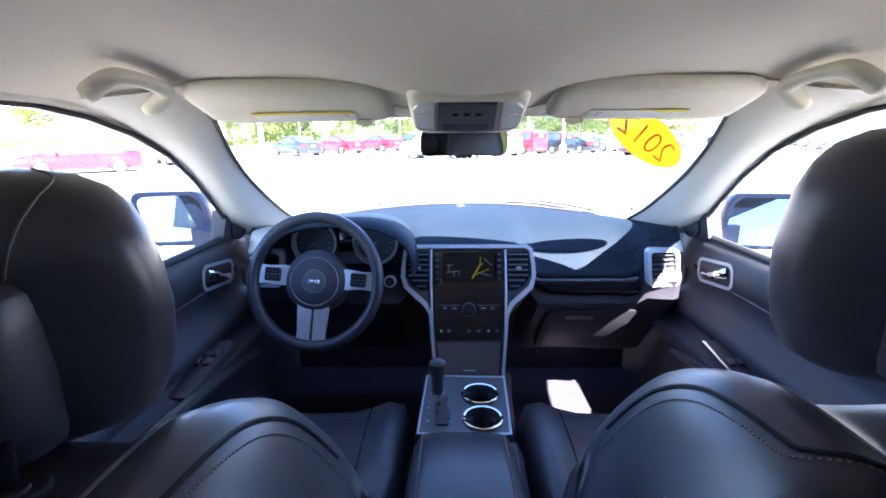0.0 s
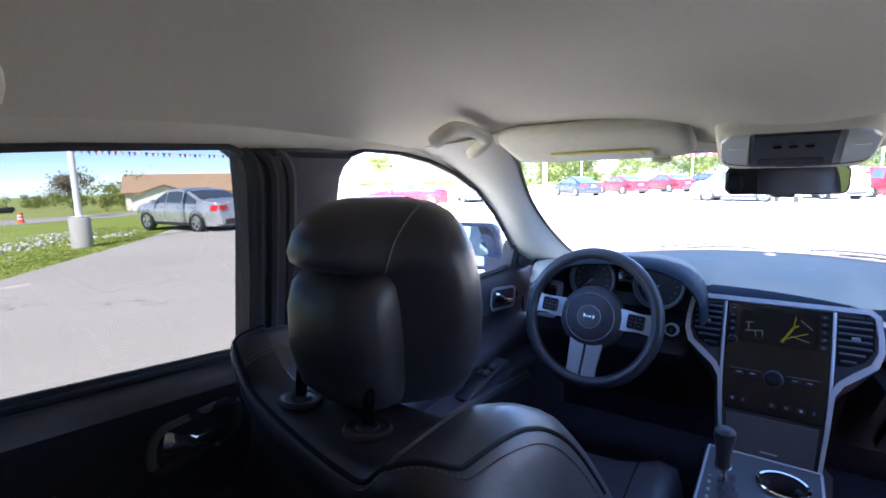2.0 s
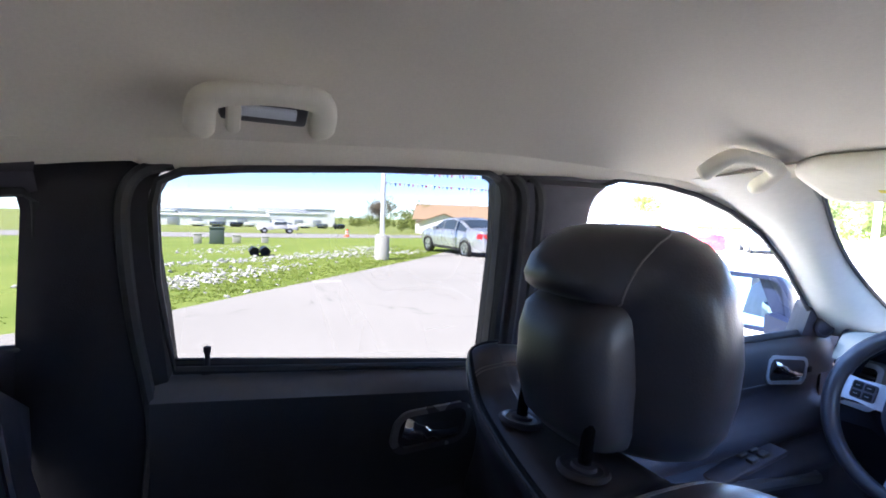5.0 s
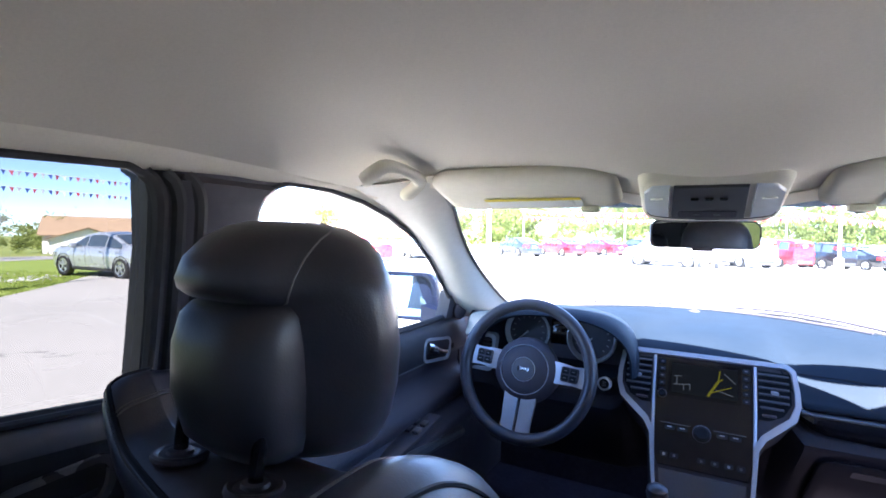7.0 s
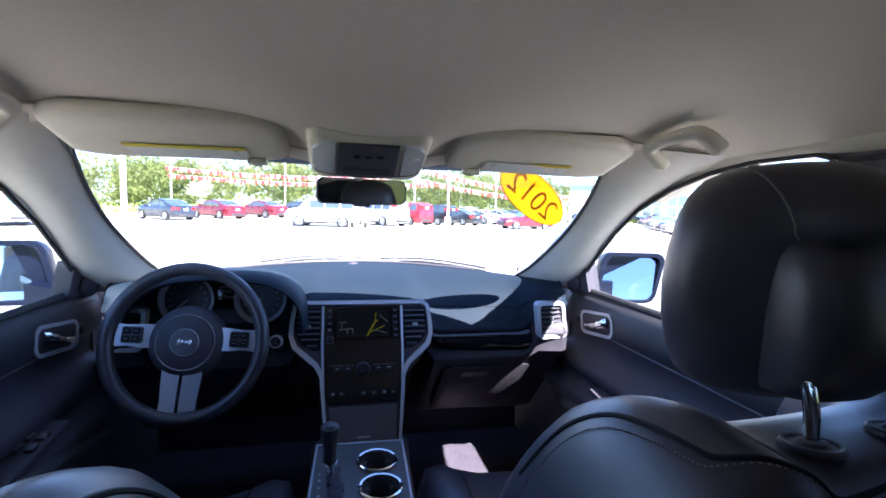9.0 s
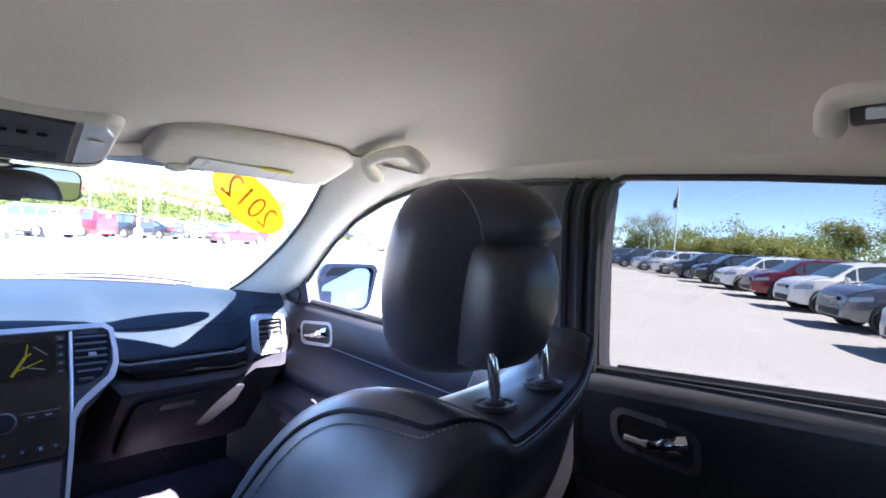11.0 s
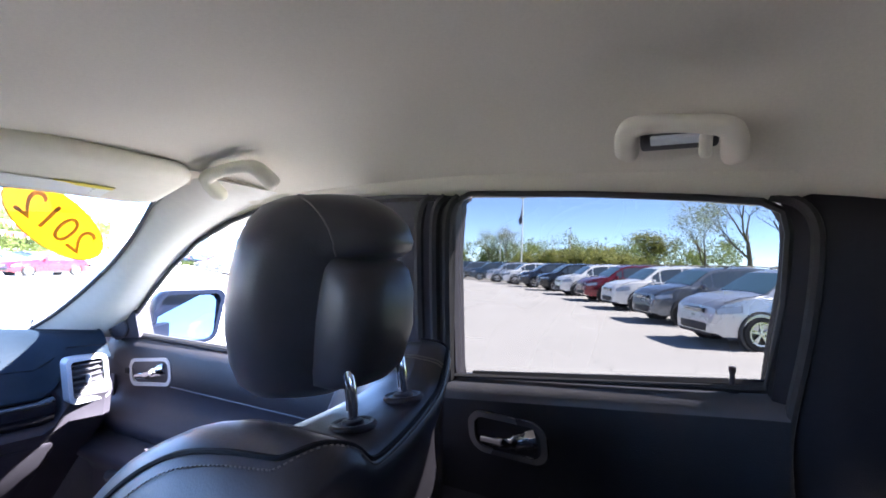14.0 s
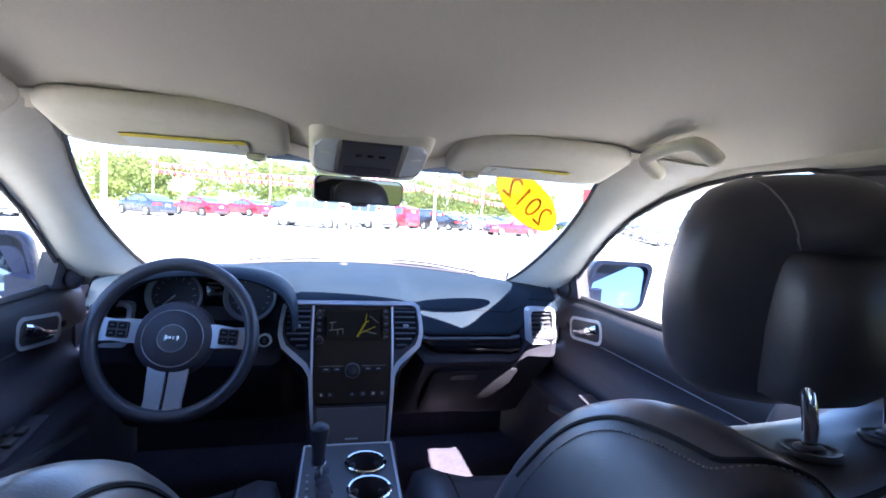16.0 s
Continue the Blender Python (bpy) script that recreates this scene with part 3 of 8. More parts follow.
def car_skin(s, n):
    """Outer steel of the car we sit in, as the door mirrors show it."""
    bm = nb()

    def f(u, v):
        y = lerp(-2.0, 1.75, u)
        z = lerp(0.35, 1.13, v)
        return (s * (0.83 + 0.09 * math.sin(math.pi * min(1, v * 0.62 + 0.36)) - 0.05 * max(0, u - 0.9) * 10 * 0.2), y, z)
    sheet(bm, f, 20, 10, (-s * 0.02, 0, 0))
    single("wall_body_side_%d" % n, bm, BODYBLUE, "dark blue painted outer door skin", "car body", kind="structure")


def bonnet():
    bm = nb()

    def f(u, v):
        x = -0.8 + 1.6 * u
        y = lerp(2.0 - 0.5 * x * x, 3.0 - 0.25 * x * x, v)
        return (x, y, 1.035 - 0.10 * v ** 2 - 0.10 * (abs(x) / 0.8) ** 3)
    sheet(bm, f, 16, 10, (0, 0, -0.02))
    single("roof_bonnet", bm, BODYBLUE, "dark blue painted bonnet ahead of the windscreen", "bonnet", kind="structure")


def cowl_y(x):
    return 1.985 - 1.32 * x * x


def windscreen():
    t = thing("window_windscreen", "clear raked windscreen", "windscreen", (0, 1.9, 1.18), kind="structure")
    bm = nb()

    def f(u, v):
        xb = -0.60 + 1.2 * u
        xt = -0.57 + 1.14 * u
        b = Vector((xb, cowl_y(xb) + 0.012, 1.165))
        p = Vector((xt, roof_front(xt) + 0.02, 1.532))
        q = b.lerp(p, v)
        return (q.x, q.y, q.z + 0.055 * math.sin(math.pi * v))
    sheet(bm, f, 24, 12)
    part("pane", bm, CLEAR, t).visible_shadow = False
    # unseen black band added along the upper edge to keep sun off the stack
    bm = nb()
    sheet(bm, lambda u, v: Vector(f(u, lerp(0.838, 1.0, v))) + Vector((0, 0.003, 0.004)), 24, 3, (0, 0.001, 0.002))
    part("sun_block_band", bm, BLACK, t, "added black band along the upper edge that blocks sun from the stack")


headliner()
header_trim()
floor_pan()
tailgate()
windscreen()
bonnet()
for k, s in enumerate((-1, 1)):
    a_pillar(s, k + 1)
    b_pillar(s, k + 1)
    c_pillar(s, k + 1)
    door(s, True, k + 1)
    door(s, False, k + 3)
    car_skin(s, k + 1)
    footwell(s, k + 1)
    roof_rail(s, k + 1)


# ---- dashboard ----
STACK_X = 0.016


def dash_near(x):
    """Near edge of the dash top: y and z."""
    c = max(0.0, 1 - max(0.0, abs(x - STACK_X) - 0.165) / 0.055)
    c = c * c * (3 - 2 * c)
    e = min(1.0, max(0.0, abs(x) - 0.535) / 0.045)
    e = e * e * (3 - 2 * e)
    lo = lerp(1.035 + 0.02 * max(0, abs(x) - 0.4), 1.122, e)
    yy = 1.385 - 0.04 * max(0, (abs(x) - 0.45) / 0.25) - 0.022 * e
    yy += 2.6 * max(0.0, abs(x) - 0.660)
    return lerp(yy, 1.425, c), lerp(lo, 1.118, c)


def dash_top(x, f):
    """Point on the dash top, from the windscreen (f = 0) to the near edge (f = 1)."""
    yn, zn = dash_near(x)
    ye = max(cowl_y(x), yn + 0.06)
    return Vector((x, lerp(ye, yn, f), zn + (1.172 - zn) * (1 - f ** 3.0)))


def dashboard():
    t = thing("dashboard", "dark grey soft-touch dashboard with silver-framed centre stack", "dashboard", (0, 1.6, 0.45))
    bm = nb()
    sheet(bm, lambda u, v: dash_top(lerp(-0.715, 0.715, u), v), 60, 24)
    # rolled lip
    rings = []
    for i in range(61):
        x = lerp(-0.715, 0.715, i / 60)
        y, z = dash_near(x)
        rings.append([Vector((x, y, z)), Vector((x, y - 0.010, z - 0.006)), Vector((x, y - 0.012, z - 0.014)), Vector((x, y + 0.004, z - 0.020))])
    loft(bm, rings, False)
    bmesh.ops.remove_doubles(bm, verts=bm.verts, dist=1e-5)
    part("top_pad", bm, DASH, t, angle=50)
    bm = nb()
    rings = []
    for i in range(61):
        x = lerp(-0.715, 0.715, i / 60)
        y, z = dash_near(x)
        rings.append([Vector((x, y + 0.004, z - 0.018)), Vector((x, y - 0.004, z - 0.03)), Vector((x, y - 0.010, z - 0.065)), Vector((x, y - 0.022, z - 0.080)), Vector((x, y - 0.028, z - 0.10)), Vector((x, y - 0.022, z - 0.112)), Vector((x, y - 0.018, min(z - 0.118, 0.962))), Vector((x, max(y, 1.37) + 0.13, 0.78)), Vector((x, max(y, 1.37) + 0.225, 0.67)), Vector((x, max(y, 1.37) + 0.315, 0.62))])
    loft(bm, rings, False)
    part("lower_dash", bm, LOWDASH, t, angle=24)
    # small sensor dome and defroster slot by the glass
    bm = nb()
    lathe(bm, [(0.022, 0), (0.018, 0.006), (0.008, 0.010), (0, 0.011)], (0.0, 1.88, 1.168), None, 16)
    part("light_sensor", bm, BLACK, t)
    bm = nb()
    tube(bm, [dash_top(lerp(-0.45, 0.45, i / 16), 0.06) + Vector((0, 0, 0.002)) for i in range(17)], 0.006, 6)
    part("defroster_slot", bm, BLACK, t)
    # seam between pad and airbag cover
    bm = nb()
    tube(bm, [dash_top(lerp(0.24, 0.66, i / 16), 0.86) + Vector((0, 0, 0.0005)) for i in range(17)], 0.0016, 5)
    part("pad_seam", bm, SEAM_SHADE_PIPING, t)
    # gloss trim with silver line on the passenger side
    bm = nb()
    rings = []
    for i in range(13):
        u = i / 12
        x = lerp(0.225, 0.545, u)
        y, z = dash_near(x)
        h = table(u, [0, 0.15, 0.5, 0.85, 1], [0.020, 0.040, 0.046, 0.046, 0.050])
        rings.append([Vector((x, y - 0.010, z - 0.018)), Vector((x, y - 0.030, z - 0.026)), Vector((x, y - 0.036, z - 0.026 - h * 0.5)), Vector((x, y - 0.028, z - 0.028 - h)), Vector((x, y + 0.01, z - 0.03 - h))])
    loft(bm, rings, True)
    tr = part("gloss_trim", bm, GLOSSBLACK, t, "glossy dark trim strip")
    bm = nb()
    tube(bm, [Vector((lerp(0.23, 0.54, i / 12), dash_near(lerp(0.23, 0.54, i / 12))[0] - 0.030, dash_near(lerp(0.23, 0.54, i / 12))[1] - 0.024)) for i in range(13)], 0.003, 6)
    part("edge_line", bm, GREYPANEL, tr)
    # glove box lid
    bm = nb()
    o = rounded(0.150, 0.118, 0.03, 4)
    plate(bm, o, lambda u, v, d: Vector((0.425 + u, 1.496 - d - 0.98 * v, 0.786 + v + 0.02 * u)), 0.0, 0.012, 0.03)
    g = part("glove_box_lid", bm, LOWDASH, t)
    bm = nb()
    plate(bm, rounded(0.045, 0.012, 0.006, 3), lambda u, v, d: Vector((0.385 + u, 1.404 - d - 0.98 * v, 0.868 + v)), -0.006, 0.005)
    part("glove_box_latch", bm, BLACK, g)
    # end vents
    for s, cx in ((1, 0.606), (-1, -0.606)):
        def at(u, v, d, cx=cx, s=s):
            return Vector((cx + u - s * 0.10 * v, 1.322 - d + s * 0.12 * u + 0.06 * v, 1.064 + v))
        bm = nb()
        ringplate(bm, rounded(0.050, 0.058, 0.016, 4), rounded(0.039, 0.047, 0.010, 4), at, -0.02, 0.010)
        fr = part("side_vent_frame", bm, SILVER, t, "satin silver vent frame")
        bm = nb()
        plate(bm, rounded(0.039, 0.047, 0.010, 4), at, -0.03, -0.018)
        part("vent_duct", bm, BUTTON, fr)
        for k in range(6):
            bm = nb()
            box(bm, at(0, -0.036 + 0.0145 * k, -0.002), (0.076, 0.016, 0.003), Matrix.Rotation(s * 0.12, 3, "Z") @ Matrix.Rotation(0.05, 3, "X"), 0.001, 1)
            part("vent_slat", bm, VENTSLAT, fr)
        bm = nb()
        box(bm, at(0, 0.0, 0.006), (0.009, 0.012, 0.022), bev=0.003)
        part("vent_knob", bm, SILVER, fr)


def stack_at(u, v, d):
    """Centre stack face: u across, v is height, d proud of the face."""
    return Vector((STACK_X + u, 1.412 - (1.10 - v) * 0.5 - d * 0.89, v + d * 0.45))


def centre_stack():
    t = thing("centre_stack", "black centre stack with radio, climate panel and satin silver frame", "car console", (STACK_X, 1.33, 0.60))
    half = [(0.188, 1.112), (0.206, 1.098), (0.213, 1.05), (0.214, 1.018), (0.203, 0.985), (0.170, 0.958), (0.140, 0.935), (0.124, 0.910), (0.117, 0.84), (0.104, 0.735)]
    hin = [(0.184, 1.101), (0.196, 1.092), (0.202, 1.05), (0.202, 1.020), (0.190, 0.992), (0.158, 0.968), (0.130, 0.945), (0.113, 0.917), (0.108, 0.84), (0.097, 0.735)]
    out = half + [(-u, v) for u, v in half[::-1]]
    inn = hin + [(-u, v) for u, v in hin[::-1]]
    bm = nb()
    ringplate(bm, out, inn, stack_at, -0.03, 0.012)
    part("silver_frame", bm, SILVER, t, "satin silver frame")
    bm = nb()
    plate(bm, inn, stack_at, -0.03, 0.001)
    part("stack_backing", bm, BLACK, t)
    # side walls of the stack down to the tunnel
    for s in (-1, 1):
        bm = nb()
        loft(bm, [[stack_at(s * u, v, 0.010) for u, v in half[3:]], [stack_at(s * (u + 0.004), v - 0.004, -0.05) for u, v in half[3:]], [stack_at(s * (u + 0.012), v - 0.006, -0.13) for u, v in half[3:]]], False, False)
        part("stack_flank", bm, DARK, t)
    # bright strips beside the radio
    for s in (-1, 1):
        bm = nb()
        tube(bm, [stack_at(s * 0.119, 1.098, 0.006), stack_at(s * 0.1185, 1.0, 0.006), stack_at(s * 0.116, 0.92, 0.006), stack_at(s * 0.111, 0.838, 0.006)], 0.004, 8)
        part("bright_strip", bm, SILVER, t)
    bm = nb()
    plate(bm, [(0.113, 1.097), (-0.113, 1.097), (-0.113, 0.93), (-0.109, 0.86), (-0.100, 0.842), (0.100, 0.842), (0.109, 0.86), (0.113, 0.93)][::-1], stack_at, 0.0, 0.010, 0.02)
    radio = part("radio", bm, GLOSSBLACK, t, "glossy black radio and climate panel")
    bm = nb()
    plate(bm, rounded(0.086, 0.043, 0.004, 2), lambda u, v, d: stack_at(u + 0.002, v + 1.046, d), 0.009, 0.012)
    scr = part("screen", bm, SCREEN, radio, "dark navigation screen with a dim map")
    bm = nb()
    plate(bm, rounded(0.078, 0.036, 0.002, 1), lambda u, v, d: stack_at(u + 0.002, v + 1.046, d), 0.0118, 0.0126)
    part("display", bm, LCD, scr)
    # map on the screen: bent yellow route and grey streets
    bm = nb()
    for a, b, w in (((0.012, 1.012), (0.036, 1.050), 0.006), ((0.036, 1.050), (0.046, 1.056), 0.004), ((0.020, 1.022), (0.066, 1.040), 0.0025), ((0.036, 1.050), (0.040, 1.076), 0.003)):
        d = Vector((b[0] - a[0], b[1] - a[1])).normalized()
        nx, nz = -d.y * w / 2, d.x * w / 2
        plate(bm, [(a[0] + nx, a[1] + nz), (a[0] - nx, a[1] - nz), (b[0] - nx, b[1] - nz), (b[0] + nx, b[1] + nz)], stack_at, 0.0126, 0.0131)
    part("map_route", bm, MAPYELLOW, scr)
    for a, b in (((-0.070, 1.030), (-0.030, 1.034)), ((-0.062, 1.030), (-0.062, 1.050)), ((-0.046, 1.032), (-0.045, 1.018)), ((-0.030, 1.034), (-0.030, 1.020)), ((-0.07, 1.050), (-0.05, 1.052)), ((0.05, 1.07), (0.075, 1.05)), ((0.03, 1.03), (0.07, 1.02))):
        bm = nb()
        w = 0.0022
        d = Vector((b[0] - a[0], b[1] - a[1])).normalized()
        nx, nz = -d.y * w / 2, d.x * w / 2
        plate(bm, [(a[0] + nx, a[1] + nz), (a[0] - nx, a[1] - nz), (b[0] - nx, b[1] - nz), (b[0] + nx, b[1] + nz)], stack_at, 0.0126, 0.0130)
        part("map_street", bm, MAPGREY, scr)
    R = Matrix.Rotation(math.pi / 2 - math.atan(0.5) + 0.0, 3, "X")
    for u in (-0.099, 0.099):
        for k in range(5):
            bm = nb()
            plate(bm, rounded(0.008, 0.0055, 0.002, 1), lambda a, b, d, u=u, k=k: stack_at(u + a, 1.083 - 0.0175 * k + b, d), 0.009, 0.0125)
            btn = part("radio_button", bm, BUTTON, radio)
            bm = nb()
            plate(bm, rounded(0.0035, 0.0012, 0.0006, 1), lambda a, b, d, u=u, k=k: stack_at(u + a, 1.083 - 0.0175 * k + b, d), 0.0125, 0.0129)
            part("button_mark", bm, DIMMARK, btn)

    def knob(u, v, r):
        bm = nb()
        lathe(bm, [(0, 0), (r * 1.15, 0), (r * 1.12, 0.004), (r, 0.006), (r * 0.94, 0.017), (r * 0.80, 0.019), (0, 0.018)], stack_at(u, v, 0.009), R, 20)
        kb = part("knob", bm, BUTTON, radio)
        bm = nb()
        lathe(bm, [(r * 1.16, 0.0), (r * 1.30, 0.0), (r * 1.30, 0.003), (r * 1.16, 0.005)], stack_at(u, v, 0.009), R, 20)
        part("knob_ring", bm, GREYPANEL, kb)
    knob(-0.097, 1.004, 0.009)
    knob(0.0, 0.925, 0.017)
    for k, u in enumerate((-0.075, -0.045, 0.045, 0.075)):
        bm = nb()
        plate(bm, rounded(0.012, 0.005, 0.002, 1), lambda a, b, d, u=u: stack_at(u + a, 0.927 + b, d), 0.009, 0.0115)
        btn = part("climate_button", bm, BUTTON, radio)
        bm = nb()
        plate(bm, rounded(0.006, 0.0011, 0.0006, 1), lambda a, b, d, u=u: stack_at(u + a, 0.929 + b, d), 0.0115, 0.012)
        part("button_mark", bm, MARK, btn)
    bm = nb()
    plate(bm, rounded(0.036, 0.0008, 0.0004, 1), lambda a, b, d: stack_at(-0.062 + a, 0.937 + b, d), 0.0098, 0.0108)
    plate(bm, rounded(0.036, 0.0008, 0.0004, 1), lambda a, b, d: stack_at(0.062 + a, 0.937 + b, d), 0.0098, 0.0108)
    part("panel_line", bm, DIMMARK, radio)["kind"] = "stuff"
    for k, u in enumerate((-0.086, -0.062, 0.0, 0.030, 0.060, 0.086)):
        bm = nb()
        plate(bm, rounded(0.009, 0.006, 0.002, 1), lambda a, b, d, u=u: stack_at(u + a, 0.866 + b, d), 0.009, 0.0115)
        btn = part("seat_heater_button", bm, BUTTON, radio)
        bm = nb()
        plate(bm, rounded(0.003, 0.003, 0.001, 1), lambda a, b, d, u=u: stack_at(u + a, 0.866 + b, d), 0.0115, 0.012)
        part("button_mark", bm, MARK if k in (0, 4) else DIMMARK, btn)
    # lower storage cover
    bm = nb()
    plate(bm, [(0.098, 0.834), (-0.098, 0.834), (-0.090, 0.738), (0.090, 0.738)][::-1], stack_at, 0.0, 0.008, 0.03)
    lid = part("storage_cover", bm, GREYPANEL, t, "graphite storage cover")
    bm = nb()
    plate(bm, rounded(0.018, 0.0018, 0.0009, 2), lambda a, b, d: stack_at(a, 0.760 + b, d), 0.007, 0.010)
    part("cover_mark", bm, SILVER, lid)
    # centre vents
    for s in (-1, 1):
        def at(u, v, d, s=s):
            return stack_at(s * (0.160 + u) - 0.0, 1.042 + v, d)
        o = [(0.036, 0.048), (-0.033, 0.050), (-0.036, -0.062), (-0.012, -0.062), (0.018, -0.048), (0.036, -0.020)]
        bm = nb()
        plate(bm, [(s * a, b) for a, b in o][:: s], lambda u, v, d: stack_at(s * 0.160 + u, 1.042 + v, d), 0.0, 0.003)
        vt = part("vent_duct", bm, BUTTON, t)
        for k in range(6):
            w = table(k, [0, 1, 5], [0.050, 0.064, 0.066])
            bm = nb()
            box(bm, at(-0.001 if k else -0.006, -0.034 + 0.0150 * k, 0.006), (w, 0.014, 0.0032), Matrix.Rotation(0.05, 3, "X"), 0.001, 1)
            part("vent_slat", bm, VENTSLAT, vt)
        bm = nb()
        box(bm, at(0, 0.0, 0.013), (0.016, 0.010, 0.008), bev=0.002)
        part("vent_knob", bm, SILVER, vt)
        bm = nb()
        box(bm, at(-0.012, -0.052, 0.008), (0.030, 0.010, 0.006), bev=0.002)
        part("vent_wheel", bm, DARK, vt)


def instrument_cluster():
    t = thing("instrument_cluster", "two chrome-ringed round gauges with a small display under a hood", "instrument cluster", (-0.375, 1.42, 1.0))
    # hood arching over the gauges
    bm = nb()
    rings = []
    for y, k, top in ((1.290, 0.97, 1.196), (1.275, 1.0, 1.203), (1.290, 1.035, 1.211), (1.335, 1.05, 1.217), (1.42, 1.04, 1.218), (1.55, 0.98, 1.200), (1.70, 0.85, 1.175)):
        ring = []
        for i in range(21):
            a = math.pi * i / 20
            c = math.cos(a)
            ring.append(Vector((-0.375 - 0.222 * k * (abs(c) ** 0.8) * (1 if c > 0 else -1), y, 1.055 + (top - 1.055) * math.sin(a) ** 0.7)))
        rings.append(ring)
    loft(bm, rings, False)
    part("hood", bm, DASH, t, angle=50)
    bm = nb()
    o = [(-0.205 * math.cos(math.pi * i / 20), 1.055 + 0.140 * math.sin(math.pi * i / 20) ** 0.7) for i in range(21)]
    plate(bm, o, lambda u, v, d: Vector((-0.375 + u, 1.415 - d + 0.15 * (v - 1.1), v)), 0.0, 0.004)
    part("gauge_panel", bm, BLACK, t)
    for gx in (-0.476, -0.278):
        c = Vector((gx, 1.408, 1.126))
        R = Matrix.Rotation(math.pi / 2 - 0.15, 3, "X")
        bm = nb()
        lathe(bm, [(0.060, 0.0), (0.069, 0.004), (0.073, 0.026), (0.069, 0.030), (0.062, 0.010)], c, R, 36)
        ring = part("gauge_ring", bm, SILVER, t, "bright metal gauge ring")
        bm = nb()
        lathe(bm, [(0, 0.004), (0.062, 0.004), (0.062, 0.006), (0, 0.006)], c, R, 36)
        dial = part("gauge_dial", bm, DARK, ring)
        bm = nb()
        for k in range(13):
            a = radians(225 - 270 * k / 12)
            m = Matrix.Translation(c) @ R.to_4x4()
            p = m @ Vector((0.048 * math.cos(a), 0.048 * math.sin(a), 0.008))
            box(bm, p, (0.0075, 0.002, 0.0012), R @ Matrix.Rotation(a, 3, "Z"))
        part("dial_marks", bm, MARK, dial)
        bm = nb()
        a = radians(222)
        m = Matrix.Translation(c) @ R.to_4x4()
        tube(bm, [m @ Vector((0, 0, 0.010)), m @ Vector((0.042 * math.cos(a), 0.042 * math.sin(a), 0.010))], [0.003, 0.001], 6)
        part("needle", bm, MARK, dial)
    bm = nb()
    box(bm, (-0.375, 1.402, 1.135), (0.056, 0.006, 0.075), Matrix.Rotation(-0.15, 3, "X"), 0.003)
    disp = part("trip_display", bm, SCREEN, t)
    for w, dz in ((0.04, 0.028), (0.03, 0.016), (0.044, -0.002), (0.044, -0.014), (0.036, -0.026)):
        bm = nb()
        box(bm, (-0.375, 1.398, 1.135 + dz), (w, 0.0015, 0.006), Matrix.Rotation(-0.15, 3, "X"))
        part("trip_text_bar", bm, LCD, disp)


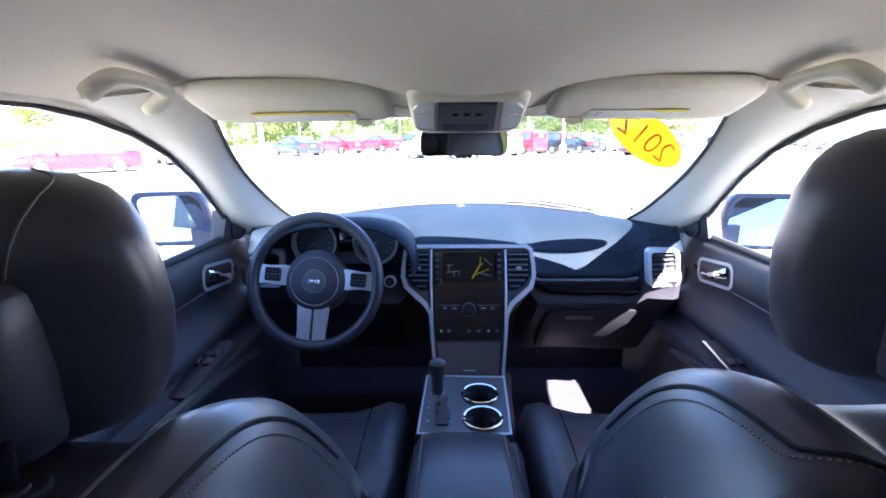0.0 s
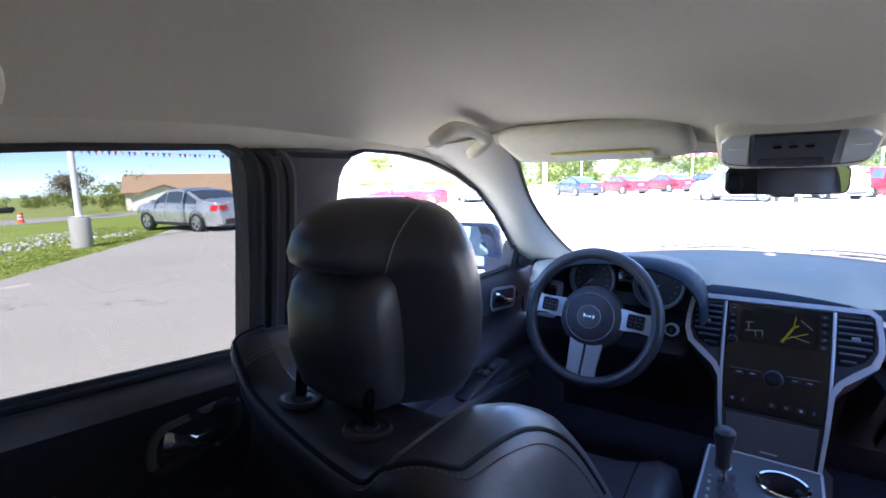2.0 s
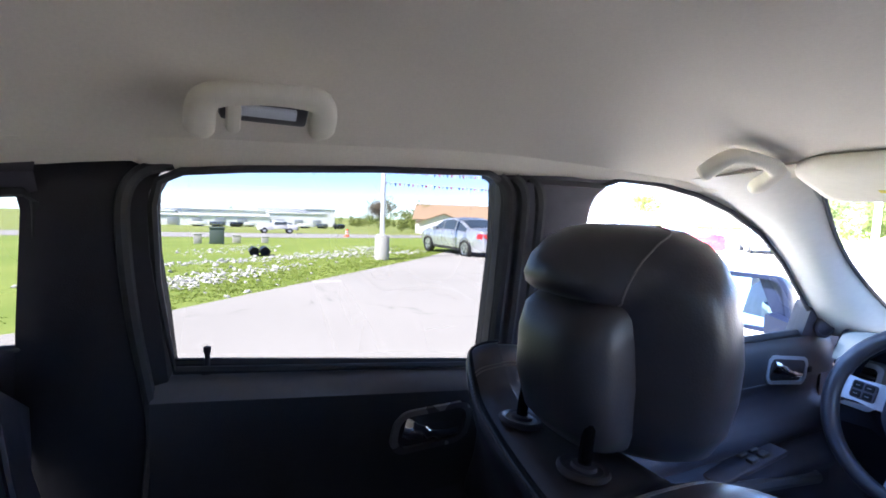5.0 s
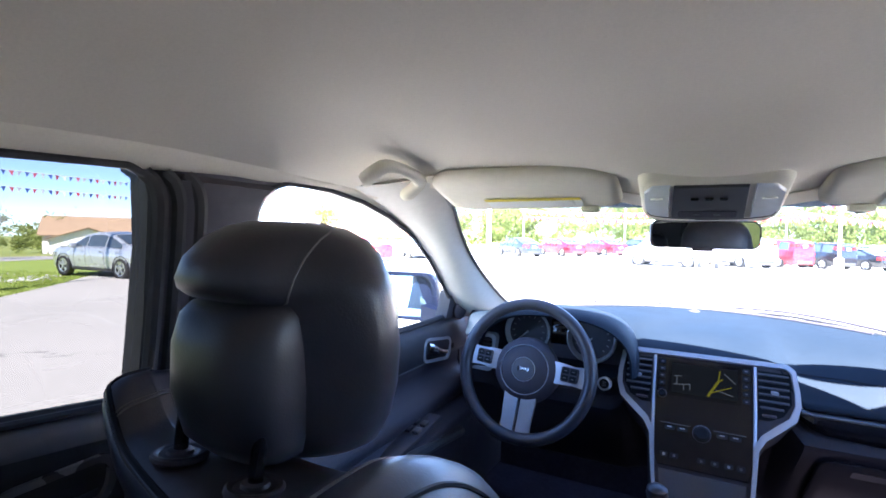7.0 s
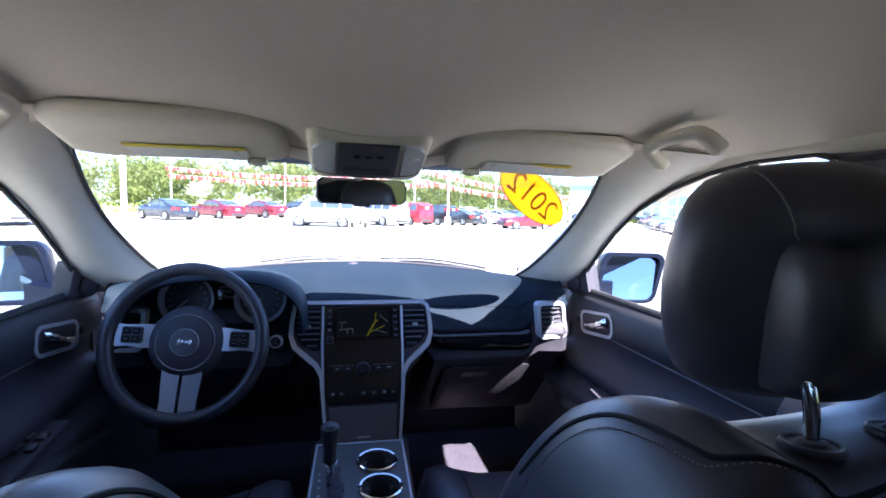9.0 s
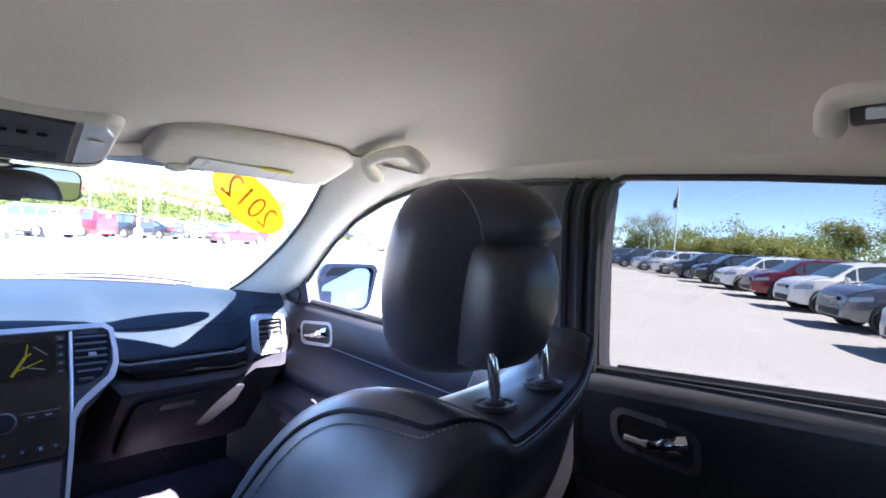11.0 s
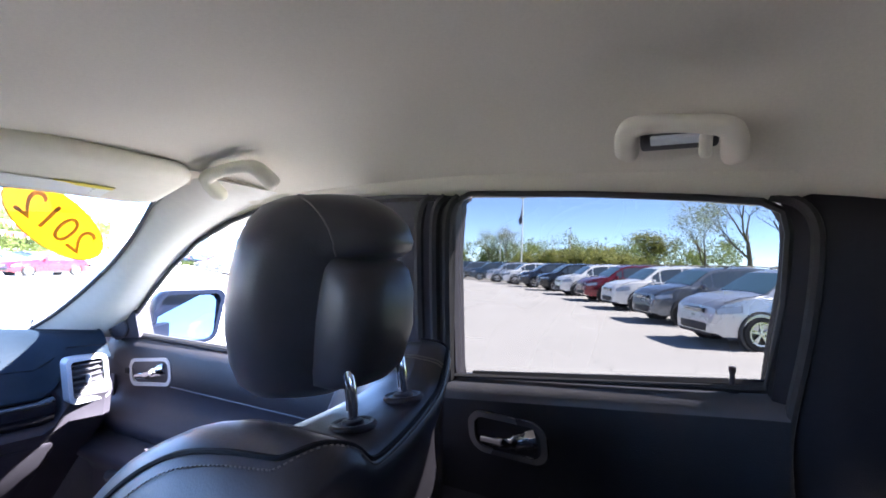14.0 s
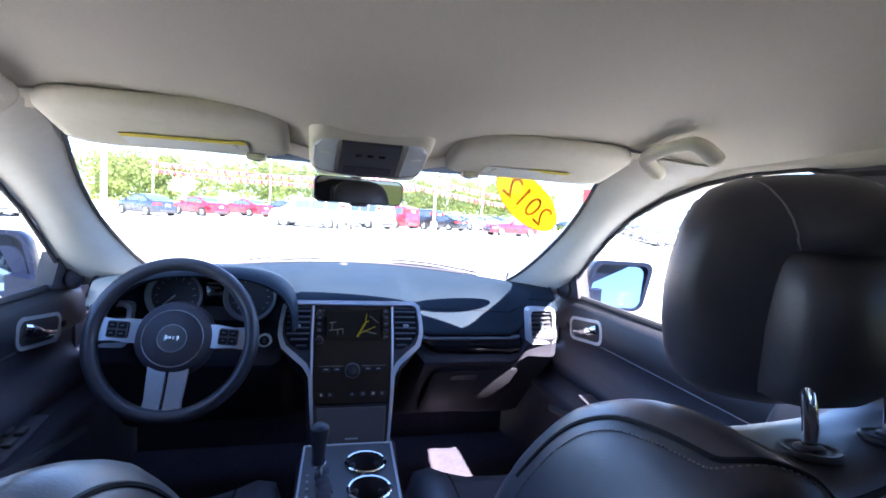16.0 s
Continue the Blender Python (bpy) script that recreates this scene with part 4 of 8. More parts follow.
def steering_wheel():
    c = Vector((-0.424, 1.205, 1.058))
    R = Matrix.Rotation(math.pi / 2 - math.atan(0.30), 3, "X")   # local z points to the driver, local y up the rim
    R = R @ Matrix.Rotation(radians(-4.5), 3, "Z")
    m = Matrix.Translation(c) @ R.to_4x4()
    t = thing("steering_wheel", "dark leather steering wheel with silver spokes and round hub", "steering wheel", c)

    def w(u, v, d):
        return m @ Vector((0.955 * u, 0.955 * v, d))
    bm = nb()
    tube(bm, [w(0.186 * math.cos(a), 0.192 * math.sin(a), 0.004) for a in [2 * math.pi * k / 56 for k in range(56)]], 0.0172, 12, True, (1.0, 1.15))
    part("rim", bm, SEAT_SIDE, t, angle=80)
    bm = nb()
    lathe(bm, [(0.0, 0.019), (0.050, 0.018), (0.074, 0.011), (0.088, -0.002), (0.092, -0.022), (0.076, -0.06), (0.0, -0.06)][::-1], c, R, 40)
    hub = part("hub", bm, DARK, t)
    bm = nb()
    lathe(bm, [(0.0655, 0.0125), (0.0672, 0.0165), (0.0690, 0.0115)], c, R, 40)
    part("hub_ring", bm, SILVER, hub)
    bm = nb()
    lathe(bm, [(0.0, 0.0185), (0.030, 0.0185), (0.0315, 0.0215), (0.0, 0.0225)], c, R, 30)
    em = part("emblem", bm, GREYPANEL, hub)
    bm = nb()
    lathe(bm, [(0.0305, 0.019), (0.0318, 0.0225), (0.0332, 0.019)], c, R, 30)
    part("emblem_ring", bm, SILVER, em)
    for k, (u, h) in enumerate(((-0.0125, 0.013), (-0.0045, 0.008), (0.0035, 0.008), (0.0115, 0.011))):
        bm = nb()
        box(bm, w(u * 1.15, 0.001 if k else 0.0, 0.0235), (0.0062, h * 1.15, 0.002), R, 0.001, 1)
        part("emblem_bar", bm, CHROME, em)
    for s in (-1, 1):
        bm = nb()
        rings = []
        for u, h, d in ((0.066, 0.030, -0.004), (0.10, 0.030, 0.004), (0.14, 0.026, 0.006), (0.178, 0.030, 0.004)):
            rings.append([w(s * u, h + 0.012, d), w(s * u, 0.012 - h, d), w(s * u, 0.012 - h, d - 0.014), w(s * u, h + 0.012, d - 0.014)])
        loft(bm, rings)
        sp = part("spoke", bm, SILVER, t, "satin silver spoke")
        bm = nb()
        plate(bm, rounded(0.024, 0.021, 0.006, 3), lambda u, v, d: w(s * 0.128 + u, 0.013 + v, d), 0.003, 0.011, 0.05)
        pad = part("switch_pad", bm, BLACK, sp)
        for a in (-0.011, 0.011):
            for b in (-0.010, 0.010):
                bm = nb()
                box(bm, w(s * 0.128 + a, 0.013 + b, 0.012), (0.018, 0.015, 0.004), R, 0.002, 1)
                btn = part("wheel_button", bm, BUTTON, pad)
                bm = nb()
                box(bm, w(s * 0.128 + a, 0.013 + b, 0.0143), (0.007, 0.002, 0.001), R)
                part("button_mark", bm, DIMMARK, btn)
    bm = nb()
    for s in (-1, 1):
        rings = []
        for v, a0, a1 in ((-0.072, 0.004, 0.047), (-0.11, 0.004, 0.045), (-0.15, 0.004, 0.042), (-0.184, 0.004, 0.044)):
            rings.append([w(s * a0, v, 0.006), w(s * a1, v, 0.004), w(s * a1, v, -0.010), w(s * a0, v, -0.010)])
        loft(bm, rings)
    part("lower_spoke", bm, SILVER, t, "double satin silver lower spoke")
    bm = nb()
    tube(bm, [w(0, 0, -0.05), w(0, 0, -0.20)], [0.055, 0.065], 16)
    part("column_shroud", bm, BLACK, t)
    for s in (-1, 1):
        bm = nb()
        tube(bm, [w(s * 0.05, 0.01, -0.07), w(s * 0.12, 0.015, -0.06), w(s * 0.165, 0.018, -0.05)], [0.007, 0.008, 0.010], 8)
        part("column_stalk", bm, BLACK, t)


def ignition():
    R = Matrix.Rotation(math.pi / 2 - 0.2, 3, "X")
    c = Vector((-0.232, 1.345, 1.012))
    t = thing("start_button", "round black start button in a silver ring on the dashboard", "button", c)
    bm = nb()
    lathe(bm, [(0.014, -0.02), (0.019, -0.02), (0.019, 0.004), (0.014, 0.006)], c, R, 20)
    part("button_ring", bm, SILVER, t)
    bm = nb()
    lathe(bm, [(0.0, -0.02), (0.0138, -0.02), (0.0138, 0.003), (0.0, 0.004)], c, R, 20)
    part("button_cap", bm, BUTTON, t)
    bm = nb()
    for k in range(3):
        box(bm, c + R @ Vector((0, 0.005 - 0.005 * k, 0.0045)), (0.010 - 0.002 * (k % 2), 0.0018, 0.001), R)
    part("button_mark", bm, DIMMARK, t)


dashboard()
centre_stack()
instrument_cluster()
steering_wheel()
ignition()


# ---- tunnel console ----
def tunnel_console():
    t = thing("tunnel_console", "centre console with graphite shifter panel and dark lid", "car console", (-0.01, 0.9, 0.45))
    bm = nb()
    rings = []
    for y, z, h0, h1 in ((0.42, 0.80, 0.105, 0.12), (0.84, 0.80, 0.105, 0.12), (0.845, 0.725, 0.105, 0.12), (0.86, 0.715, 0.112, 0.125), (1.115, 0.725, 0.116, 0.13), (1.18, 0.74, 0.112, 0.13), (1.30, 0.74, 0.112, 0.14)):
        cx = lerp(-0.012, 0.012, (y - 0.42) / 0.88)
        rings.append([Vector((cx - h0, y, z)), Vector((cx + h0, y, z)), Vector((cx + h1, y, z - 0.03)), Vector((cx + h1 + 0.012, y, 0.46)), Vector((cx - h1 - 0.012, y, 0.46)), Vector((cx - h1, y, z - 0.03))])
    loft(bm, rings)
    part("console_body", bm, DARK, t)

    def top(u, v, d):
        return Vector((u, v, 0.790 + (v - 0.87) * 0.035 + d))
    # shifter plate with two round openings
    bm = nb()
    o = [(0.099, 0.868), (0.109, 1.115), (-0.108, 1.120), (-0.118, 0.868), (-0.01, 0.858)]
    wells = [(0.036, cy, 0.043) for cy in (0.928, 1.030)]
    loops = [o] + [[(cx + r * math.cos(2 * math.pi * k / 32), cy + r * math.sin(2 * math.pi * k / 32)) for k in range(32)] for cx, cy, r in wells]
    edges = []
    for ring in loops:
        vs = [bm.verts.new(top(u, v, 0.010)) for u, v in ring]
        edges += [bm.edges.new((vs[k], vs[(k + 1) % len(vs)])) for k in range(len(vs))]
    bmesh.ops.triangle_fill(bm, use_beauty=True, edges=edges)
    loft(bm, [[top(u, v, 0.010) for u, v in o], [top(u * 1.03, v, 0.004) for u, v in o], [top(u * 1.04, v, -0.085) for u, v in o]], True, False)
    pl = part("shifter_plate", bm, GREYPANEL, t, "graphite metallic panel")
    bm = nb()
    ringplate(bm, [(u, v) for u, v in o], [(u * 0.955 - 0.0005, 0.99 + (v - 0.99) * 0.955) for u, v in o], top, 0.008, 0.0125)
    part("plate_edge", bm, SILVER, pl)
    for cx, cy, r in wells:
        c = Vector((cx, cy, 0.801 + (cy - 0.87) * 0.035))
        bm = nb()
        lathe(bm, [(r - 0.001, -0.004), (r - 0.001, 0.0), (r + 0.005, 0.0), (r + 0.006, 0.003), (r + 0.003, 0.0055), (r - 0.001, 0.004)], c, None, 32)
        rim = part("cup_rim", bm, CHROME, pl, "bright cup holder rim")
        bm = nb()
        lathe(bm, [(r + 0.0005, 0.001), (r - 0.002, -0.004), (r - 0.004, -0.068), (0.0, -0.070), (0.0, -0.074), (r + 0.002, -0.074), (r + 0.002, 0.0)], c, None, 32)
        part("cup_well", bm, BLACK, rim)
        for k in range(3):
            a = 2 * math.pi * k / 3 + 0.5
            bm = nb()
            box(bm, c + Vector((math.cos(a) * (r - 0.008), math.sin(a) * (r - 0.008), -0.020)), (0.014, 0.020, 0.018), Matrix.Rotation(a, 3, "Z"), 0.004, 1)
            part("cup_finger", bm, RUBBER, rim)
    bm = nb()
    box(bm, (0.036, 0.979, 0.8065), (0.030, 0.014, 0.004), bev=0.0015)
    part("cup_link", bm, BLACK, pl)
    # gate
    bm = nb()
    for k, (u, v) in enumerate(((-0.060, 0.915), (-0.056, 0.940), (-0.062, 0.965), (-0.066, 0.990), (-0.062, 1.010))):
        box(bm, (u, v, 0.8035), (0.030, 0.030, 0.006), bev=0.003)
    part("shift_gate", bm, BLACK, pl)
    bm = nb()
    for k in range(4):
        box(bm, (-0.095, 0.915 + 0.028 * k, 0.8035), (0.006, 0.009, 0.002))
    part("gate_marks", bm, MARK, pl)
    # padded lid
    bm = nb()
    rings = []
    for y, h, z in ((0.30, 0.094, 0.835), (0.34, 0.100, 0.858), (0.50, 0.103, 0.866), (0.66, 0.104, 0.864), (0.78, 0.100, 0.852), (0.835, 0.096, 0.828), (0.845, 0.092, 0.80)):
        rings.append([Vector((-0.014 + h * a, y, z - b)) for a, b in ((-1, 0.045), (-1.02, 0.02), (-0.94, 0.004), (-0.7, 0.0), (0, -0.003), (0.7, 0.0), (0.94, 0.004), (1.02, 0.02), (1, 0.045))] + [Vector((-0.014, y, z - 0.05))])
    loft(bm, rings)
    lid = part("armrest_lid", bm, SEAT_SIDE, t, "padded dark leather armrest lid", angle=60)
    for s in (-1, 1):
        bm = nb()
        tube(bm, [Vector((-0.014 + s * 0.086, lerp(0.34, 0.80, k / 10), table(lerp(0.34, 0.80, k / 10), [0.34, 0.50, 0.66, 0.78, 0.80], [0.8575, 0.8655, 0.8635, 0.851, 0.846]))) for k in range(11)], 0.0016, 5)
        part("lid_seam", bm, THREAD, lid)


def gear_lever():
    t = thing("gear_lever", "black gear lever with chrome collar rising from the console", "gear lever", (-0.070, 0.99, 0.80))
    bm = nb()
    tube(bm, [(-0.068, 0.990, 0.79), (-0.072, 0.990, 0.835)], [0.009, 0.008], 12)
    part("stem", bm, CHROME, t)
    bm = nb()
    lathe(bm, [(0.013, 0.0), (0.016, 0.005), (0.014, 0.03), (0.017, 0.055), (0.021, 0.078), (0.020, 0.090), (0.013, 0.096), (0, 0.097)], (-0.073, 0.990, 0.832), Matrix.Rotation(0.10, 3, "X"), 20)
    part("knob", bm, SEAT_SIDE, t)
    bm = nb()
    lathe(bm, [(0.0128, 0.0), (0.0165, 0.001), (0.0165, 0.006), (0.0128, 0.007)], (-0.0728, 0.990, 0.832), Matrix.Rotation(0.10, 3, "X"), 20)
    part("collar", bm, CHROME, t)


tunnel_console()
gear_lever()


# ---- seats ----
def superring(cx, cy, z, hx, hy, n=28, e=2.6, lean=0.0, taper=0.0, lip=0.0, lip_w=0.07):
    """Rounded ring; taper narrows its rear, lip pushes the middle of the rear outward."""
    out = []
    for k in range(n):
        a = 2 * math.pi * k / n
        c, s = math.cos(a), math.sin(a)
        k = 1 - taper * max(0.0, -s) ** 1.3
        out.append(Vector((cx + k * hx * math.copysign(abs(c) ** (2 / e), c), cy + hy * math.copysign(abs(s) ** (2 / e), s), z + lean * s)))
        if lip and s < 0:
            out[-1].y -= lip / (1 + (abs(out[-1].x - cx) / lip_w) ** 10)
    return out


def headrest(t, cx, cy, z0, size=1.0):
    """Two-layer head restraint: tall front pad, overhanging top and a lower rear shell."""
    bm = nb()
    prof = [(0.0, 0.040, 0.028, 0.100), (0.006, 0.068, 0.046, 0.095), (0.022, 0.094, 0.062, 0.084), (0.05, 0.112, 0.070, 0.078), (0.085, 0.122, 0.072, 0.076), (0.125, 0.1265, 0.073, 0.073), (0.160, 0.1255, 0.073, 0.068), (0.178, 0.1225, 0.0735, 0.065), (0.184, 0.1215, 0.074, 0.064), (0.192, 0.120, 0.0745, 0.063), (0.202, 0.1165, 0.075, 0.061), (0.222, 0.107, 0.074, 0.058), (0.240, 0.091, 0.067, 0.054), (0.252, 0.067, 0.053, 0.050), (0.258, 0.03, 0.03, 0.048)]
    lips = {0.178: 0.004, 0.184: 0.024, 0.192: 0.034, 0.202: 0.035, 0.222: 0.026, 0.240: 0.011}
    loft(bm, [superring(cx, cy + oy + 0.014, z0 + dz * size, 0.97 * hx * size, (hy + 0.009) * size, 80, 2.25, taper=0.36, lip=lips.get(dz, 0.0), lip_w=0.060) for dz, hx, hy, oy in prof])
    tree_of_pad = BVHTree.FromBMesh(bm)
    pad = part("headrest_pad", bm, SEAT, t, angle=70)
    bm = nb()
    prof = [(0.022, 0.040, 0.020, 0.034), (0.027, 0.053, 0.034, 0.028), (0.048, 0.063, 0.046, 0.019), (0.095, 0.068, 0.052, 0.012), (0.140, 0.068, 0.051, 0.012), (0.166, 0.066, 0.047, 0.016), (0.176, 0.062, 0.041, 0.021), (0.183, 0.054, 0.028, 0.030)]
    loft(bm, [superring(cx, cy + oy, z0 + dz * size, hx * size, hy * size, 36, 2.9) for dz, hx, hy, oy in prof])
    part("headrest_rear_shell", bm, SEAT_SIDE, t, angle=70)
    # stitched seam running up from the shell's corner and over the top
    full = [(0.184, 0.1215, 0.074, 0.064), (0.192, 0.120, 0.0745, 0.063), (0.202, 0.1165, 0.075, 0.061), (0.222, 0.107, 0.074, 0.058), (0.240, 0.091, 0.067, 0.054), (0.252, 0.067, 0.053, 0.050), (0.2576, 0.034, 0.034, 0.048)]
    for s in (-1, 1):
        bm = nb()
        pts = []
        for (dz, hx, hy, oy), deg in zip(full, (-52, -50, -46, -36, -22, 0, 35)):
            c, e = math.cos(radians(deg)), math.sin(radians(deg))
            k = 0.97 * (1 - 0.36 * max(0.0, -e) ** 1.3)
            pts.append(Vector((cx + s * k * (hx * size * abs(c) ** 0.89 + 0.0006), cy + oy + 0.014 + (hy * size + 0.0096) * math.copysign(abs(e) ** 0.89, e), z0 + dz * size)))
        line = []
        for p in smooth_path(pts, 6):
            near = tree_of_pad.find_nearest(p)[0]
            out_by = (near - Vector((cx, cy + 0.06, z0 + 0.13 * size))).normalized()
            line.append(near + out_by * 0.0006)
        tube(bm, line, 0.0011, 5)
        part("seam", bm, SEAM, pad)


def spline(xs, ys, x):
    """Smooth interpolation through a table."""
    k = max(0, min(len(xs) - 2, int(np.searchsorted(xs, x, side="right")) - 1))
    t = (x - xs[k]) / (xs[k + 1] - xs[k])
    m = [(ys[min(i + 1, len(ys) - 1)] - ys[max(i - 1, 0)]) / (xs[min(i + 1, len(xs) - 1)] - xs[max(i - 1, 0)]) for i in (k, k + 1)]
    h = xs[k + 1] - xs[k]
    return (2 * t ** 3 - 3 * t * t + 1) * ys[k] + (t ** 3 - 2 * t * t + t) * h * m[0] + (3 * t * t - 2 * t ** 3) * ys[k + 1] + (t ** 3 - t * t) * h * m[1]


def backrest_point(cx, s, back_by, u, v):
    """Backrest surface: u from the inner to the outer side, v from the rear foot over the top to the front foot."""
    top = spline([-1.0, -0.95, -0.87, -0.72, -0.56, -0.44, -0.30, 0.0, 0.35, 0.55, 0.70, 0.84, 0.94, 1.0], [1.06, 1.125, 1.178, 1.204, 1.200, 1.184, 1.181, 1.183, 1.190, 1.198, 1.222, 1.238, 1.224, 1.17], u)
    top += 0.014 if s < 0 else 0.021
    rear = spline([-1.0, -0.88, -0.7, -0.5, 0.0, 0.5, 0.85, 1.0], [0.285, 0.232, 0.214, 0.212, 0.232, 0.258, 0.284, 0.325], u)
    b = math.exp(-((abs(u) - 0.78) / 0.22) ** 2)
    k = 1.0 if u < 0 else 0.8
    ys = [0.50, 0.43, 0.345, rear + 0.030, rear + 0.004, rear + 0.004, rear + 0.020, rear + 0.055, 0.315 + 0.015 * b, 0.350 + 0.035 * b, 0.380 + 0.060 * b * k, 0.405 + 0.085 * b * k, 0.435 + 0.110 * b * k, 0.475 + 0.115 * b * k, 0.52 + 0.10 * b, 0.58 + 0.06 * b]
    zs = [0.58, 0.75, 0.95, top - 0.105, top - 0.038, top - 0.014, top - 0.001, top + 0.001, top, top - 0.004 - 0.004 * b, top - 0.022 - 0.008 * b, top - 0.062, top - 0.125, 1.0, 0.84, 0.68]
    x = v * (len(ys) - 1)
    idx = list(range(len(ys)))
    y, z = spline(idx, ys, x), spline(idx, zs, x)
    w = table(z, [0.58, 0.70, 0.85, 0.96, 1.06, 1.14, 1.20], [0.25, 0.275, 0.292, 0.288, 0.264, 0.240, 0.228])
    return Vector((cx + s * u * w, y + back_by, z))


def seat(side, cx, back_by):
    s = side
    t = thing("front_seat", "black leather %s seat with stitched bolsters and tall headrest" % ("driver" if s < 0 else "front passenger"), "car seat", (cx, 0.6, 0.45), group="front seats")

    def P(u, v, lift=0.0):
        p = backrest_point(cx, s, back_by, u, v)
        if lift:
            a = backrest_point(cx, s, back_by, u + 0.01, v) - backrest_point(cx, s, back_by, u - 0.01, v)
            b = backrest_point(cx, s, back_by, u, min(1, v + 0.005)) - backrest_point(cx, s, back_by, u, max(0, v - 0.005))
            n = b.cross(a).normalized() * s
            p = p - n * lift
        return p
    bm = nb()
    us = [-1.0, -0.985, -0.96, -0.93, -0.90] + [lerp(-0.86, 0.86, k / 42) for k in range(43)] + [0.90, 0.93, 0.96, 0.985, 1.0]
    loft(bm, [[P(u, k / 60) for k in range(61)] for u in us])
    back = part("backrest", bm, SEAT, t, angle=80)
    # rolled seam along the rear edge, running on over the inner and outer bolsters
    def seam_line(n):
        out = []
        for k in range(n + 1):
            q = k / n
            if q < 0.3:
                f = q / 0.3
                out.append((lerp(-0.90, -0.80, f), lerp(0.80, 0.45, f)))
            elif q < 0.42:
                f = (q - 0.3) / 0.12
                out.append((lerp(-0.80, -0.50, f * f * (3 - 2 * f)), lerp(0.45, 0.36, f)))
            elif q < 0.86:
                out.append((lerp(-0.50, 0.86, (q - 0.42) / 0.44), 0.36))
            else:
                f = (q - 0.86) / 0.14
                out.append((lerp(0.86, 0.92, f), lerp(0.36, 0.62, f)))
        return out
    bm = nb()
    tube(bm, [P(u, v, 0.0002) for u, v in seam_line(90)], 0.0030, 6)
    part("piping", bm, SEAM_SHADE_PIPING, back)
    bm = nb()
    path = [P(u, v - 0.020, 0.0012) if u > -0.5 else P(u - 0.035, v - 0.008, 0.0012) for u, v in seam_line(330)]
    for k in range(0, len(path) - 1, 2):
        tube(bm, [path[k], path[k + 1]], 0.0010, 4)
    part("stitching", bm, THREAD, back)["kind"] = "stuff"
    for u0, u1 in ((-0.56, -0.60), (0.66, 0.70)):
        for off in (0.0, 0.018):
            bm = nb()
            tube(bm, [P(lerp(u0, u1, k / 30) + off, lerp(0.37, 0.74, k / 30), 0.0002) for k in range(31)], 0.0011, 5)
            part("panel_seam", bm, THREAD, back)
    # seam across the backrest's front
    bm = nb()
    tube(bm, [P(lerp(-0.56, 0.66, k / 20), 0.72, 0.0) for k in range(21)], 0.0025, 5)
    part("front_seam", bm, SEAM_SHADE_PIPING, back)
    # cushion
    cc = cx - s * 0.028
    bm = nb()
    prof = [(0.50, 0.62, 0.06), (0.53, 0.70, 0.10), (0.70, 0.735, 0.13), (0.90, 0.755, 0.14), (1.00, 0.757, 0.14), (1.05, 0.745, 0.13), (1.075, 0.715, 0.11), (1.08, 0.66, 0.08)]
    rings = []
    for y, z, h in prof:
        rings.append([Vector((cc + a * 0.245, y, z + b)) for a, b in ((-1.0, -h), (-1.02, -0.03), (-0.96, 0.018), (-0.80, 0.026), (-0.62, 0.008), (-0.4, -0.006), (0, -0.010), (0.4, -0.006), (0.62, 0.008), (0.80, 0.026), (0.96, 0.018), (1.02, -0.03), (1.0, -h))])
    loft(bm, rings)
    cu = part("cushion", bm, SEAT, t, angle=70)
    for a in (-0.62, 0.62):
        bm = nb()
        tube(bm, [Vector((cc + a * 0.245, y, z + 0.0085)) for y, z in ((0.60, 0.712), (0.70, 0.735), (0.90, 0.755), (1.00, 0.757), (1.04, 0.749))], 0.0022, 5)
        part("cushion_seam", bm, SEAM_SHADE_PIPING, cu)
    bm = nb()
    tube(bm, [Vector((cc + k * 0.021, 0.86 + 0.0004 * k * k, 0.7435)) for k in range(-7, 8)], 0.0022, 5)
    part("cushion_seam", bm, SEAM_SHADE_PIPING, cu)
    # headrest on two posts with collars
    headrest(t, cx, 0.302 + back_by, 1.212 if s > 0 else 1.180)
    for u in (-0.225, 0.235):
        p = P(u, 0.462)
        p.y = 0.284 + back_by
        bm = nb()
        tube(bm, smooth_path([p + Vector((0, 0, -0.01)), p + Vector((0, 0.003, 0.025)), p + Vector((0, 0.009, 0.055)), p + Vector((0, 0.020, 0.090)), p + Vector((0, 0.036, 0.130))], 4), 0.0068, 12)
        part("headrest_post", bm, CHROME if s > 0 else GLOSSBLACK, t, "polished headrest post" if s > 0 else "black headrest post")
        bm = nb()
        lathe(bm, [(0.0, 0.0), (0.0250, 0.0), (0.0268, 0.003), (0.0262, 0.006), (0.0240, 0.0078), (0.0205, 0.0074), (0.0190, 0.0060), (0.0130, 0.0062), (0.0120, 0.0095), (0.0085, 0.0105), (0.0, 0.0105)], p + Vector((0, 0, -0.003)), Matrix.Rotation(-0.12, 3, "X"), 28)
        part("post_collar", bm, BLACK, t)
    bm = nb()
    box(bm, (cx, 0.78, 0.53), (0.40, 0.46, 0.16), bev=0.03)
    part("seat_base", bm, BLACK, t)


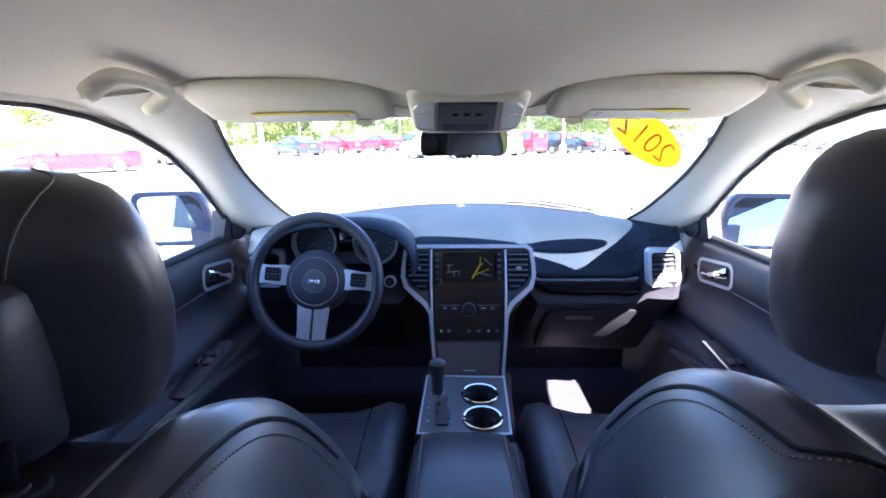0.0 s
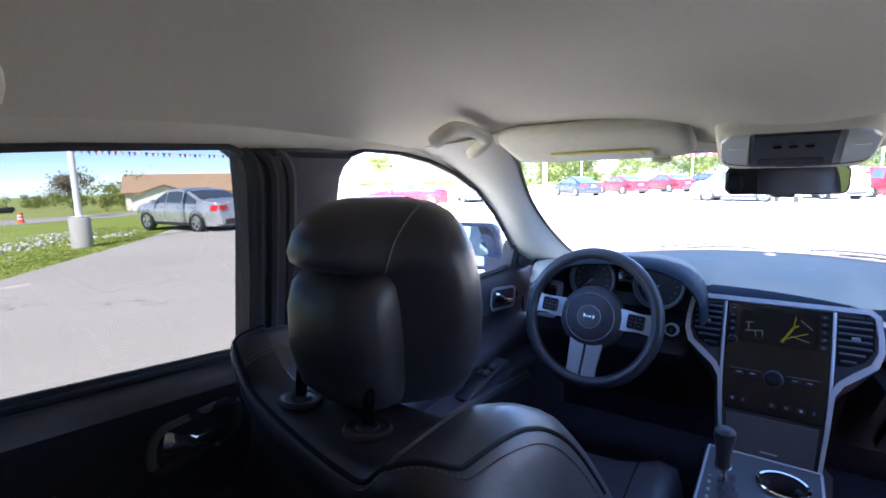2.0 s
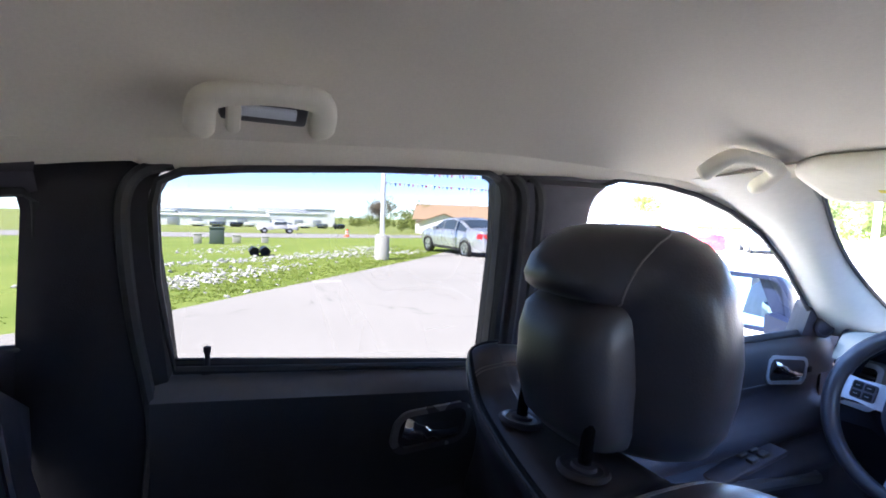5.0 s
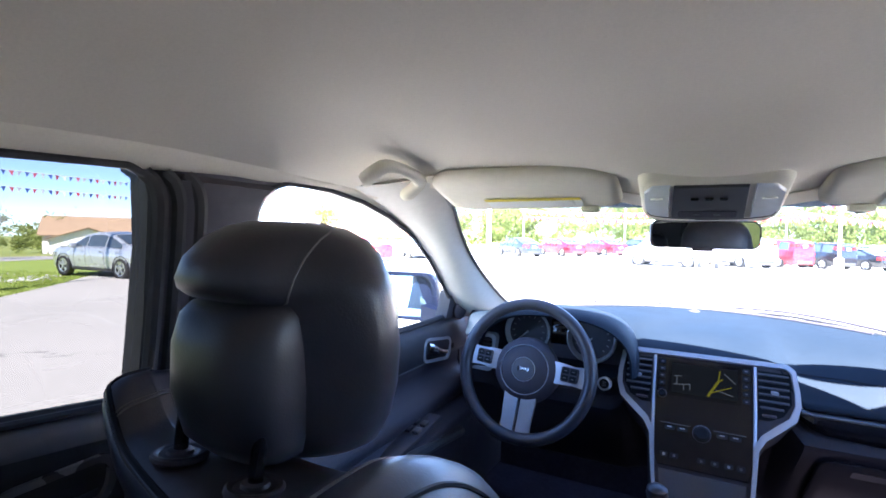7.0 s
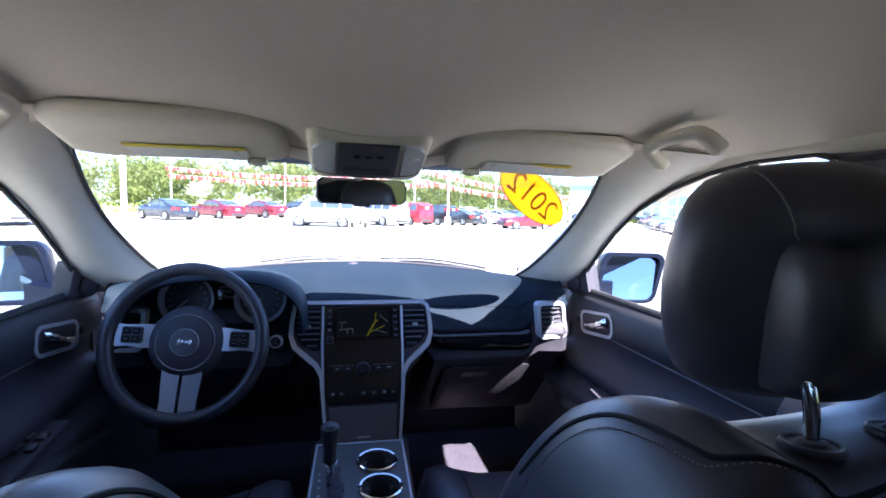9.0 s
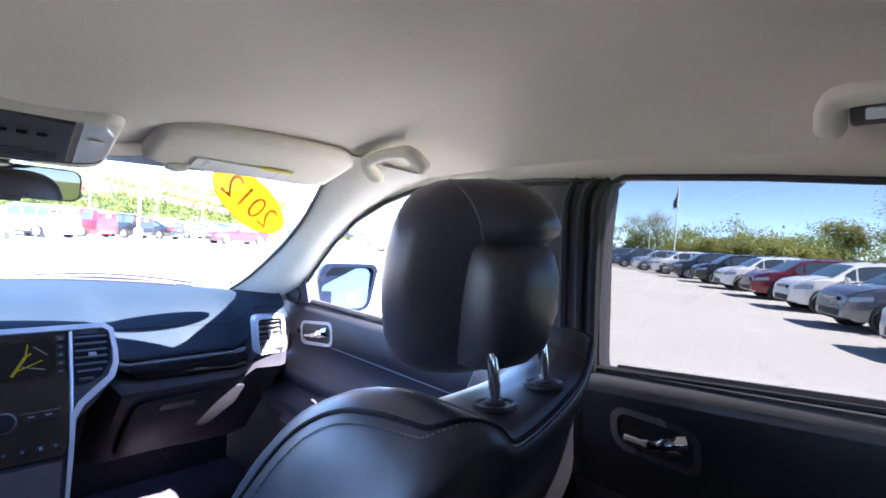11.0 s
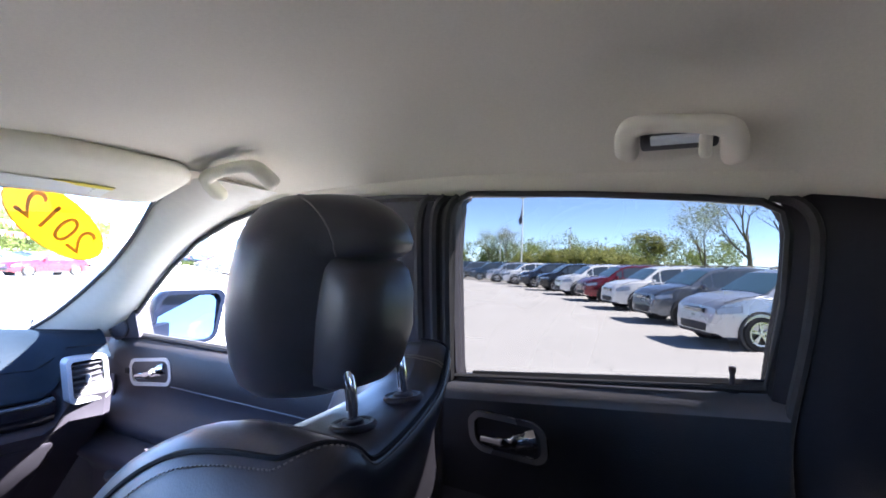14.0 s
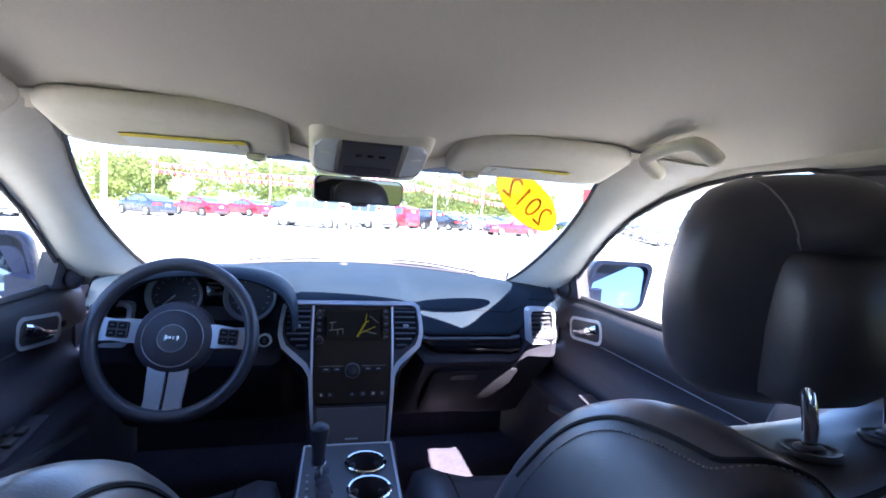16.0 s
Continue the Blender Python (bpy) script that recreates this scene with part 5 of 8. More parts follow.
def rear_seat():
    t = thing("rear_seat", "black leather rear bench seat", "car seat", (0, -0.4, 0.45))
    bm = nb()
    rings = []
    for x in [lerp(-0.735, 0.735, k / 28) for k in range(29)]:
        e = 1 - (abs(x) / 0.745) ** 12 * 0.5
        d = 0.018 * math.cos(x / 0.735 * math.pi * 2)
        rings.append([Vector((x, -0.18 - d * 0.3, 0.70)), Vector((x, -0.235 - d, 0.95)), Vector((x, -0.275 - d, 1.12)), Vector((x, -0.290, 1.248 * e + (1 - e) * 1.12)), Vector((x, -0.325, 1.283 * e + (1 - e) * 1.14)), Vector((x, -0.40, 1.275 * e + (1 - e) * 1.14)), Vector((x, -0.43, 1.20 * e + (1 - e) * 1.1)), Vector((x, -0.36, 0.6))])
    loft(bm, rings)
    back = part("backrest", bm, SEAT, t, angle=70)
    for x in (-0.63, -0.25, 0.25, 0.63):
        bm = nb()
        tube(bm, smooth_path([(x, -0.20, 0.75), (x, -0.245, 0.97), (x, -0.277, 1.13), (x, -0.300, 1.267), (x, -0.36, 1.281)], 4), 0.004, 6)
        part("seam", bm, BLACK, back)
    bm = nb()
    rings = []
    for y, z, h in ((-0.20, 0.66, 0.10), (-0.10, 0.76, 0.16), (0.10, 0.79, 0.18), (0.22, 0.77, 0.18), (0.26, 0.70, 0.12)):
        rings.append([Vector((a * 0.66, y, z + b)) for a, b in ((-1, -h), (-1, -0.02), (-0.95, 0.01), (-0.6, -0.012), (-0.3, 0.006), (0, 0.01), (0.3, 0.006), (0.6, -0.012), (0.95, 0.01), (1, -0.02), (1, -h))])
    loft(bm, rings)
    part("cushion", bm, SEAT, t, angle=70)
    for s in (-1, 1):
        bm = nb()
        prof = [(0.0, 0.10, 0.03), (0.01, 0.128, 0.048), (0.05, 0.136, 0.056), (0.12, 0.132, 0.054), (0.152, 0.120, 0.046), (0.168, 0.09, 0.032), (0.172, 0.05, 0.015)]
        loft(bm, [superring(s * 0.440, -0.320, 1.282 + 0.60 * dz, hx, hy, 36, 3.4) for dz, hx, hy in prof])
        part("headrest", bm, SEAT, t, angle=70)


seat(-1, -0.428, -0.055)
seat(1, 0.420, 0.0)
rear_seat()


# ---- overhead fittings ----
def visor(s):
    t = thing("sun_visor", "folded grey-beige sun visor with a warning label", "sun visor", (s * 0.35, 0.85, 1.53), group="sun visors")

    def at(u, v, d):
        # u outward along the visor, v from the rear edge to the windscreen edge
        x = lerp(0.150, 0.520, u)
        y = lerp(0.772 - 0.02 * (u - 0.5) + 0.030 * u ** 6, 0.955 - 0.03 * (u - 0.5) ** 2 * 4 + 0.012 * u, v)
        z = lerp(1.548, 1.500, v) - 0.006 * u * 0.6
        return Vector((s * x, y, z - d))
    o = rounded(0.5, 0.5, 0.16, 5)
    bm = nb()
    rings = []
    for d, k in ((-0.004, 0.90), (0.0, 0.97), (0.010, 1.0), (0.018, 0.97), (0.023, 0.88), (0.024, 0.6), (0.024, 0.2)):
        rings.append([at(0.5 + u * (1 - (1 - k) * 0.25), 0.5 + v * k, d - 0.012) for u, v in o])
    loft(bm, rings)
    body = part("visor_body", bm, VISOR, t, angle=60)
    lab_u = (0.22, 0.72) if s > 0 else (0.20, 0.74)

    def strip(u0, u1, v0, v1, d):
        b = nb()
        plate(b, [(u0, v0), (u1, v0), (u1, v1), (u0, v1)], at, d - 0.012, d - 0.0112)
        return b
    lab = part("warning_label", strip(lab_u[0], lab_u[1], 0.56, 0.80, 0.0268), LABELW, body, "white and yellow warning label with unreadable print")
    part("label_header", strip(lab_u[0] + 0.25 if s > 0 else lab_u[0], lab_u[1] if s > 0 else lab_u[1], 0.52, 0.59, 0.0275), LABELY, lab)
    bm = nb()
    for k in range(4):
        for j in range(3):
            w = 0.05 + 0.02 * ((k * 7 + j * 3) % 3)
            u = lab_u[0] + 0.04 + 0.115 * k
            plate(bm, [(u, 0.61 + 0.055 * j), (u + w, 0.61 + 0.055 * j), (u + w, 0.625 + 0.055 * j), (u, 0.625 + 0.055 * j)], at, 0.0155, 0.0162)
    part("print_bars", bm, DIMMARK, lab)
    bm = nb()
    for j in range(3):
        plate(bm, [(lab_u[0] + 0.22 + 0.02 * j, 0.62), (lab_u[0] + 0.235 + 0.02 * j, 0.62), (lab_u[0] + 0.235 + 0.02 * j, 0.70), (lab_u[0] + 0.22 + 0.02 * j, 0.70)], at, 0.0155, 0.0163)
    part("pictogram", bm, BLACK, lab)
    # retaining clip at the inner front corner
    bm = nb()
    box(bm, at(0.17, 0.90, 0.016), (0.036, 0.022, 0.012), bev=0.004)
    clip = part("clip", bm, VISOR, t)
    bm = nb()
    box(bm, at(0.17, 0.94, 0.018), (0.016, 0.010, 0.008), bev=0.002)
    part("clip_hook", bm, DARK, clip)


def overhead_console():
    t = thing("overhead_console", "beige overhead console with two reading lamps and a dark switch panel", "overhead console", (0, 0.85, 1.54))

    def at(u, v, d):
        return Vector((-0.006 + 0.87 * u, 0.846 + v, 1.512 - 0.36 * v - d))
    o = rounded(0.126, 0.088, 0.035, 5)
    bm = nb()
    rings = []
    for d, k, q in ((-0.03, 1.0, 1.0), (-0.01, 1.0, 1.0), (0.004, 0.99, 0.99), (0.012, 0.965, 0.96), (0.018, 0.92, 0.90), (0.019, 0.4, 0.4)):
        rings.append([at(u * k, v * q, d) for u, v in o])
    loft(bm, rings)
    part("housing", bm, VISOR, t, angle=60)
    bm = nb()
    plate(bm, [(-0.062, -0.064), (0.058, -0.064), (0.064, 0.060), (-0.068, 0.060)], at, 0.010, 0.0225, 0.02)
    pan = part("switch_panel", bm, GREYPANEL, t, "dark grey switch panel")
    for k in range(3):
        bm = nb()
        box(bm, at(-0.026 + 0.024 * k, -0.022, 0.0225), (0.012, 0.010, 0.005), bev=0.002)
        part("overhead_button", bm, BUTTON, pan)
    bm = nb()
    plate(bm, rounded(0.052, 0.013, 0.006, 3), lambda u, v, d: at(u - 0.003, v + 0.038, d), 0.020, 0.0235)
    slot = part("bin_latch", bm, BLACK, pan)
    for k in (-0.02, 0.015):
        bm = nb()
        box(bm, at(k, 0.038, 0.0238), (0.010, 0.006, 0.002), bev=0.001)
        part("latch_mark", bm, DIMMARK, slot)
    for s in (-1, 1):
        bm = nb()
        out = [(s * 0.067, -0.066), (s * 0.098, -0.064), (s * 0.114, -0.044), (s * 0.117, 0.020), (s * 0.108, 0.046), (s * 0.073, 0.060)][:: s]
        plate(bm, out, at, 0.010, 0.0215, 0.06)
        ln = part("reading_lamp", bm, LENS, t, "frosted clear lamp lens")
        bm = nb()
        lathe(bm, [(0, 0), (0.010, 0), (0.010, 0.002), (0, 0.003)], at(s * 0.092, -0.028, 0.0235), Matrix.Rotation(math.pi, 3, "X"), 14)
        part("lamp_switch", bm, LABELW, ln)
    bm = nb()
    pts = [at(-0.114, 0.040, 0.0165), at(-0.104, 0.056, 0.0172), at(-0.06, 0.066, 0.0180), at(0.0, 0.068, 0.0180), at(0.06, 0.066, 0.0180), at(0.104, 0.056, 0.0172), at(0.114, 0.040, 0.0165)]
    tube(bm, smooth_path(pts, 4), 0.0020, 6)
    part("bin_gap", bm, BLACK, t)
    bm = nb()
    box(bm, at(0, 0.077, 0.0155), (0.04, 0.010, 0.004), bev=0.001)
    part("microphone_grille", bm, DARK, t)


def inside_mirror():
    t = thing("inside_mirror", "dark frameless rear-view mirror hanging from the windscreen", "rear-view mirror", (0, 1.08, 1.44))
    tilt = Matrix.Rotation(radians(13.5), 3, "Z") @ Matrix.Rotation(radians(1.5), 3, "X")

    def at(u, v, d):
        return Vector((-0.004, 1.08, 1.442)) + tilt @ Vector((u, -d, v))
    o = [(u, v * (1 - 0.12 * (abs(u) / 0.117) ** 3)) for u, v in rounded(0.108, 0.032, 0.016, 5)]
    bm = nb()
    rings = [[at(u * 0.6, v * 0.6, -0.035) for u, v in o], [at(u * 0.95, v * 0.94, -0.022) for u, v in o], [at(u, v, -0.004) for u, v in o], [at(u * 0.99, v * 0.98, 0.002) for u, v in o]]
    loft(bm, rings)
    part("mirror_housing", bm, BLACK, t)
    bm = nb()
    plate(bm, [(u * 0.955, v * 0.90) for u, v in o], at, 0.0021, 0.0032)
    part("mirror_glass", bm, MIRROR_DIM, t, "dark reflecting mirror glass")
    bm = nb()
    tube(bm, [at(0, 0.01, -0.03), at(0, 0.03, -0.05), (0.0, 1.12, 1.50), (0.0, 1.10, 1.515)], [0.012, 0.011, 0.012, 0.018], 10)
    part("mirror_arm", bm, BLACK, t)
    bm = nb()
    box(bm, at(0.0, -0.031, -0.010), (0.040, 0.014, 0.010), bev=0.003)
    part("mirror_button_bar", bm, BLACK, t)


def grip(s, front):
    if front:
        lab = "folding grey-beige grab handle above the front door"
        ya, yb = Vector((0.562, 0.640, 1.528)), Vector((0.560, 0.785, 1.514))
        drop = Vector((-0.036, 0, 0.025))
    else:
        lab = "folding grey-beige grab handle with coat hook above the rear door"
        ya, yb = (Vector((0.566, -0.110, 1.523)), Vector((0.566, 0.008, 1.532))) if s < 0 else (Vector((0.566, -0.092, 1.526)), Vector((0.566, 0.024, 1.537)))
        drop = Vector((-0.034, 0, 0.021))
    t = thing("grab_handle", lab, "grab handle", (s * ya.x, (ya.y + yb.y) / 2, ya.z), group="grab handles")
    along = (yb - ya).normalized()
    path = []
    for f, h, r in ((-0.02, -0.55, 0.016), (0.0, -0.1, 0.020), (0.01, 0.45, 0.0195), (0.05, 0.82, 0.018), (0.14, 0.98, 0.0165), (0.32, 1.05, 0.0150), (0.5, 1.07, 0.0145), (0.68, 1.05, 0.0150), (0.86, 0.98, 0.0165), (0.95, 0.82, 0.018), (0.99, 0.45, 0.0195), (1.0, -0.1, 0.020), (1.02, -0.55, 0.016)):
        path.append(ya.lerp(yb, f) + drop * max(h, -0.28))
    pts = smooth_path(path, 4)
    rs = [0.016, 0.020, 0.0195, 0.018, 0.0165, 0.0150, 0.0145, 0.0150, 0.0165, 0.018, 0.0195, 0.020, 0.016]
    nrm = drop.cross(along).normalized()
    rings = []
    for i, p in enumerate(pts):
        q = pts[min(i + 1, len(pts) - 1)] - pts[max(i - 1, 0)]
        d = q.normalized()
        side = nrm.cross(d).normalized()
        r = table(i / (len(pts) - 1) * 12, list(range(13)), rs) * (0.78 if front else 0.72)
        ring = []
        for k in range(14):
            c, e = math.cos(2 * math.pi * k / 14), math.sin(2 * math.pi * k / 14)
            ring.append(p + side * r * math.copysign(abs(c) ** 0.75, c) + nrm * r * 0.85 * math.copysign(abs(e) ** 0.75, e))
        rings.append([Vector((s * v.x, v.y, v.z)) for v in ring])
    bm = nb()
    loft(bm, rings)
    part("grip", bm, VISOR, t, angle=80)
    c = ya.lerp(yb, 0.5)
    if not front:
        bm = nb()
        box(bm, (s * (c.x - 0.010), c.y, c.z + 0.012), (0.014, 0.084, 0.026), Matrix.Rotation(-s * 0.9, 3, "Y"), 0.005)
        part("recess", bm, GREYPANEL, t, "dark grey recess with lamp lens")
        bm = nb()
        box(bm, (s * (c.x - 0.0195), c.y, c.z + 0.0085), (0.006, 0.060, 0.012), Matrix.Rotation(-s * 0.9, 3, "Y"), 0.002)
        part("courtesy_lens", bm, LENS, t)
        bm = nb()
        e = ya + along * 0.030
        box(bm, (s * (e.x - 0.016), e.y, e.z + 0.004), (0.016, 0.014, 0.034), Matrix.Rotation(-s * 0.7, 3, "Y"), 0.006)
        part("coat_hook", bm, VISOR, t)


def sticker():
    """Oval year decal on the windscreen, read from behind."""
    t = thing("year_sticker", "yellow oval windscreen decal with orange year seen from behind", "sticker", (0.458, 1.168, 1.446))
    c = Vector((0.458, 1.168, 1.446))
    ex = Vector((0.1195, 0.056, -0.0735)) / 0.134
    ey = Vector((0.0035, -0.085, 0.044)) / 0.064
    gl = Vector((-0.27, -0.39, -0.73)).normalized()

    def at(u, v, d):
        return c + ex * u + ey * v + gl * d
    bm = nb()
    plate(bm, [(0.122 * math.cos(2 * math.pi * k / 40), 0.058 * math.sin(2 * math.pi * k / 40)) for k in range(40)], at, -0.0008, 0.0)
    o = part("decal", bm, STICKER, t)
    bm = nb()
    ringplate(bm, [(0.1225 * math.cos(2 * math.pi * k / 40), 0.0585 * math.sin(2 * math.pi * k / 40)) for k in range(40)], [(0.1195 * math.cos(2 * math.pi * k / 40), 0.0555 * math.sin(2 * math.pi * k / 40)) for k in range(40)], at, 0.0, 0.0005)
    part("decal_border", bm, STICKRED, o)
    bm = text_mesh("2012", 0.088)
    for v in bm.verts:
        u, w = v.co.x * 1.0, v.co.y
        v.co = at(-u, w, 0.0008 + v.co.z)
    part("decal_year", bm, STICKRED, o, "orange mirrored year 2012")


def door_mirror(s):
    t = thing("door_mirror", "dark blue door mirror with a bright reflecting glass", "door mirror", (s * 0.84, 1.55, 1.1), group="door mirrors")
    c = Vector((s * 0.985, 1.50, 1.187)) if s < 0 else Vector((s * 0.985, 1.475, 1.172))
    R = Matrix.Rotation(radians(7 if s < 0 else -8), 3, "Z")

    def at(u, v, d):
        return c + R @ Vector((u, -d, v))
    o = [(u + 0.02 * s * v / 0.1, v) for u, v in rounded(0.118, 0.094, 0.036, 6)]
    bm = nb()
    rings = [[at(u * 0.25, v * 0.25, -0.115) for u, v in o], [at(u * 0.75, v * 0.78, -0.098) for u, v in o], [at(u * 0.95, v * 0.96, -0.06) for u, v in o], [at(u, v, -0.01) for u, v in o], [at(u * 0.985, v * 0.985, 0.0) for u, v in o], [at(u * 0.86, v * 0.85, -0.001) for u, v in o], [at(u * 0.85, v * 0.84, -0.030) for u, v in o]]
    loft(bm, rings)
    part("mirror_shell", bm, SHELLBLUE, t)
    bm = nb()
    ins = [(u * 0.84, v * 0.83) for u, v in o]
    g = Matrix.Rotation(radians(10.5 if s < 0 else -5.0), 3, "Z") @ Matrix.Rotation(radians(-4.5 if s < 0 else -10.0), 3, "X")
    plate(bm, ins, lambda u, v, d: c + R @ (g @ Vector((u, -d, v))), -0.024, -0.021)
    part("mirror_glass", bm, MIRROR, t, "reflecting mirror glass")
    bm = nb()
    loft(bm, [[Vector((s * (0.80), 1.46 + 0.03 * a, 1.115 + 0.035 * b)) for a, b in ((-1, -1), (1, -1), (1, 1), (-1, 1))], [Vector((s * (0.92), 1.51 + 0.03 * a, 1.13 + 0.03 * b)) for a, b in ((-1, -1), (1, -1), (1, 1), (-1, 1))]])
    part("mirror_foot", bm, SHELLBLUE, t)


def wiper(x0, x1):
    t = thing("wiper", "black wiper arm resting at the foot of the windscreen", "wiper", (x0, cowl_y(x0) + 0.05, 1.15), group="wipers")
    bm = nb()
    pts = [Vector((lerp(x0, x1, k / 10), cowl_y(lerp(x0, x1, k / 10)) + 0.035, 1.180 + 0.010 * math.sin(math.pi * k / 10))) for k in range(11)]
    tube(bm, pts, 0.005, 6)
    part("wiper_arm", bm, BLACK, t)
    bm = nb()
    tube(bm, [p + Vector((0, -0.004, -0.012)) for p in pts[2:]], 0.005, 6)
    part("wiper_blade", bm, RUBBER, t)


for s in (-1, 1):
    visor(s)
    grip(s, True)
    grip(s, False)
    door_mirror(s)
overhead_console()
inside_mirror()
sticker()
wiper(-0.35, 0.05)
wiper(0.12, 0.50)


# ---- outside ----
def ground_z(x):
    """The land falls gently on the road's side, and a little towards the long parked row."""
    return -0.26 * min(1.0, max(0.0, x - 4.0) / 6.0) -0.016 * max(0.0, -x - 4.0) - 0.016 * max(0.0, min(-x, 240.0) - 22.0) - 0.018 * max(0.0, min(-x, 60.0) - 22.0)


def ground_material(name, cols, scale, rough, cracks=False):
    m = bpy.data.materials.new(name)
    m.use_nodes = True
    n, l = m.node_tree.nodes, m.node_tree.links
    p = n["Principled BSDF"]
    tc = n.new("ShaderNodeTexCoord")
    big, small = n.new("ShaderNodeTexNoise"), n.new("ShaderNodeTexNoise")
    big.inputs["Scale"].default_value, big.inputs["Detail"].default_value = scale, 6.0
    small.inputs["Scale"].default_value, small.inputs["Detail"].default_value = scale * 40, 4.0
    for t in (big, small):
        l.new(tc.outputs["Object"], t.inputs["Vector"])
    ramp = n.new("ShaderNodeValToRGB")
    ramp.color_ramp.elements[0].position, ramp.color_ramp.elements[1].position = 0.32, 0.68
    ramp.color_ramp.elements[0].color, ramp.color_ramp.elements[1].color = (*cols[0], 1), (*cols[1], 1)
    mixf = n.new("ShaderNodeMath")
    mixf.operation = "MULTIPLY_ADD"
    mixf.inputs[1].default_value, mixf.inputs[2].default_value = 0.55, 0.0
    l.new(big.outputs["Fac"], mixf.inputs[0])
    ad = n.new("ShaderNodeMath")
    ad.operation = "MULTIPLY_ADD"
    ad.inputs[1].default_value = 0.45
    l.new(small.outputs["Fac"], ad.inputs[0])
    l.new(mixf.outputs[0], ad.inputs[2])
    l.new(ad.outputs[0], ramp.inputs["Fac"])
    last = ramp.outputs["Color"]
    if cracks:
        v = n.new("ShaderNodeTexVoronoi")
        v.feature = "DISTANCE_TO_EDGE"
        v.inputs["Scale"].default_value = 0.21
        warp = n.new("ShaderNodeTexNoise")
        warp.inputs["Scale"].default_value, warp.inputs["Detail"].default_value = 0.9, 6.0
        l.new(tc.outputs["Object"], warp.inputs["Vector"])
        add = n.new("ShaderNodeVectorMath")
        add.operation = "MULTIPLY_ADD"
        add.inputs[1].default_value = (2.4, 2.4, 0)
        l.new(warp.outputs["Color"], add.inputs[0])
        l.new(tc.outputs["Object"], add.inputs[2])
        l.new(add.outputs[0], v.inputs["Vector"])
        lt = n.new("ShaderNodeMath")
        lt.operation = "LESS_THAN"
        lt.inputs[1].default_value = 0.0028
        l.new(v.outputs["Distance"], lt.inputs[0])
        patch = n.new("ShaderNodeMapRange")
        patch.inputs["From Min"].default_value, patch.inputs["From Max"].default_value = 0.38, 0.56
        patch.inputs["To Max"].default_value = 0.75
        l.new(big.outputs["Fac"], patch.inputs["Value"])
        mul = n.new("ShaderNodeMath")
        mul.operation = "MULTIPLY"
        l.new(lt.outputs[0], mul.inputs[0])
        l.new(patch.outputs["Result"], mul.inputs[1])
        mix = n.new("ShaderNodeMix")
        mix.data_type = "RGBA"
        mix.inputs["B"].default_value = (0.16, 0.155, 0.145, 1)
        l.new(mul.outputs[0], mix.inputs["Factor"])
        l.new(last, mix.inputs["A"])
        last = mix.outputs["Result"]
    l.new(last, p.inputs["Base Color"])
    p.inputs["Roughness"].default_value = rough
    p.inputs["Specular IOR Level"].default_value = 0.25
    b = n.new("ShaderNodeBump")
    b.inputs["Strength"].default_value, b.inputs["Distance"].default_value = 0.4, 0.01
    l.new(small.outputs["Fac"], b.inputs["Height"])
    l.new(b.outputs["Normal"], p.inputs["Normal"])
    return m


GRASS = ground_material("spring_grass", ((0.14, 0.22, 0.035), (0.30, 0.35, 0.085)), 0.35, 0.95)
LOT = ground_material("worn_pale_asphalt", ((0.340, 0.324, 0.300), (0.425, 0.404, 0.374)), 0.25, 0.9, True)
ROAD = ground_material("grey_road", ((0.30, 0.29, 0.28), (0.40, 0.39, 0.375)), 0.3, 0.9)
FIELD = ground_material("far_fields", ((0.19, 0.25, 0.06), (0.30, 0.32, 0.11)), 0.02, 0.95)
CONCRETE = shade("pole_base_concrete", (0.42, 0.41, 0.39), 0.9, vary=0.12, scale=4, bump=0.3, bump_scale=60)
WHITEPAINT = shade("white_painted_steel", (0.74, 0.75, 0.76), 0.45, vary=0.05, scale=2)
GALV = shade("galvanised_steel", (0.42, 0.44, 0.46), 0.45, metal=0.6, vary=0.08)
ROCK = shade("pale_limestone", (0.47, 0.46, 0.44), 0.9, vary=0.2, scale=3, bump=0.4, bump_scale=30)
BARK = shade("bark", (0.13, 0.105, 0.08), 0.95, vary=0.25, scale=5, bump=0.5, bump_scale=30)
TYRE = shade("tyre_rubber", (0.018, 0.018, 0.019), 0.85, vary=0.15)
RIM = shade("alloy_rim", (0.62, 0.63, 0.65), 0.28, metal=0.85, vary=0.05)
CARGLASS = shade("dark_car_glass", (0.050, 0.066, 0.078), 0.05, vary=0.05, coat=1.0, spec=1.0)
# sky reflection on the parked cars' windscreens is put into this blue base colour
GLASSFRONT = shade("painted_sky_windscreen", (0.085, 0.165, 0.20), 0.06, vary=0.08, coat=0.4, spec=0.7)
GRILLE = shade("grille_black", (0.015, 0.015, 0.016), 0.4)
TAIL = shade("red_tail_lamp", (0.55, 0.020, 0.015), 0.2, coat=0.5)
HEADLAMP = shade("clear_head_lamp", (0.42, 0.45, 0.49), 0.12, metal=0.3, coat=0.5)
CLADDING = shade("dark_grey_cladding", (0.030, 0.030, 0.032), 0.6)
PLATEBAR = shade("plate_grey", (0.50, 0.51, 0.52), 0.5)


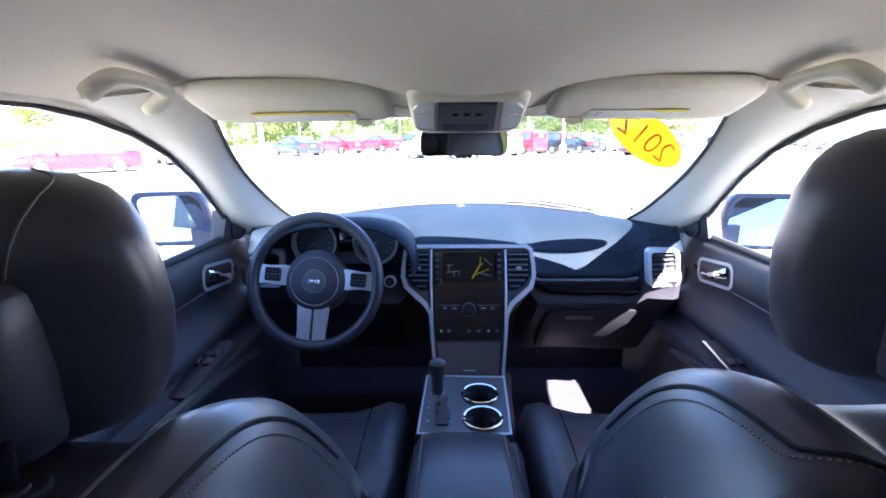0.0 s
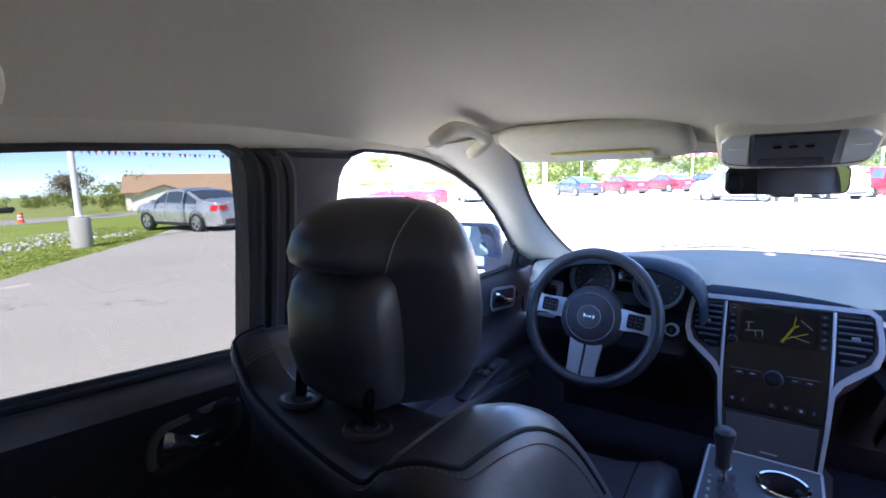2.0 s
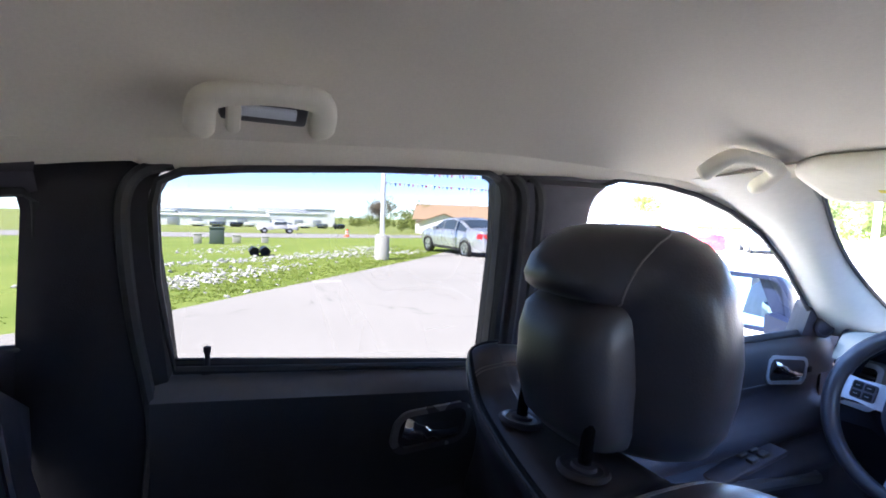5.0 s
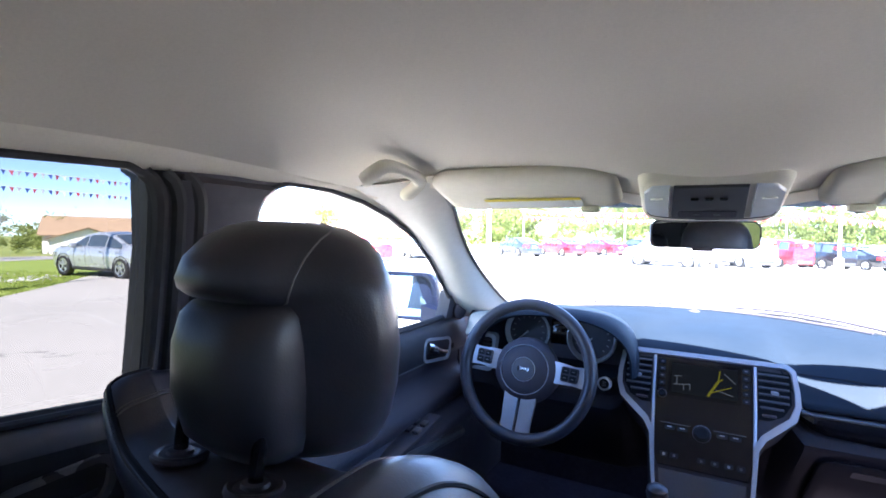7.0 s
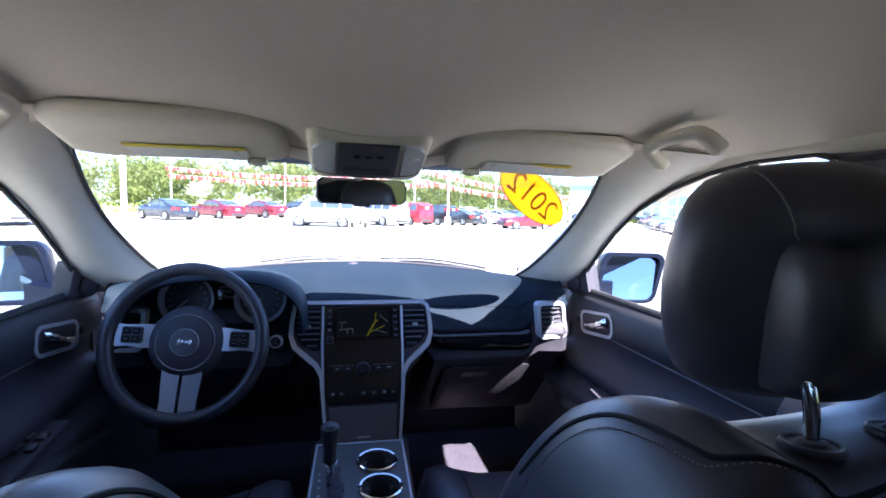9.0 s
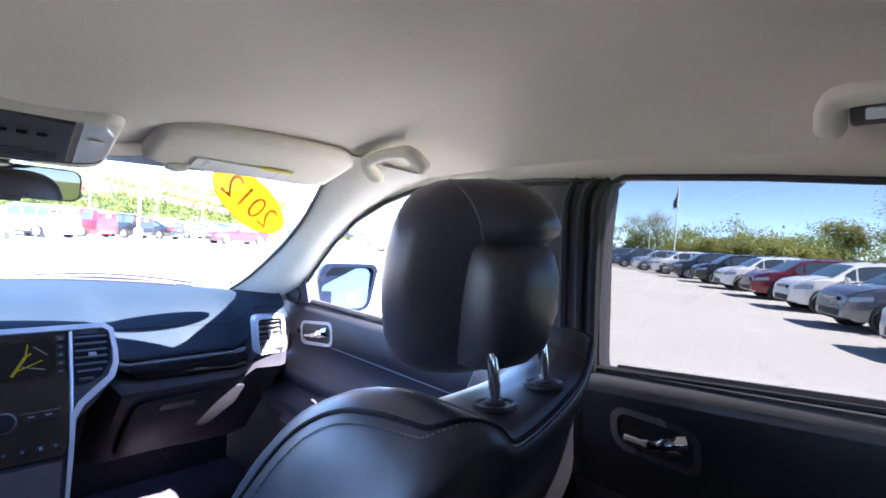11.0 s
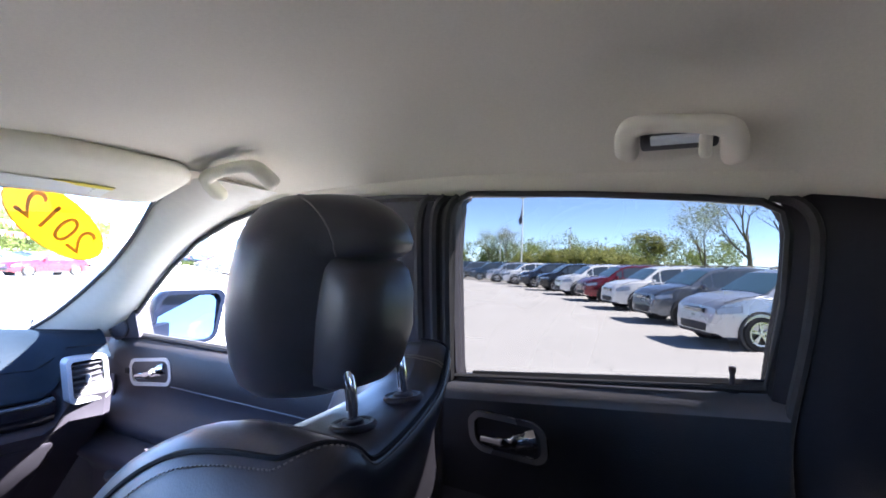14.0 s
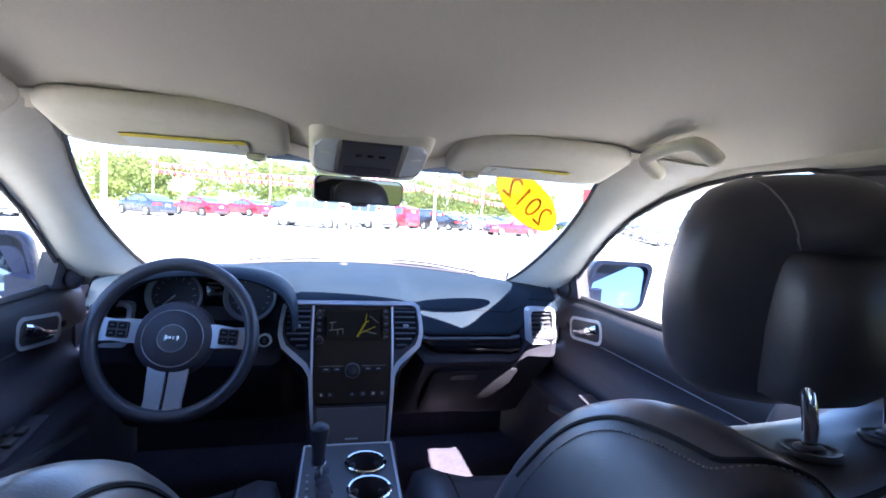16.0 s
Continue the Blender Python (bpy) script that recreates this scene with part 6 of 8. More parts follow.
def leaf_material(name, a, b):
    m = shade(name, a, 0.7, vary=0.25, scale=0.6, fine=6, spec=0.2)
    n, l = m.node_tree.nodes, m.node_tree.links
    p = n["Principled BSDF"]
    geo = n.new("ShaderNodeNewGeometry")
    mix = n.new("ShaderNodeMix")
    mix.data_type = "RGBA"
    mix.inputs["A"].default_value, mix.inputs["B"].default_value = (*a, 1), (*b, 1)
    l.new(geo.outputs["Random Per Island"], mix.inputs["Factor"])
    l.new(mix.outputs["Result"], n["Hue/Saturation/Value"].inputs["Color"])
    p.inputs["Subsurface Weight"].default_value = 0.0
    tr = n.new("ShaderNodeBsdfTranslucent")
    l.new(n["Hue/Saturation/Value"].outputs["Color"], tr.inputs["Color"])
    ms = n.new("ShaderNodeMixShader")
    ms.inputs["Fac"].default_value = 0.45
    l.new(p.outputs["BSDF"], ms.inputs[1])
    l.new(tr.outputs["BSDF"], ms.inputs[2])
    l.new(ms.outputs["Shader"], n["Material Output"].inputs["Surface"])
    return m


LEAF = leaf_material("young_leaf_green", (0.11, 0.14, 0.038), (0.19, 0.21, 0.075))
BLADE = leaf_material("grass_blade", (0.23, 0.31, 0.055), (0.33, 0.38, 0.10))
LEAF_DARK = leaf_material("mid_leaf_green", (0.20, 0.255, 0.075), (0.35, 0.385, 0.13))
LEAF_BUD = leaf_material("budding_leaf_yellow", (0.24, 0.245, 0.075), (0.35, 0.355, 0.13))
BLOSSOM = leaf_material("white_blossom", (0.62, 0.60, 0.56), (0.75, 0.73, 0.70))
LEAF_BROWN = leaf_material("bare_twig_brown", (0.24, 0.21, 0.16), (0.34, 0.30, 0.23))


def flat_area(name, outline, mat, lift, label, category):
    """A patch laid over the ground, following its slope."""
    bm = nb()
    vs = [bm.verts.new((x, y, 0)) for x, y in outline]
    bm.faces.new(vs)
    for edge in (10, 4, -4, -22, -60, -240):
        bmesh.ops.bisect_plane(bm, geom=bm.verts[:] + bm.edges[:] + bm.faces[:], plane_co=(edge, 0, 0), plane_no=(1, 0, 0))
    for v in bm.verts:
        v.co.z = ground_z(v.co.x) + lift
    return single(name, bm, mat, label, category, kind="structure")


def land():
    bm = nb()
    xs, ys = [-1500, -400, -240, -120, -60, -22, -4, 4, 10, 120, 400, 1500], [-1500, -300, 0, 300, 1500]
    g = [[bm.verts.new((x, y, ground_z(x))) for y in ys] for x in xs]
    for i in range(len(xs) - 1):
        for j in range(len(ys) - 1):
            bm.faces.new((g[i][j], g[i + 1][j], g[i + 1][j + 1], g[i][j + 1]))
    single("ground", bm, GRASS, "bright spring grass reaching to the horizon", "grass", kind="structure")
    flat_area("pavement_lot", [(-7.1, -0.9), (-14.8, 6.3), (-19.2, 9.9), (-23.5, 17), (-26, 24), (-21, 33), (-20, 56), (70, 62), (75, 30), (44, 12), (16.5, -3.2), (10.2, -3.0), (7.6, -4.6), (5, -9), (-3, -10), (-5.5, -4)], LOT, 0.02, "sun-bleached cracked asphalt of the car lot", "car lot")
    flat_area("road", [(-46, -60), (-47, 0), (-48, 9), (-55, 21), (-84, 55), (-150, 125), (-172, 112), (-110, 45), (-88, 17), (-82, -2), (-80, -60)], ROAD, 0.02, "pale grey two-lane road past the lot", "road")
    flat_area("ground_field", [(-75, -300), (-75, 300), (-1400, 1400), (-1400, -1400)], FIELD, 0.03, "dull far fields beyond the road", "field")
    flat_area("ground_field_rear", [(70, -300), (1400, -1400), (1400, 60), (90, 30)], FIELD, 0.03, "pale far field behind the lot", "field")


def blades():
    """Low tufts of grass along the lot's edge."""
    rnd = random.Random(5)
    verts, faces = [], []
    spots = []
    for k in range(3400):
        u = rnd.random()
        x, y = lerp(-7.1, -17.5, u) - rnd.random() ** 2 * 5.0 - 0.03, lerp(-0.9, 9.5, u) - rnd.random() * 1.6
        spots.append((x, y))
    for k in range(700):
        spots.append((rnd.uniform(8.5, 16), rnd.uniform(-7.5, -4.6)))
    for x, y in spots:
        z = ground_z(x)
        for j in range(5):
            a, h = rnd.uniform(0, 6.28), rnd.uniform(0.012, 0.034)
            dx, dy = math.cos(a) * 0.02, math.sin(a) * 0.02
            ox, oy = x + rnd.uniform(-0.08, 0.08), y + rnd.uniform(-0.08, 0.08)
            i = len(verts)
            verts += [(ox - dx, oy - dy, z), (ox + dx, oy + dy, z), (ox + rnd.uniform(-0.03, 0.03), oy + rnd.uniform(-0.03, 0.03), z + h)]
            faces.append((i, i + 1, i + 2))
    me = bpy.data.meshes.new("grass_tufts")
    me.from_pydata(verts, [], faces)
    me.materials.append(BLADE)
    tagged(new("grass_tufts", me), "short spring grass tufts beside the lot", "grass", kind="stuff")


def stones():
    rnd = random.Random(3)
    # rough lump shared by all the stones
    base = nb()
    bmesh.ops.create_icosphere(base, subdivisions=1, radius=1.0)
    for v in base.verts:
        v.co = Vector((v.co.x, v.co.y * 0.8, v.co.z * 0.6)) * rnd.uniform(0.75, 1.15)
    bv = [v.co.copy() for v in base.verts]
    bf = [[v.index for v in f.verts] for f in base.faces]
    base.verts.index_update()
    base.free()
    runs = [((-9.2, -1.8), (-11.6, 0.4), 0.38, 330), ((-11.6, 0.4), (-13.6, 2.2), 0.22, 70), ((-13.4, -2.2), (-15.2, 1.2), 0.26, 120), ((-15.2, 1.2), (-17.2, 4.6), 0.40, 190), ((-17.2, 4.6), (-20.5, 6.4), 0.5, 110), ((-17.5, -0.6), (-21.0, 1.6), 0.5, 110), ((-17.0, 6.2), (-18.4, 7.8), 0.3, 50)]
    verts, faces = [], []
    for a, b, w, cnt in runs:
        for k in range(int(cnt * 1.9)):
            u = rnd.random()
            wide = w * (1.2 if rnd.random() < 0.7 else 2.4)
            x, y = lerp(a[0], b[0], u) + rnd.gauss(0, wide), lerp(a[1], b[1], u) + rnd.gauss(0, wide * 0.7)
            if x - y * -1.0 > -7.0 - 0.6:
                continue
            s = rnd.uniform(0.012, 0.036) + 0.06 * rnd.random() ** 4
            m = Matrix.Translation((x, y, ground_z(x) + s * 0.25)) @ Euler((rnd.uniform(-0.5, 0.5), rnd.uniform(-0.5, 0.5), rnd.uniform(0, 6.3))).to_matrix().to_4x4()
            i = len(verts)
            verts += [m @ (v * s) for v in bv]
            faces += [[q + i for q in f] for f in bf]
    me = bpy.data.meshes.new("drain_stones")
    me.from_pydata([tuple(v) for v in verts], [], faces)
    me.materials.append(ROCK)
    tagged(new("drain_stones", me), "pale broken limestone lining a drainage ditch in the grass", "stones", kind="stuff")
    # twin culvert pipes
    for k, (x, y) in enumerate(((-16.5, 1.10), (-16.6, 1.44))):
        t = thing("culvert_pipe", "black plastic culvert pipe end among pale stones", "culvert pipe", (x, y, ground_z(x)), group="culvert pipes")
        bm = nb()
        lathe(bm, [(0.13, -0.4), (0.155, -0.4), (0.155, 0.2), (0.135, 0.2), (0.13, 0.15)], (x, y, ground_z(x) + 0.14), Matrix.Rotation(math.pi / 2, 3, "Y"), 20)
        part("pipe_wall", bm, GRILLE, t)
        # black disc set inside the pipe in place of the shade in its bore
        bm = nb()
        lathe(bm, [(0.0, 0.0), (0.132, 0.0), (0.132, 0.02), (0.0, 0.02)], (x, y, ground_z(x) + 0.14), Matrix.Rotation(math.pi / 2, 3, "Y"), 20)
        part("bore_shade_disc", bm, RUBBER, t)


# ---- vehicles ----
class Shape:
    """Outline numbers of one kind of vehicle; heights at stations along it, nose at +y."""
    def __init__(self, length, width, stations, tops, belt, wheel_r, axles, glass_side, screens, sill=0.22, roof_in=0.76):
        self.L, self.W, self.st, self.tops, self.belt, self.r, self.axles, self.glass_side, self.screens, self.sill, self.roof_in = length, width, stations, tops, belt, wheel_r, axles, glass_side, screens, sill, roof_in

    def top(self, y):
        return table(y, self.st, self.tops)

    def half(self, y, z):
        e = abs(y) / (self.L / 2)
        plan = (1 - max(0.0, e - 0.60) ** 2.6 / 0.40 ** 2.6 * 0.22)
        if e > 0.985:
            plan *= 0.95
        lo = table(z, [0.15, self.sill, 0.50, 0.72, self.belt], [0.86, 0.93, 0.985, 1.0, 0.955])
        if z > self.belt:
            f = min(1.0, (z - self.belt) / max(0.2, max(self.tops) - self.belt))
            lo = lerp(0.955, self.roof_in, f ** 1.1) - 0.02 * (f > 0)
        return self.W / 2 * plan * lo


SEDAN = Shape(4.70, 1.82, [-2.35, -2.30, -2.2, -1.75, -1.50, -0.75, -0.30, 0.15, 0.45, 1.15, 1.65, 2.10, 2.28, 2.35], [0.62, 0.92, 1.00, 1.05, 1.10, 1.38, 1.44, 1.42, 1.37, 0.98, 0.92, 0.82, 0.72, 0.48], 0.93, 0.325, (-1.38, 1.42), [(-1.36, -0.62), (-0.56, 0.28), (0.34, 0.92)], ((-1.55, -0.82), (0.50, 1.10)))
SUV = Shape(4.52, 1.84, [-2.26, -2.22, -2.12, -1.95, -1.55, -0.60, 0.10, 0.40, 0.62, 1.22, 1.70, 2.05, 2.20, 2.26], [0.70, 1.15, 1.36, 1.58, 1.66, 1.70, 1.67, 1.63, 1.57, 1.14, 1.07, 0.96, 0.84, 0.55], 1.06, 0.355, (-1.32, 1.37), [(-1.86, -1.16), (-1.06, -0.30), (-0.22, 0.56), (0.62, 0.90)], ((-2.10, -1.90), (0.64, 1.20)), 0.26, 0.74)
BOXY = Shape(4.25, 1.76, [-2.12, -2.08, -2.00, -1.85, -1.50, -0.4, 0.30, 0.60, 0.80, 1.28, 1.75, 1.98, 2.08, 2.12], [0.70, 1.20, 1.52, 1.60, 1.63, 1.64, 1.63, 1.60, 1.54, 1.08, 1.00, 0.90, 0.74, 0.5], 1.0, 0.325, (-1.23, 1.24), [(-1.80, -1.12), (-1.02, -0.24), (-0.16, 0.66)], ((-2.02, -1.94), (0.78, 1.26)), 0.22, 0.80)
CRUISER = Shape(4.60, 1.80, [-2.30, -2.24, -2.1, -1.8, -1.5, -0.75, -0.4, 0.0, 0.25, 0.85, 1.5, 2.0, 2.2, 2.3], [0.62, 0.90, 0.98, 1.02, 1.04, 1.34, 1.40, 1.38, 1.32, 0.98, 0.95, 0.88, 0.74, 0.5], 0.95, 0.33, (-1.36, 1.40), [(-1.2, -0.5), (-0.44, 0.30)], ((-1.45, -0.85), (0.28, 0.82)))


def car(shape, paint, label, rack=False, clad=False):
    """One parked vehicle at the origin, nose at +y, with its parts."""
    S = shape
    t = thing("parked_car", label, "car", group="parked cars")
    ys = sorted(set([round(y, 3) for y in np.linspace(-S.L / 2, S.L / 2, 44)] + S.st))
    bm = nb()
    rings = []
    for y in ys:
        zt = S.top(y)
        zb = S.sill + (0.06 if abs(y) > S.L / 2 - 0.12 else 0.0)
        right = [(0.0, zb)]
        cabin = zt > S.belt + 0.04
        lv = [zb, zb + 0.10, 0.50, 0.62, 0.72, 0.80, S.belt - 0.05, S.belt]
        for z in lv:
            z = min(z, zt - 0.045)
            right.append((S.half(y, z), z))
        for f in (0.25, 0.5, 0.75, 0.92):
            z = lerp(min(S.belt, zt - 0.045), zt - 0.035, f)
            right.append((S.half(y, z) if cabin else S.half(y, z) * lerp(1, 0.97, f), z))
        w = right[-1][0]
        right += [(w - 0.025, zt - 0.012), (w * 0.85, zt), (w * 0.5, zt + 0.018), (0.0, zt + 0.024)]
        rings.append([Vector((a, y, b)) for a, b in right] + [Vector((-a, y, b)) for a, b in right[-2:0:-1]])
    loft(bm, rings)
    bmesh.ops.remove_doubles(bm, verts=bm.verts, dist=1e-4)
    body = part("body", bm, paint, t, angle=32)

    def side_patch(s, y0, y1, z0f, z1f, mat, nm, parent, lift=0.010):
        b = nb()

        def f(u, v):
            y = lerp(y0, y1, u)
            zt = S.top(y) - 0.085
            z = lerp(z0f, max(z0f + 0.01, min(z1f, zt)), v)
            return (s * (S.half(y, z) + lift), y, z)
        sheet(b, f, 8, 5)
        return part(nm, b, mat, parent, angle=60)
    for s in (-1, 1):
        for y0, y1 in S.glass_side:
            side_patch(s, y0, y1, S.belt + 0.03, 9.0, CARGLASS, "side_window", t)
        side_patch(s, -S.L / 2 + 0.75, S.L / 2 - 0.75, S.sill - 0.02, S.sill + 0.09, CLADDING, "sill_cladding", t, 0.006)

    def top_patch(y0, y1, nm):
        b = nb()

        def f(u, v):
            y = lerp(y0, y1, v)
            z = S.top(y)
            w = S.half(y, z - 0.035) * 0.92
            x = lerp(-w, w, u)
            return (x, y, z + 0.030 - 0.022 * (abs(x) / w) ** 2 if w else z)
        sheet(b, f, 8, 6)
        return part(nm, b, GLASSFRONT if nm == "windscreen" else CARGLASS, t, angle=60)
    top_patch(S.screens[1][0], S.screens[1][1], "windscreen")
    top_patch(S.screens[0][0], S.screens[0][1], "rear_window")
    # wheels
    for ax in S.axles:
        for s in (-1, 1):
            x = s * (S.W / 2 - 0.115)
            R = Matrix.Rotation(s * math.pi / 2, 3, "Y")
            b = nb()
            q = 0.03 if clad else 0.0
            lathe(b, [(S.r + 0.045 + q, -0.02), (S.r + 0.050 + q, 0.118), (S.r + 0.032, 0.126), (S.r + 0.026, -0.02)], (x, ax, S.r + 0.02), R, 28)
            part("wheel_arch", b, CLADDING if clad else GRILLE, t)
            b = nb()
            lathe(b, [(S.r * 0.66, -0.10), (S.r * 0.95, -0.10), (S.r, -0.07), (S.r, 0.07), (S.r * 0.95, 0.105), (S.r * 0.70, 0.11), (S.r * 0.66, 0.08)], (x + s * 0.012, ax, S.r), R, 28)
            ty = part("tyre", b, TYRE, t)
            b = nb()
            lathe(b, [(0.0, 0.055), (S.r * 0.67, 0.055), (S.r * 0.70, 0.110), (S.r * 0.66, 0.112), (S.r * 0.62, 0.07), (0.0, 0.065)], (x + s * 0.012, ax, S.r), R, 24)
            part("rim_dish", b, GRILLE, ty)
            b = nb()
            lathe(b, [(S.r * 0.60, 0.10), (S.r * 0.69, 0.10), (S.r * 0.69, 0.117), (S.r * 0.60, 0.114)], (x + s * 0.012, ax, S.r), R, 24)
            lathe(b, [(0, 0.09), (S.r * 0.17, 0.09), (S.r * 0.15, 0.113), (0, 0.115)], (x + s * 0.012, ax, S.r), R, 14)
            for k in range(5):
                a = 2 * math.pi * k / 5 + 0.3
                for da in (-0.13, 0.13):
                    c = Vector((x + s * 0.112, ax + math.cos(a + da) * S.r * 0.38, S.r + math.sin(a + da) * S.r * 0.38))
                    box(b, c, (0.016, S.r * 0.56, S.r * 0.10), Matrix.Rotation(a + da, 3, "X"))
            part("alloy_wheel", b, RIM, ty)
    # panel gaps, door handles and the strip under the side windows
    ends = [S.glass_side[0][0]] + [(a[1] + b[0]) / 2 for a, b in zip(S.glass_side, S.glass_side[1:])] + [S.glass_side[-1][1] + 0.06]
    cuts = sorted(ends[-4:-1] if len(ends) > 4 else ends[:-1]) + [S.axles[1] - S.r - 0.20]
    for s in (-1, 1):
        for y in cuts:
            b = nb()
            tube(b, [Vector((s * (S.half(y, z) + 0.001), y, z)) for z in np.linspace(S.sill + 0.08, S.belt, 7)], 0.0045, 5)
            part("door_gap", b, GRILLE, t)
        for y in cuts[:-1]:
            b = nb()
            z = S.belt - 0.10
            tube(b, [Vector((s * (S.half(y + 0.10, z) + 0.004), y + 0.06, z)), Vector((s * (S.half(y + 0.15, z) + 0.030), y + 0.12, z + 0.004)), Vector((s * (S.half(y + 0.2, z) + 0.030), y + 0.20, z + 0.004)), Vector((s * (S.half(y + 0.25, z) + 0.004), y + 0.26, z))], 0.014, 6)
            part("door_handle", b, paint, t)
        b = nb()
        tube(b, [Vector((s * (S.half(y, S.belt + 0.015) + 0.006), y, S.belt + 0.015)) for y in np.linspace(S.glass_side[0][0] - 0.03, S.glass_side[-1][1] + 0.04, 14)], 0.013, 5)
        part("belt_strip", b, GRILLE, t)
        b = nb()
        yb = S.screens[1][1] + 0.06
        tube(b, [Vector((s * S.half(y, S.top(y) - 0.05) * 0.955, y, S.top(y) - 0.001)) for y in np.linspace(yb, S.L / 2 - 0.20, 9)], 0.006, 5)
        part("bonnet_gap", b, GRILLE, t)
    # lamps, grille, plate
    yf, yr = S.L / 2, -S.L / 2
    zf, zr = S.top(yf - 0.16) - 0.10, S.top(yr + 0.12) - 0.16
    for s in (-1, 1):
        b = nb()

        def f(u, v, s=s):
            y = lerp(yf - 0.07, yf - 0.50, u)
            z = lerp(zf - 0.10, zf + 0.015, v) + 0.06 * u
            z = min(z, S.top(y) - 0.04)
            return (s * (S.half(y, z) + 0.012), y, z)
        sheet(b, f, 6, 3)
        lamp = part("headlamp", b, HEADLAMP, t)
        b = nb()

        def rim(u, v, s=s):
            y = lerp(yf - 0.055, yf - 0.52, u)
            z = min(lerp(zf - 0.108, zf + 0.022, v) + 0.06 * u, S.top(y) - 0.035)
            return (s * (S.half(y, z) + 0.006), y, z)
        sheet(b, rim, 6, 3)
        part("lamp_surround", b, GRILLE, lamp)
        b = nb()

        def g(u, v, s=s):
            y = lerp(yr + 0.03, yr + 0.30, u)
            z = lerp(zr - 0.10, zr + 0.08, v)
            return (s * (S.half(y, z) + 0.012), y, z)
        sheet(b, g, 5, 3)
        w = S.half(yr, zr)
        loft(b, [[Vector((s * w * 0.62, yr - 0.012, zr - 0.08)), Vector((s * w * 1.0, yr - 0.012, zr - 0.08)), Vector((s * w * 1.0, yr - 0.012, zr + 0.07)), Vector((s * w * 0.68, yr - 0.012, zr + 0.07))], [Vector((s * w * 0.62, yr + 0.05, zr - 0.08)), Vector((s * w * 1.0, yr + 0.05, zr - 0.08)), Vector((s * w * 1.0, yr + 0.05, zr + 0.07)), Vector((s * w * 0.68, yr + 0.05, zr + 0.07))]])
        part("tail_lamp", b, TAIL, t)
        b = nb()
        ym = S.screens[1][1] - 0.28
        box(b, (s * (S.half(ym, S.belt) + 0.10), ym, S.belt + 0.06), (0.20, 0.11, 0.15), bev=0.035)
        part("wing_mirror", b, paint, t)
    b = nb()
    wf = S.half(yf, zf - 0.1)
    box(b, (0, yf - 0.01, zf - 0.06), (wf * 1.15, 0.05, 0.10), bev=0.015)
    part("upper_grille", b, GRILLE, t)
    for k in range(2):
        b = nb()
        box(b, (0, yf + 0.014, zf - 0.085 + 0.045 * k), (wf * 1.1, 0.02, 0.014), bev=0.004)
        part("grille_bar", b, CHROME, t)
    b = nb()
    box(b, (0, yf - 0.015, 0.42), (wf * 1.45, 0.06, 0.17), bev=0.02)
    part("lower_grille", b, CLADDING, t)
    if clad:
        b = nb()
        box(b, (0, yf - 0.05, 0.30), (wf * 1.75, 0.10, 0.10), bev=0.03)
        part("front_valance", b, CLADDING, t)
        for s in (-1, 1):
            b = nb()
            box(b, (s * wf * 0.80, yf - 0.045, 0.44), (wf * 0.26, 0.07, 0.12), Matrix.Rotation(-s * 0.30, 3, "Z"), 0.02)
            part("fog_lamp_pocket", b, GRILLE, t)
    b = nb()
    box(b, (0, yr + 0.015, 0.36), (wf * 1.6, 0.07, 0.18), bev=0.02)
    part("rear_bumper_trim", b, CLADDING, t)
    b = nb()
    box(b, (0, yr - 0.012, zr - 0.06), (0.31, 0.012, 0.15), bev=0.003)
    pl = part("plate", b, PLATEBAR, t)
    b = nb()
    box(b, (0, yr - 0.019, zr - 0.06), (0.22, 0.004, 0.05))
    part("plate_bar", b, GRILLE, pl)
    if rack:
        for s in (-1, 1):
            b = nb()
            tube(b, [(s * S.W * 0.33, y, S.top(y) + (0.05 if 0 < k < 5 else 0.0)) for k, y in enumerate((-1.75, -1.6, -1.0, -0.4, 0.0, 0.15))], 0.02, 6)
            part("roof_rail", b, GRILLE, t)
    return t


def paint(name, col, metal=0.35):
    return shade(name, col, 0.28, metal=metal, vary=0.04, scale=1.5, coat=0.9)


P_SILVER = paint("silver_paint", (0.52, 0.54, 0.57), 0.55)
P_WHITE = paint("white_paint", (0.80, 0.80, 0.79), 0.0)
P_MAROON = paint("maroon_paint", (0.17, 0.012, 0.025), 0.4)
P_RED = paint("red_paint", (0.55, 0.012, 0.022), 0.2)
P_NAVY = paint("navy_paint", (0.026, 0.031, 0.046), 0.4)
P_BLACK = paint("black_paint", (0.014, 0.015, 0.018), 0.3)
P_GREY = paint("steel_grey_paint", (0.16, 0.18, 0.21), 0.55)
P_SLATE = paint("slate_blue_paint", (0.055, 0.085, 0.12), 0.5)


def place(ob, x, y, az, first=False):
    """Stands a vehicle on the ground; az: where its nose points, degrees clockwise from straight ahead."""
    ob.matrix_basis = Matrix.Translation((x, y, ground_z(x) + 0.02)) @ Euler((0, 0, -radians(az))).to_matrix().to_4x4()
    return ob


def sky_copy(ob, x, y, az, label=""):
    c = copy_thing(ob, Matrix.Translation((x, y, ground_z(x) + 0.02)) @ Euler((0, 0, -radians(az))).to_matrix().to_4x4())
    return tagged(c, label)


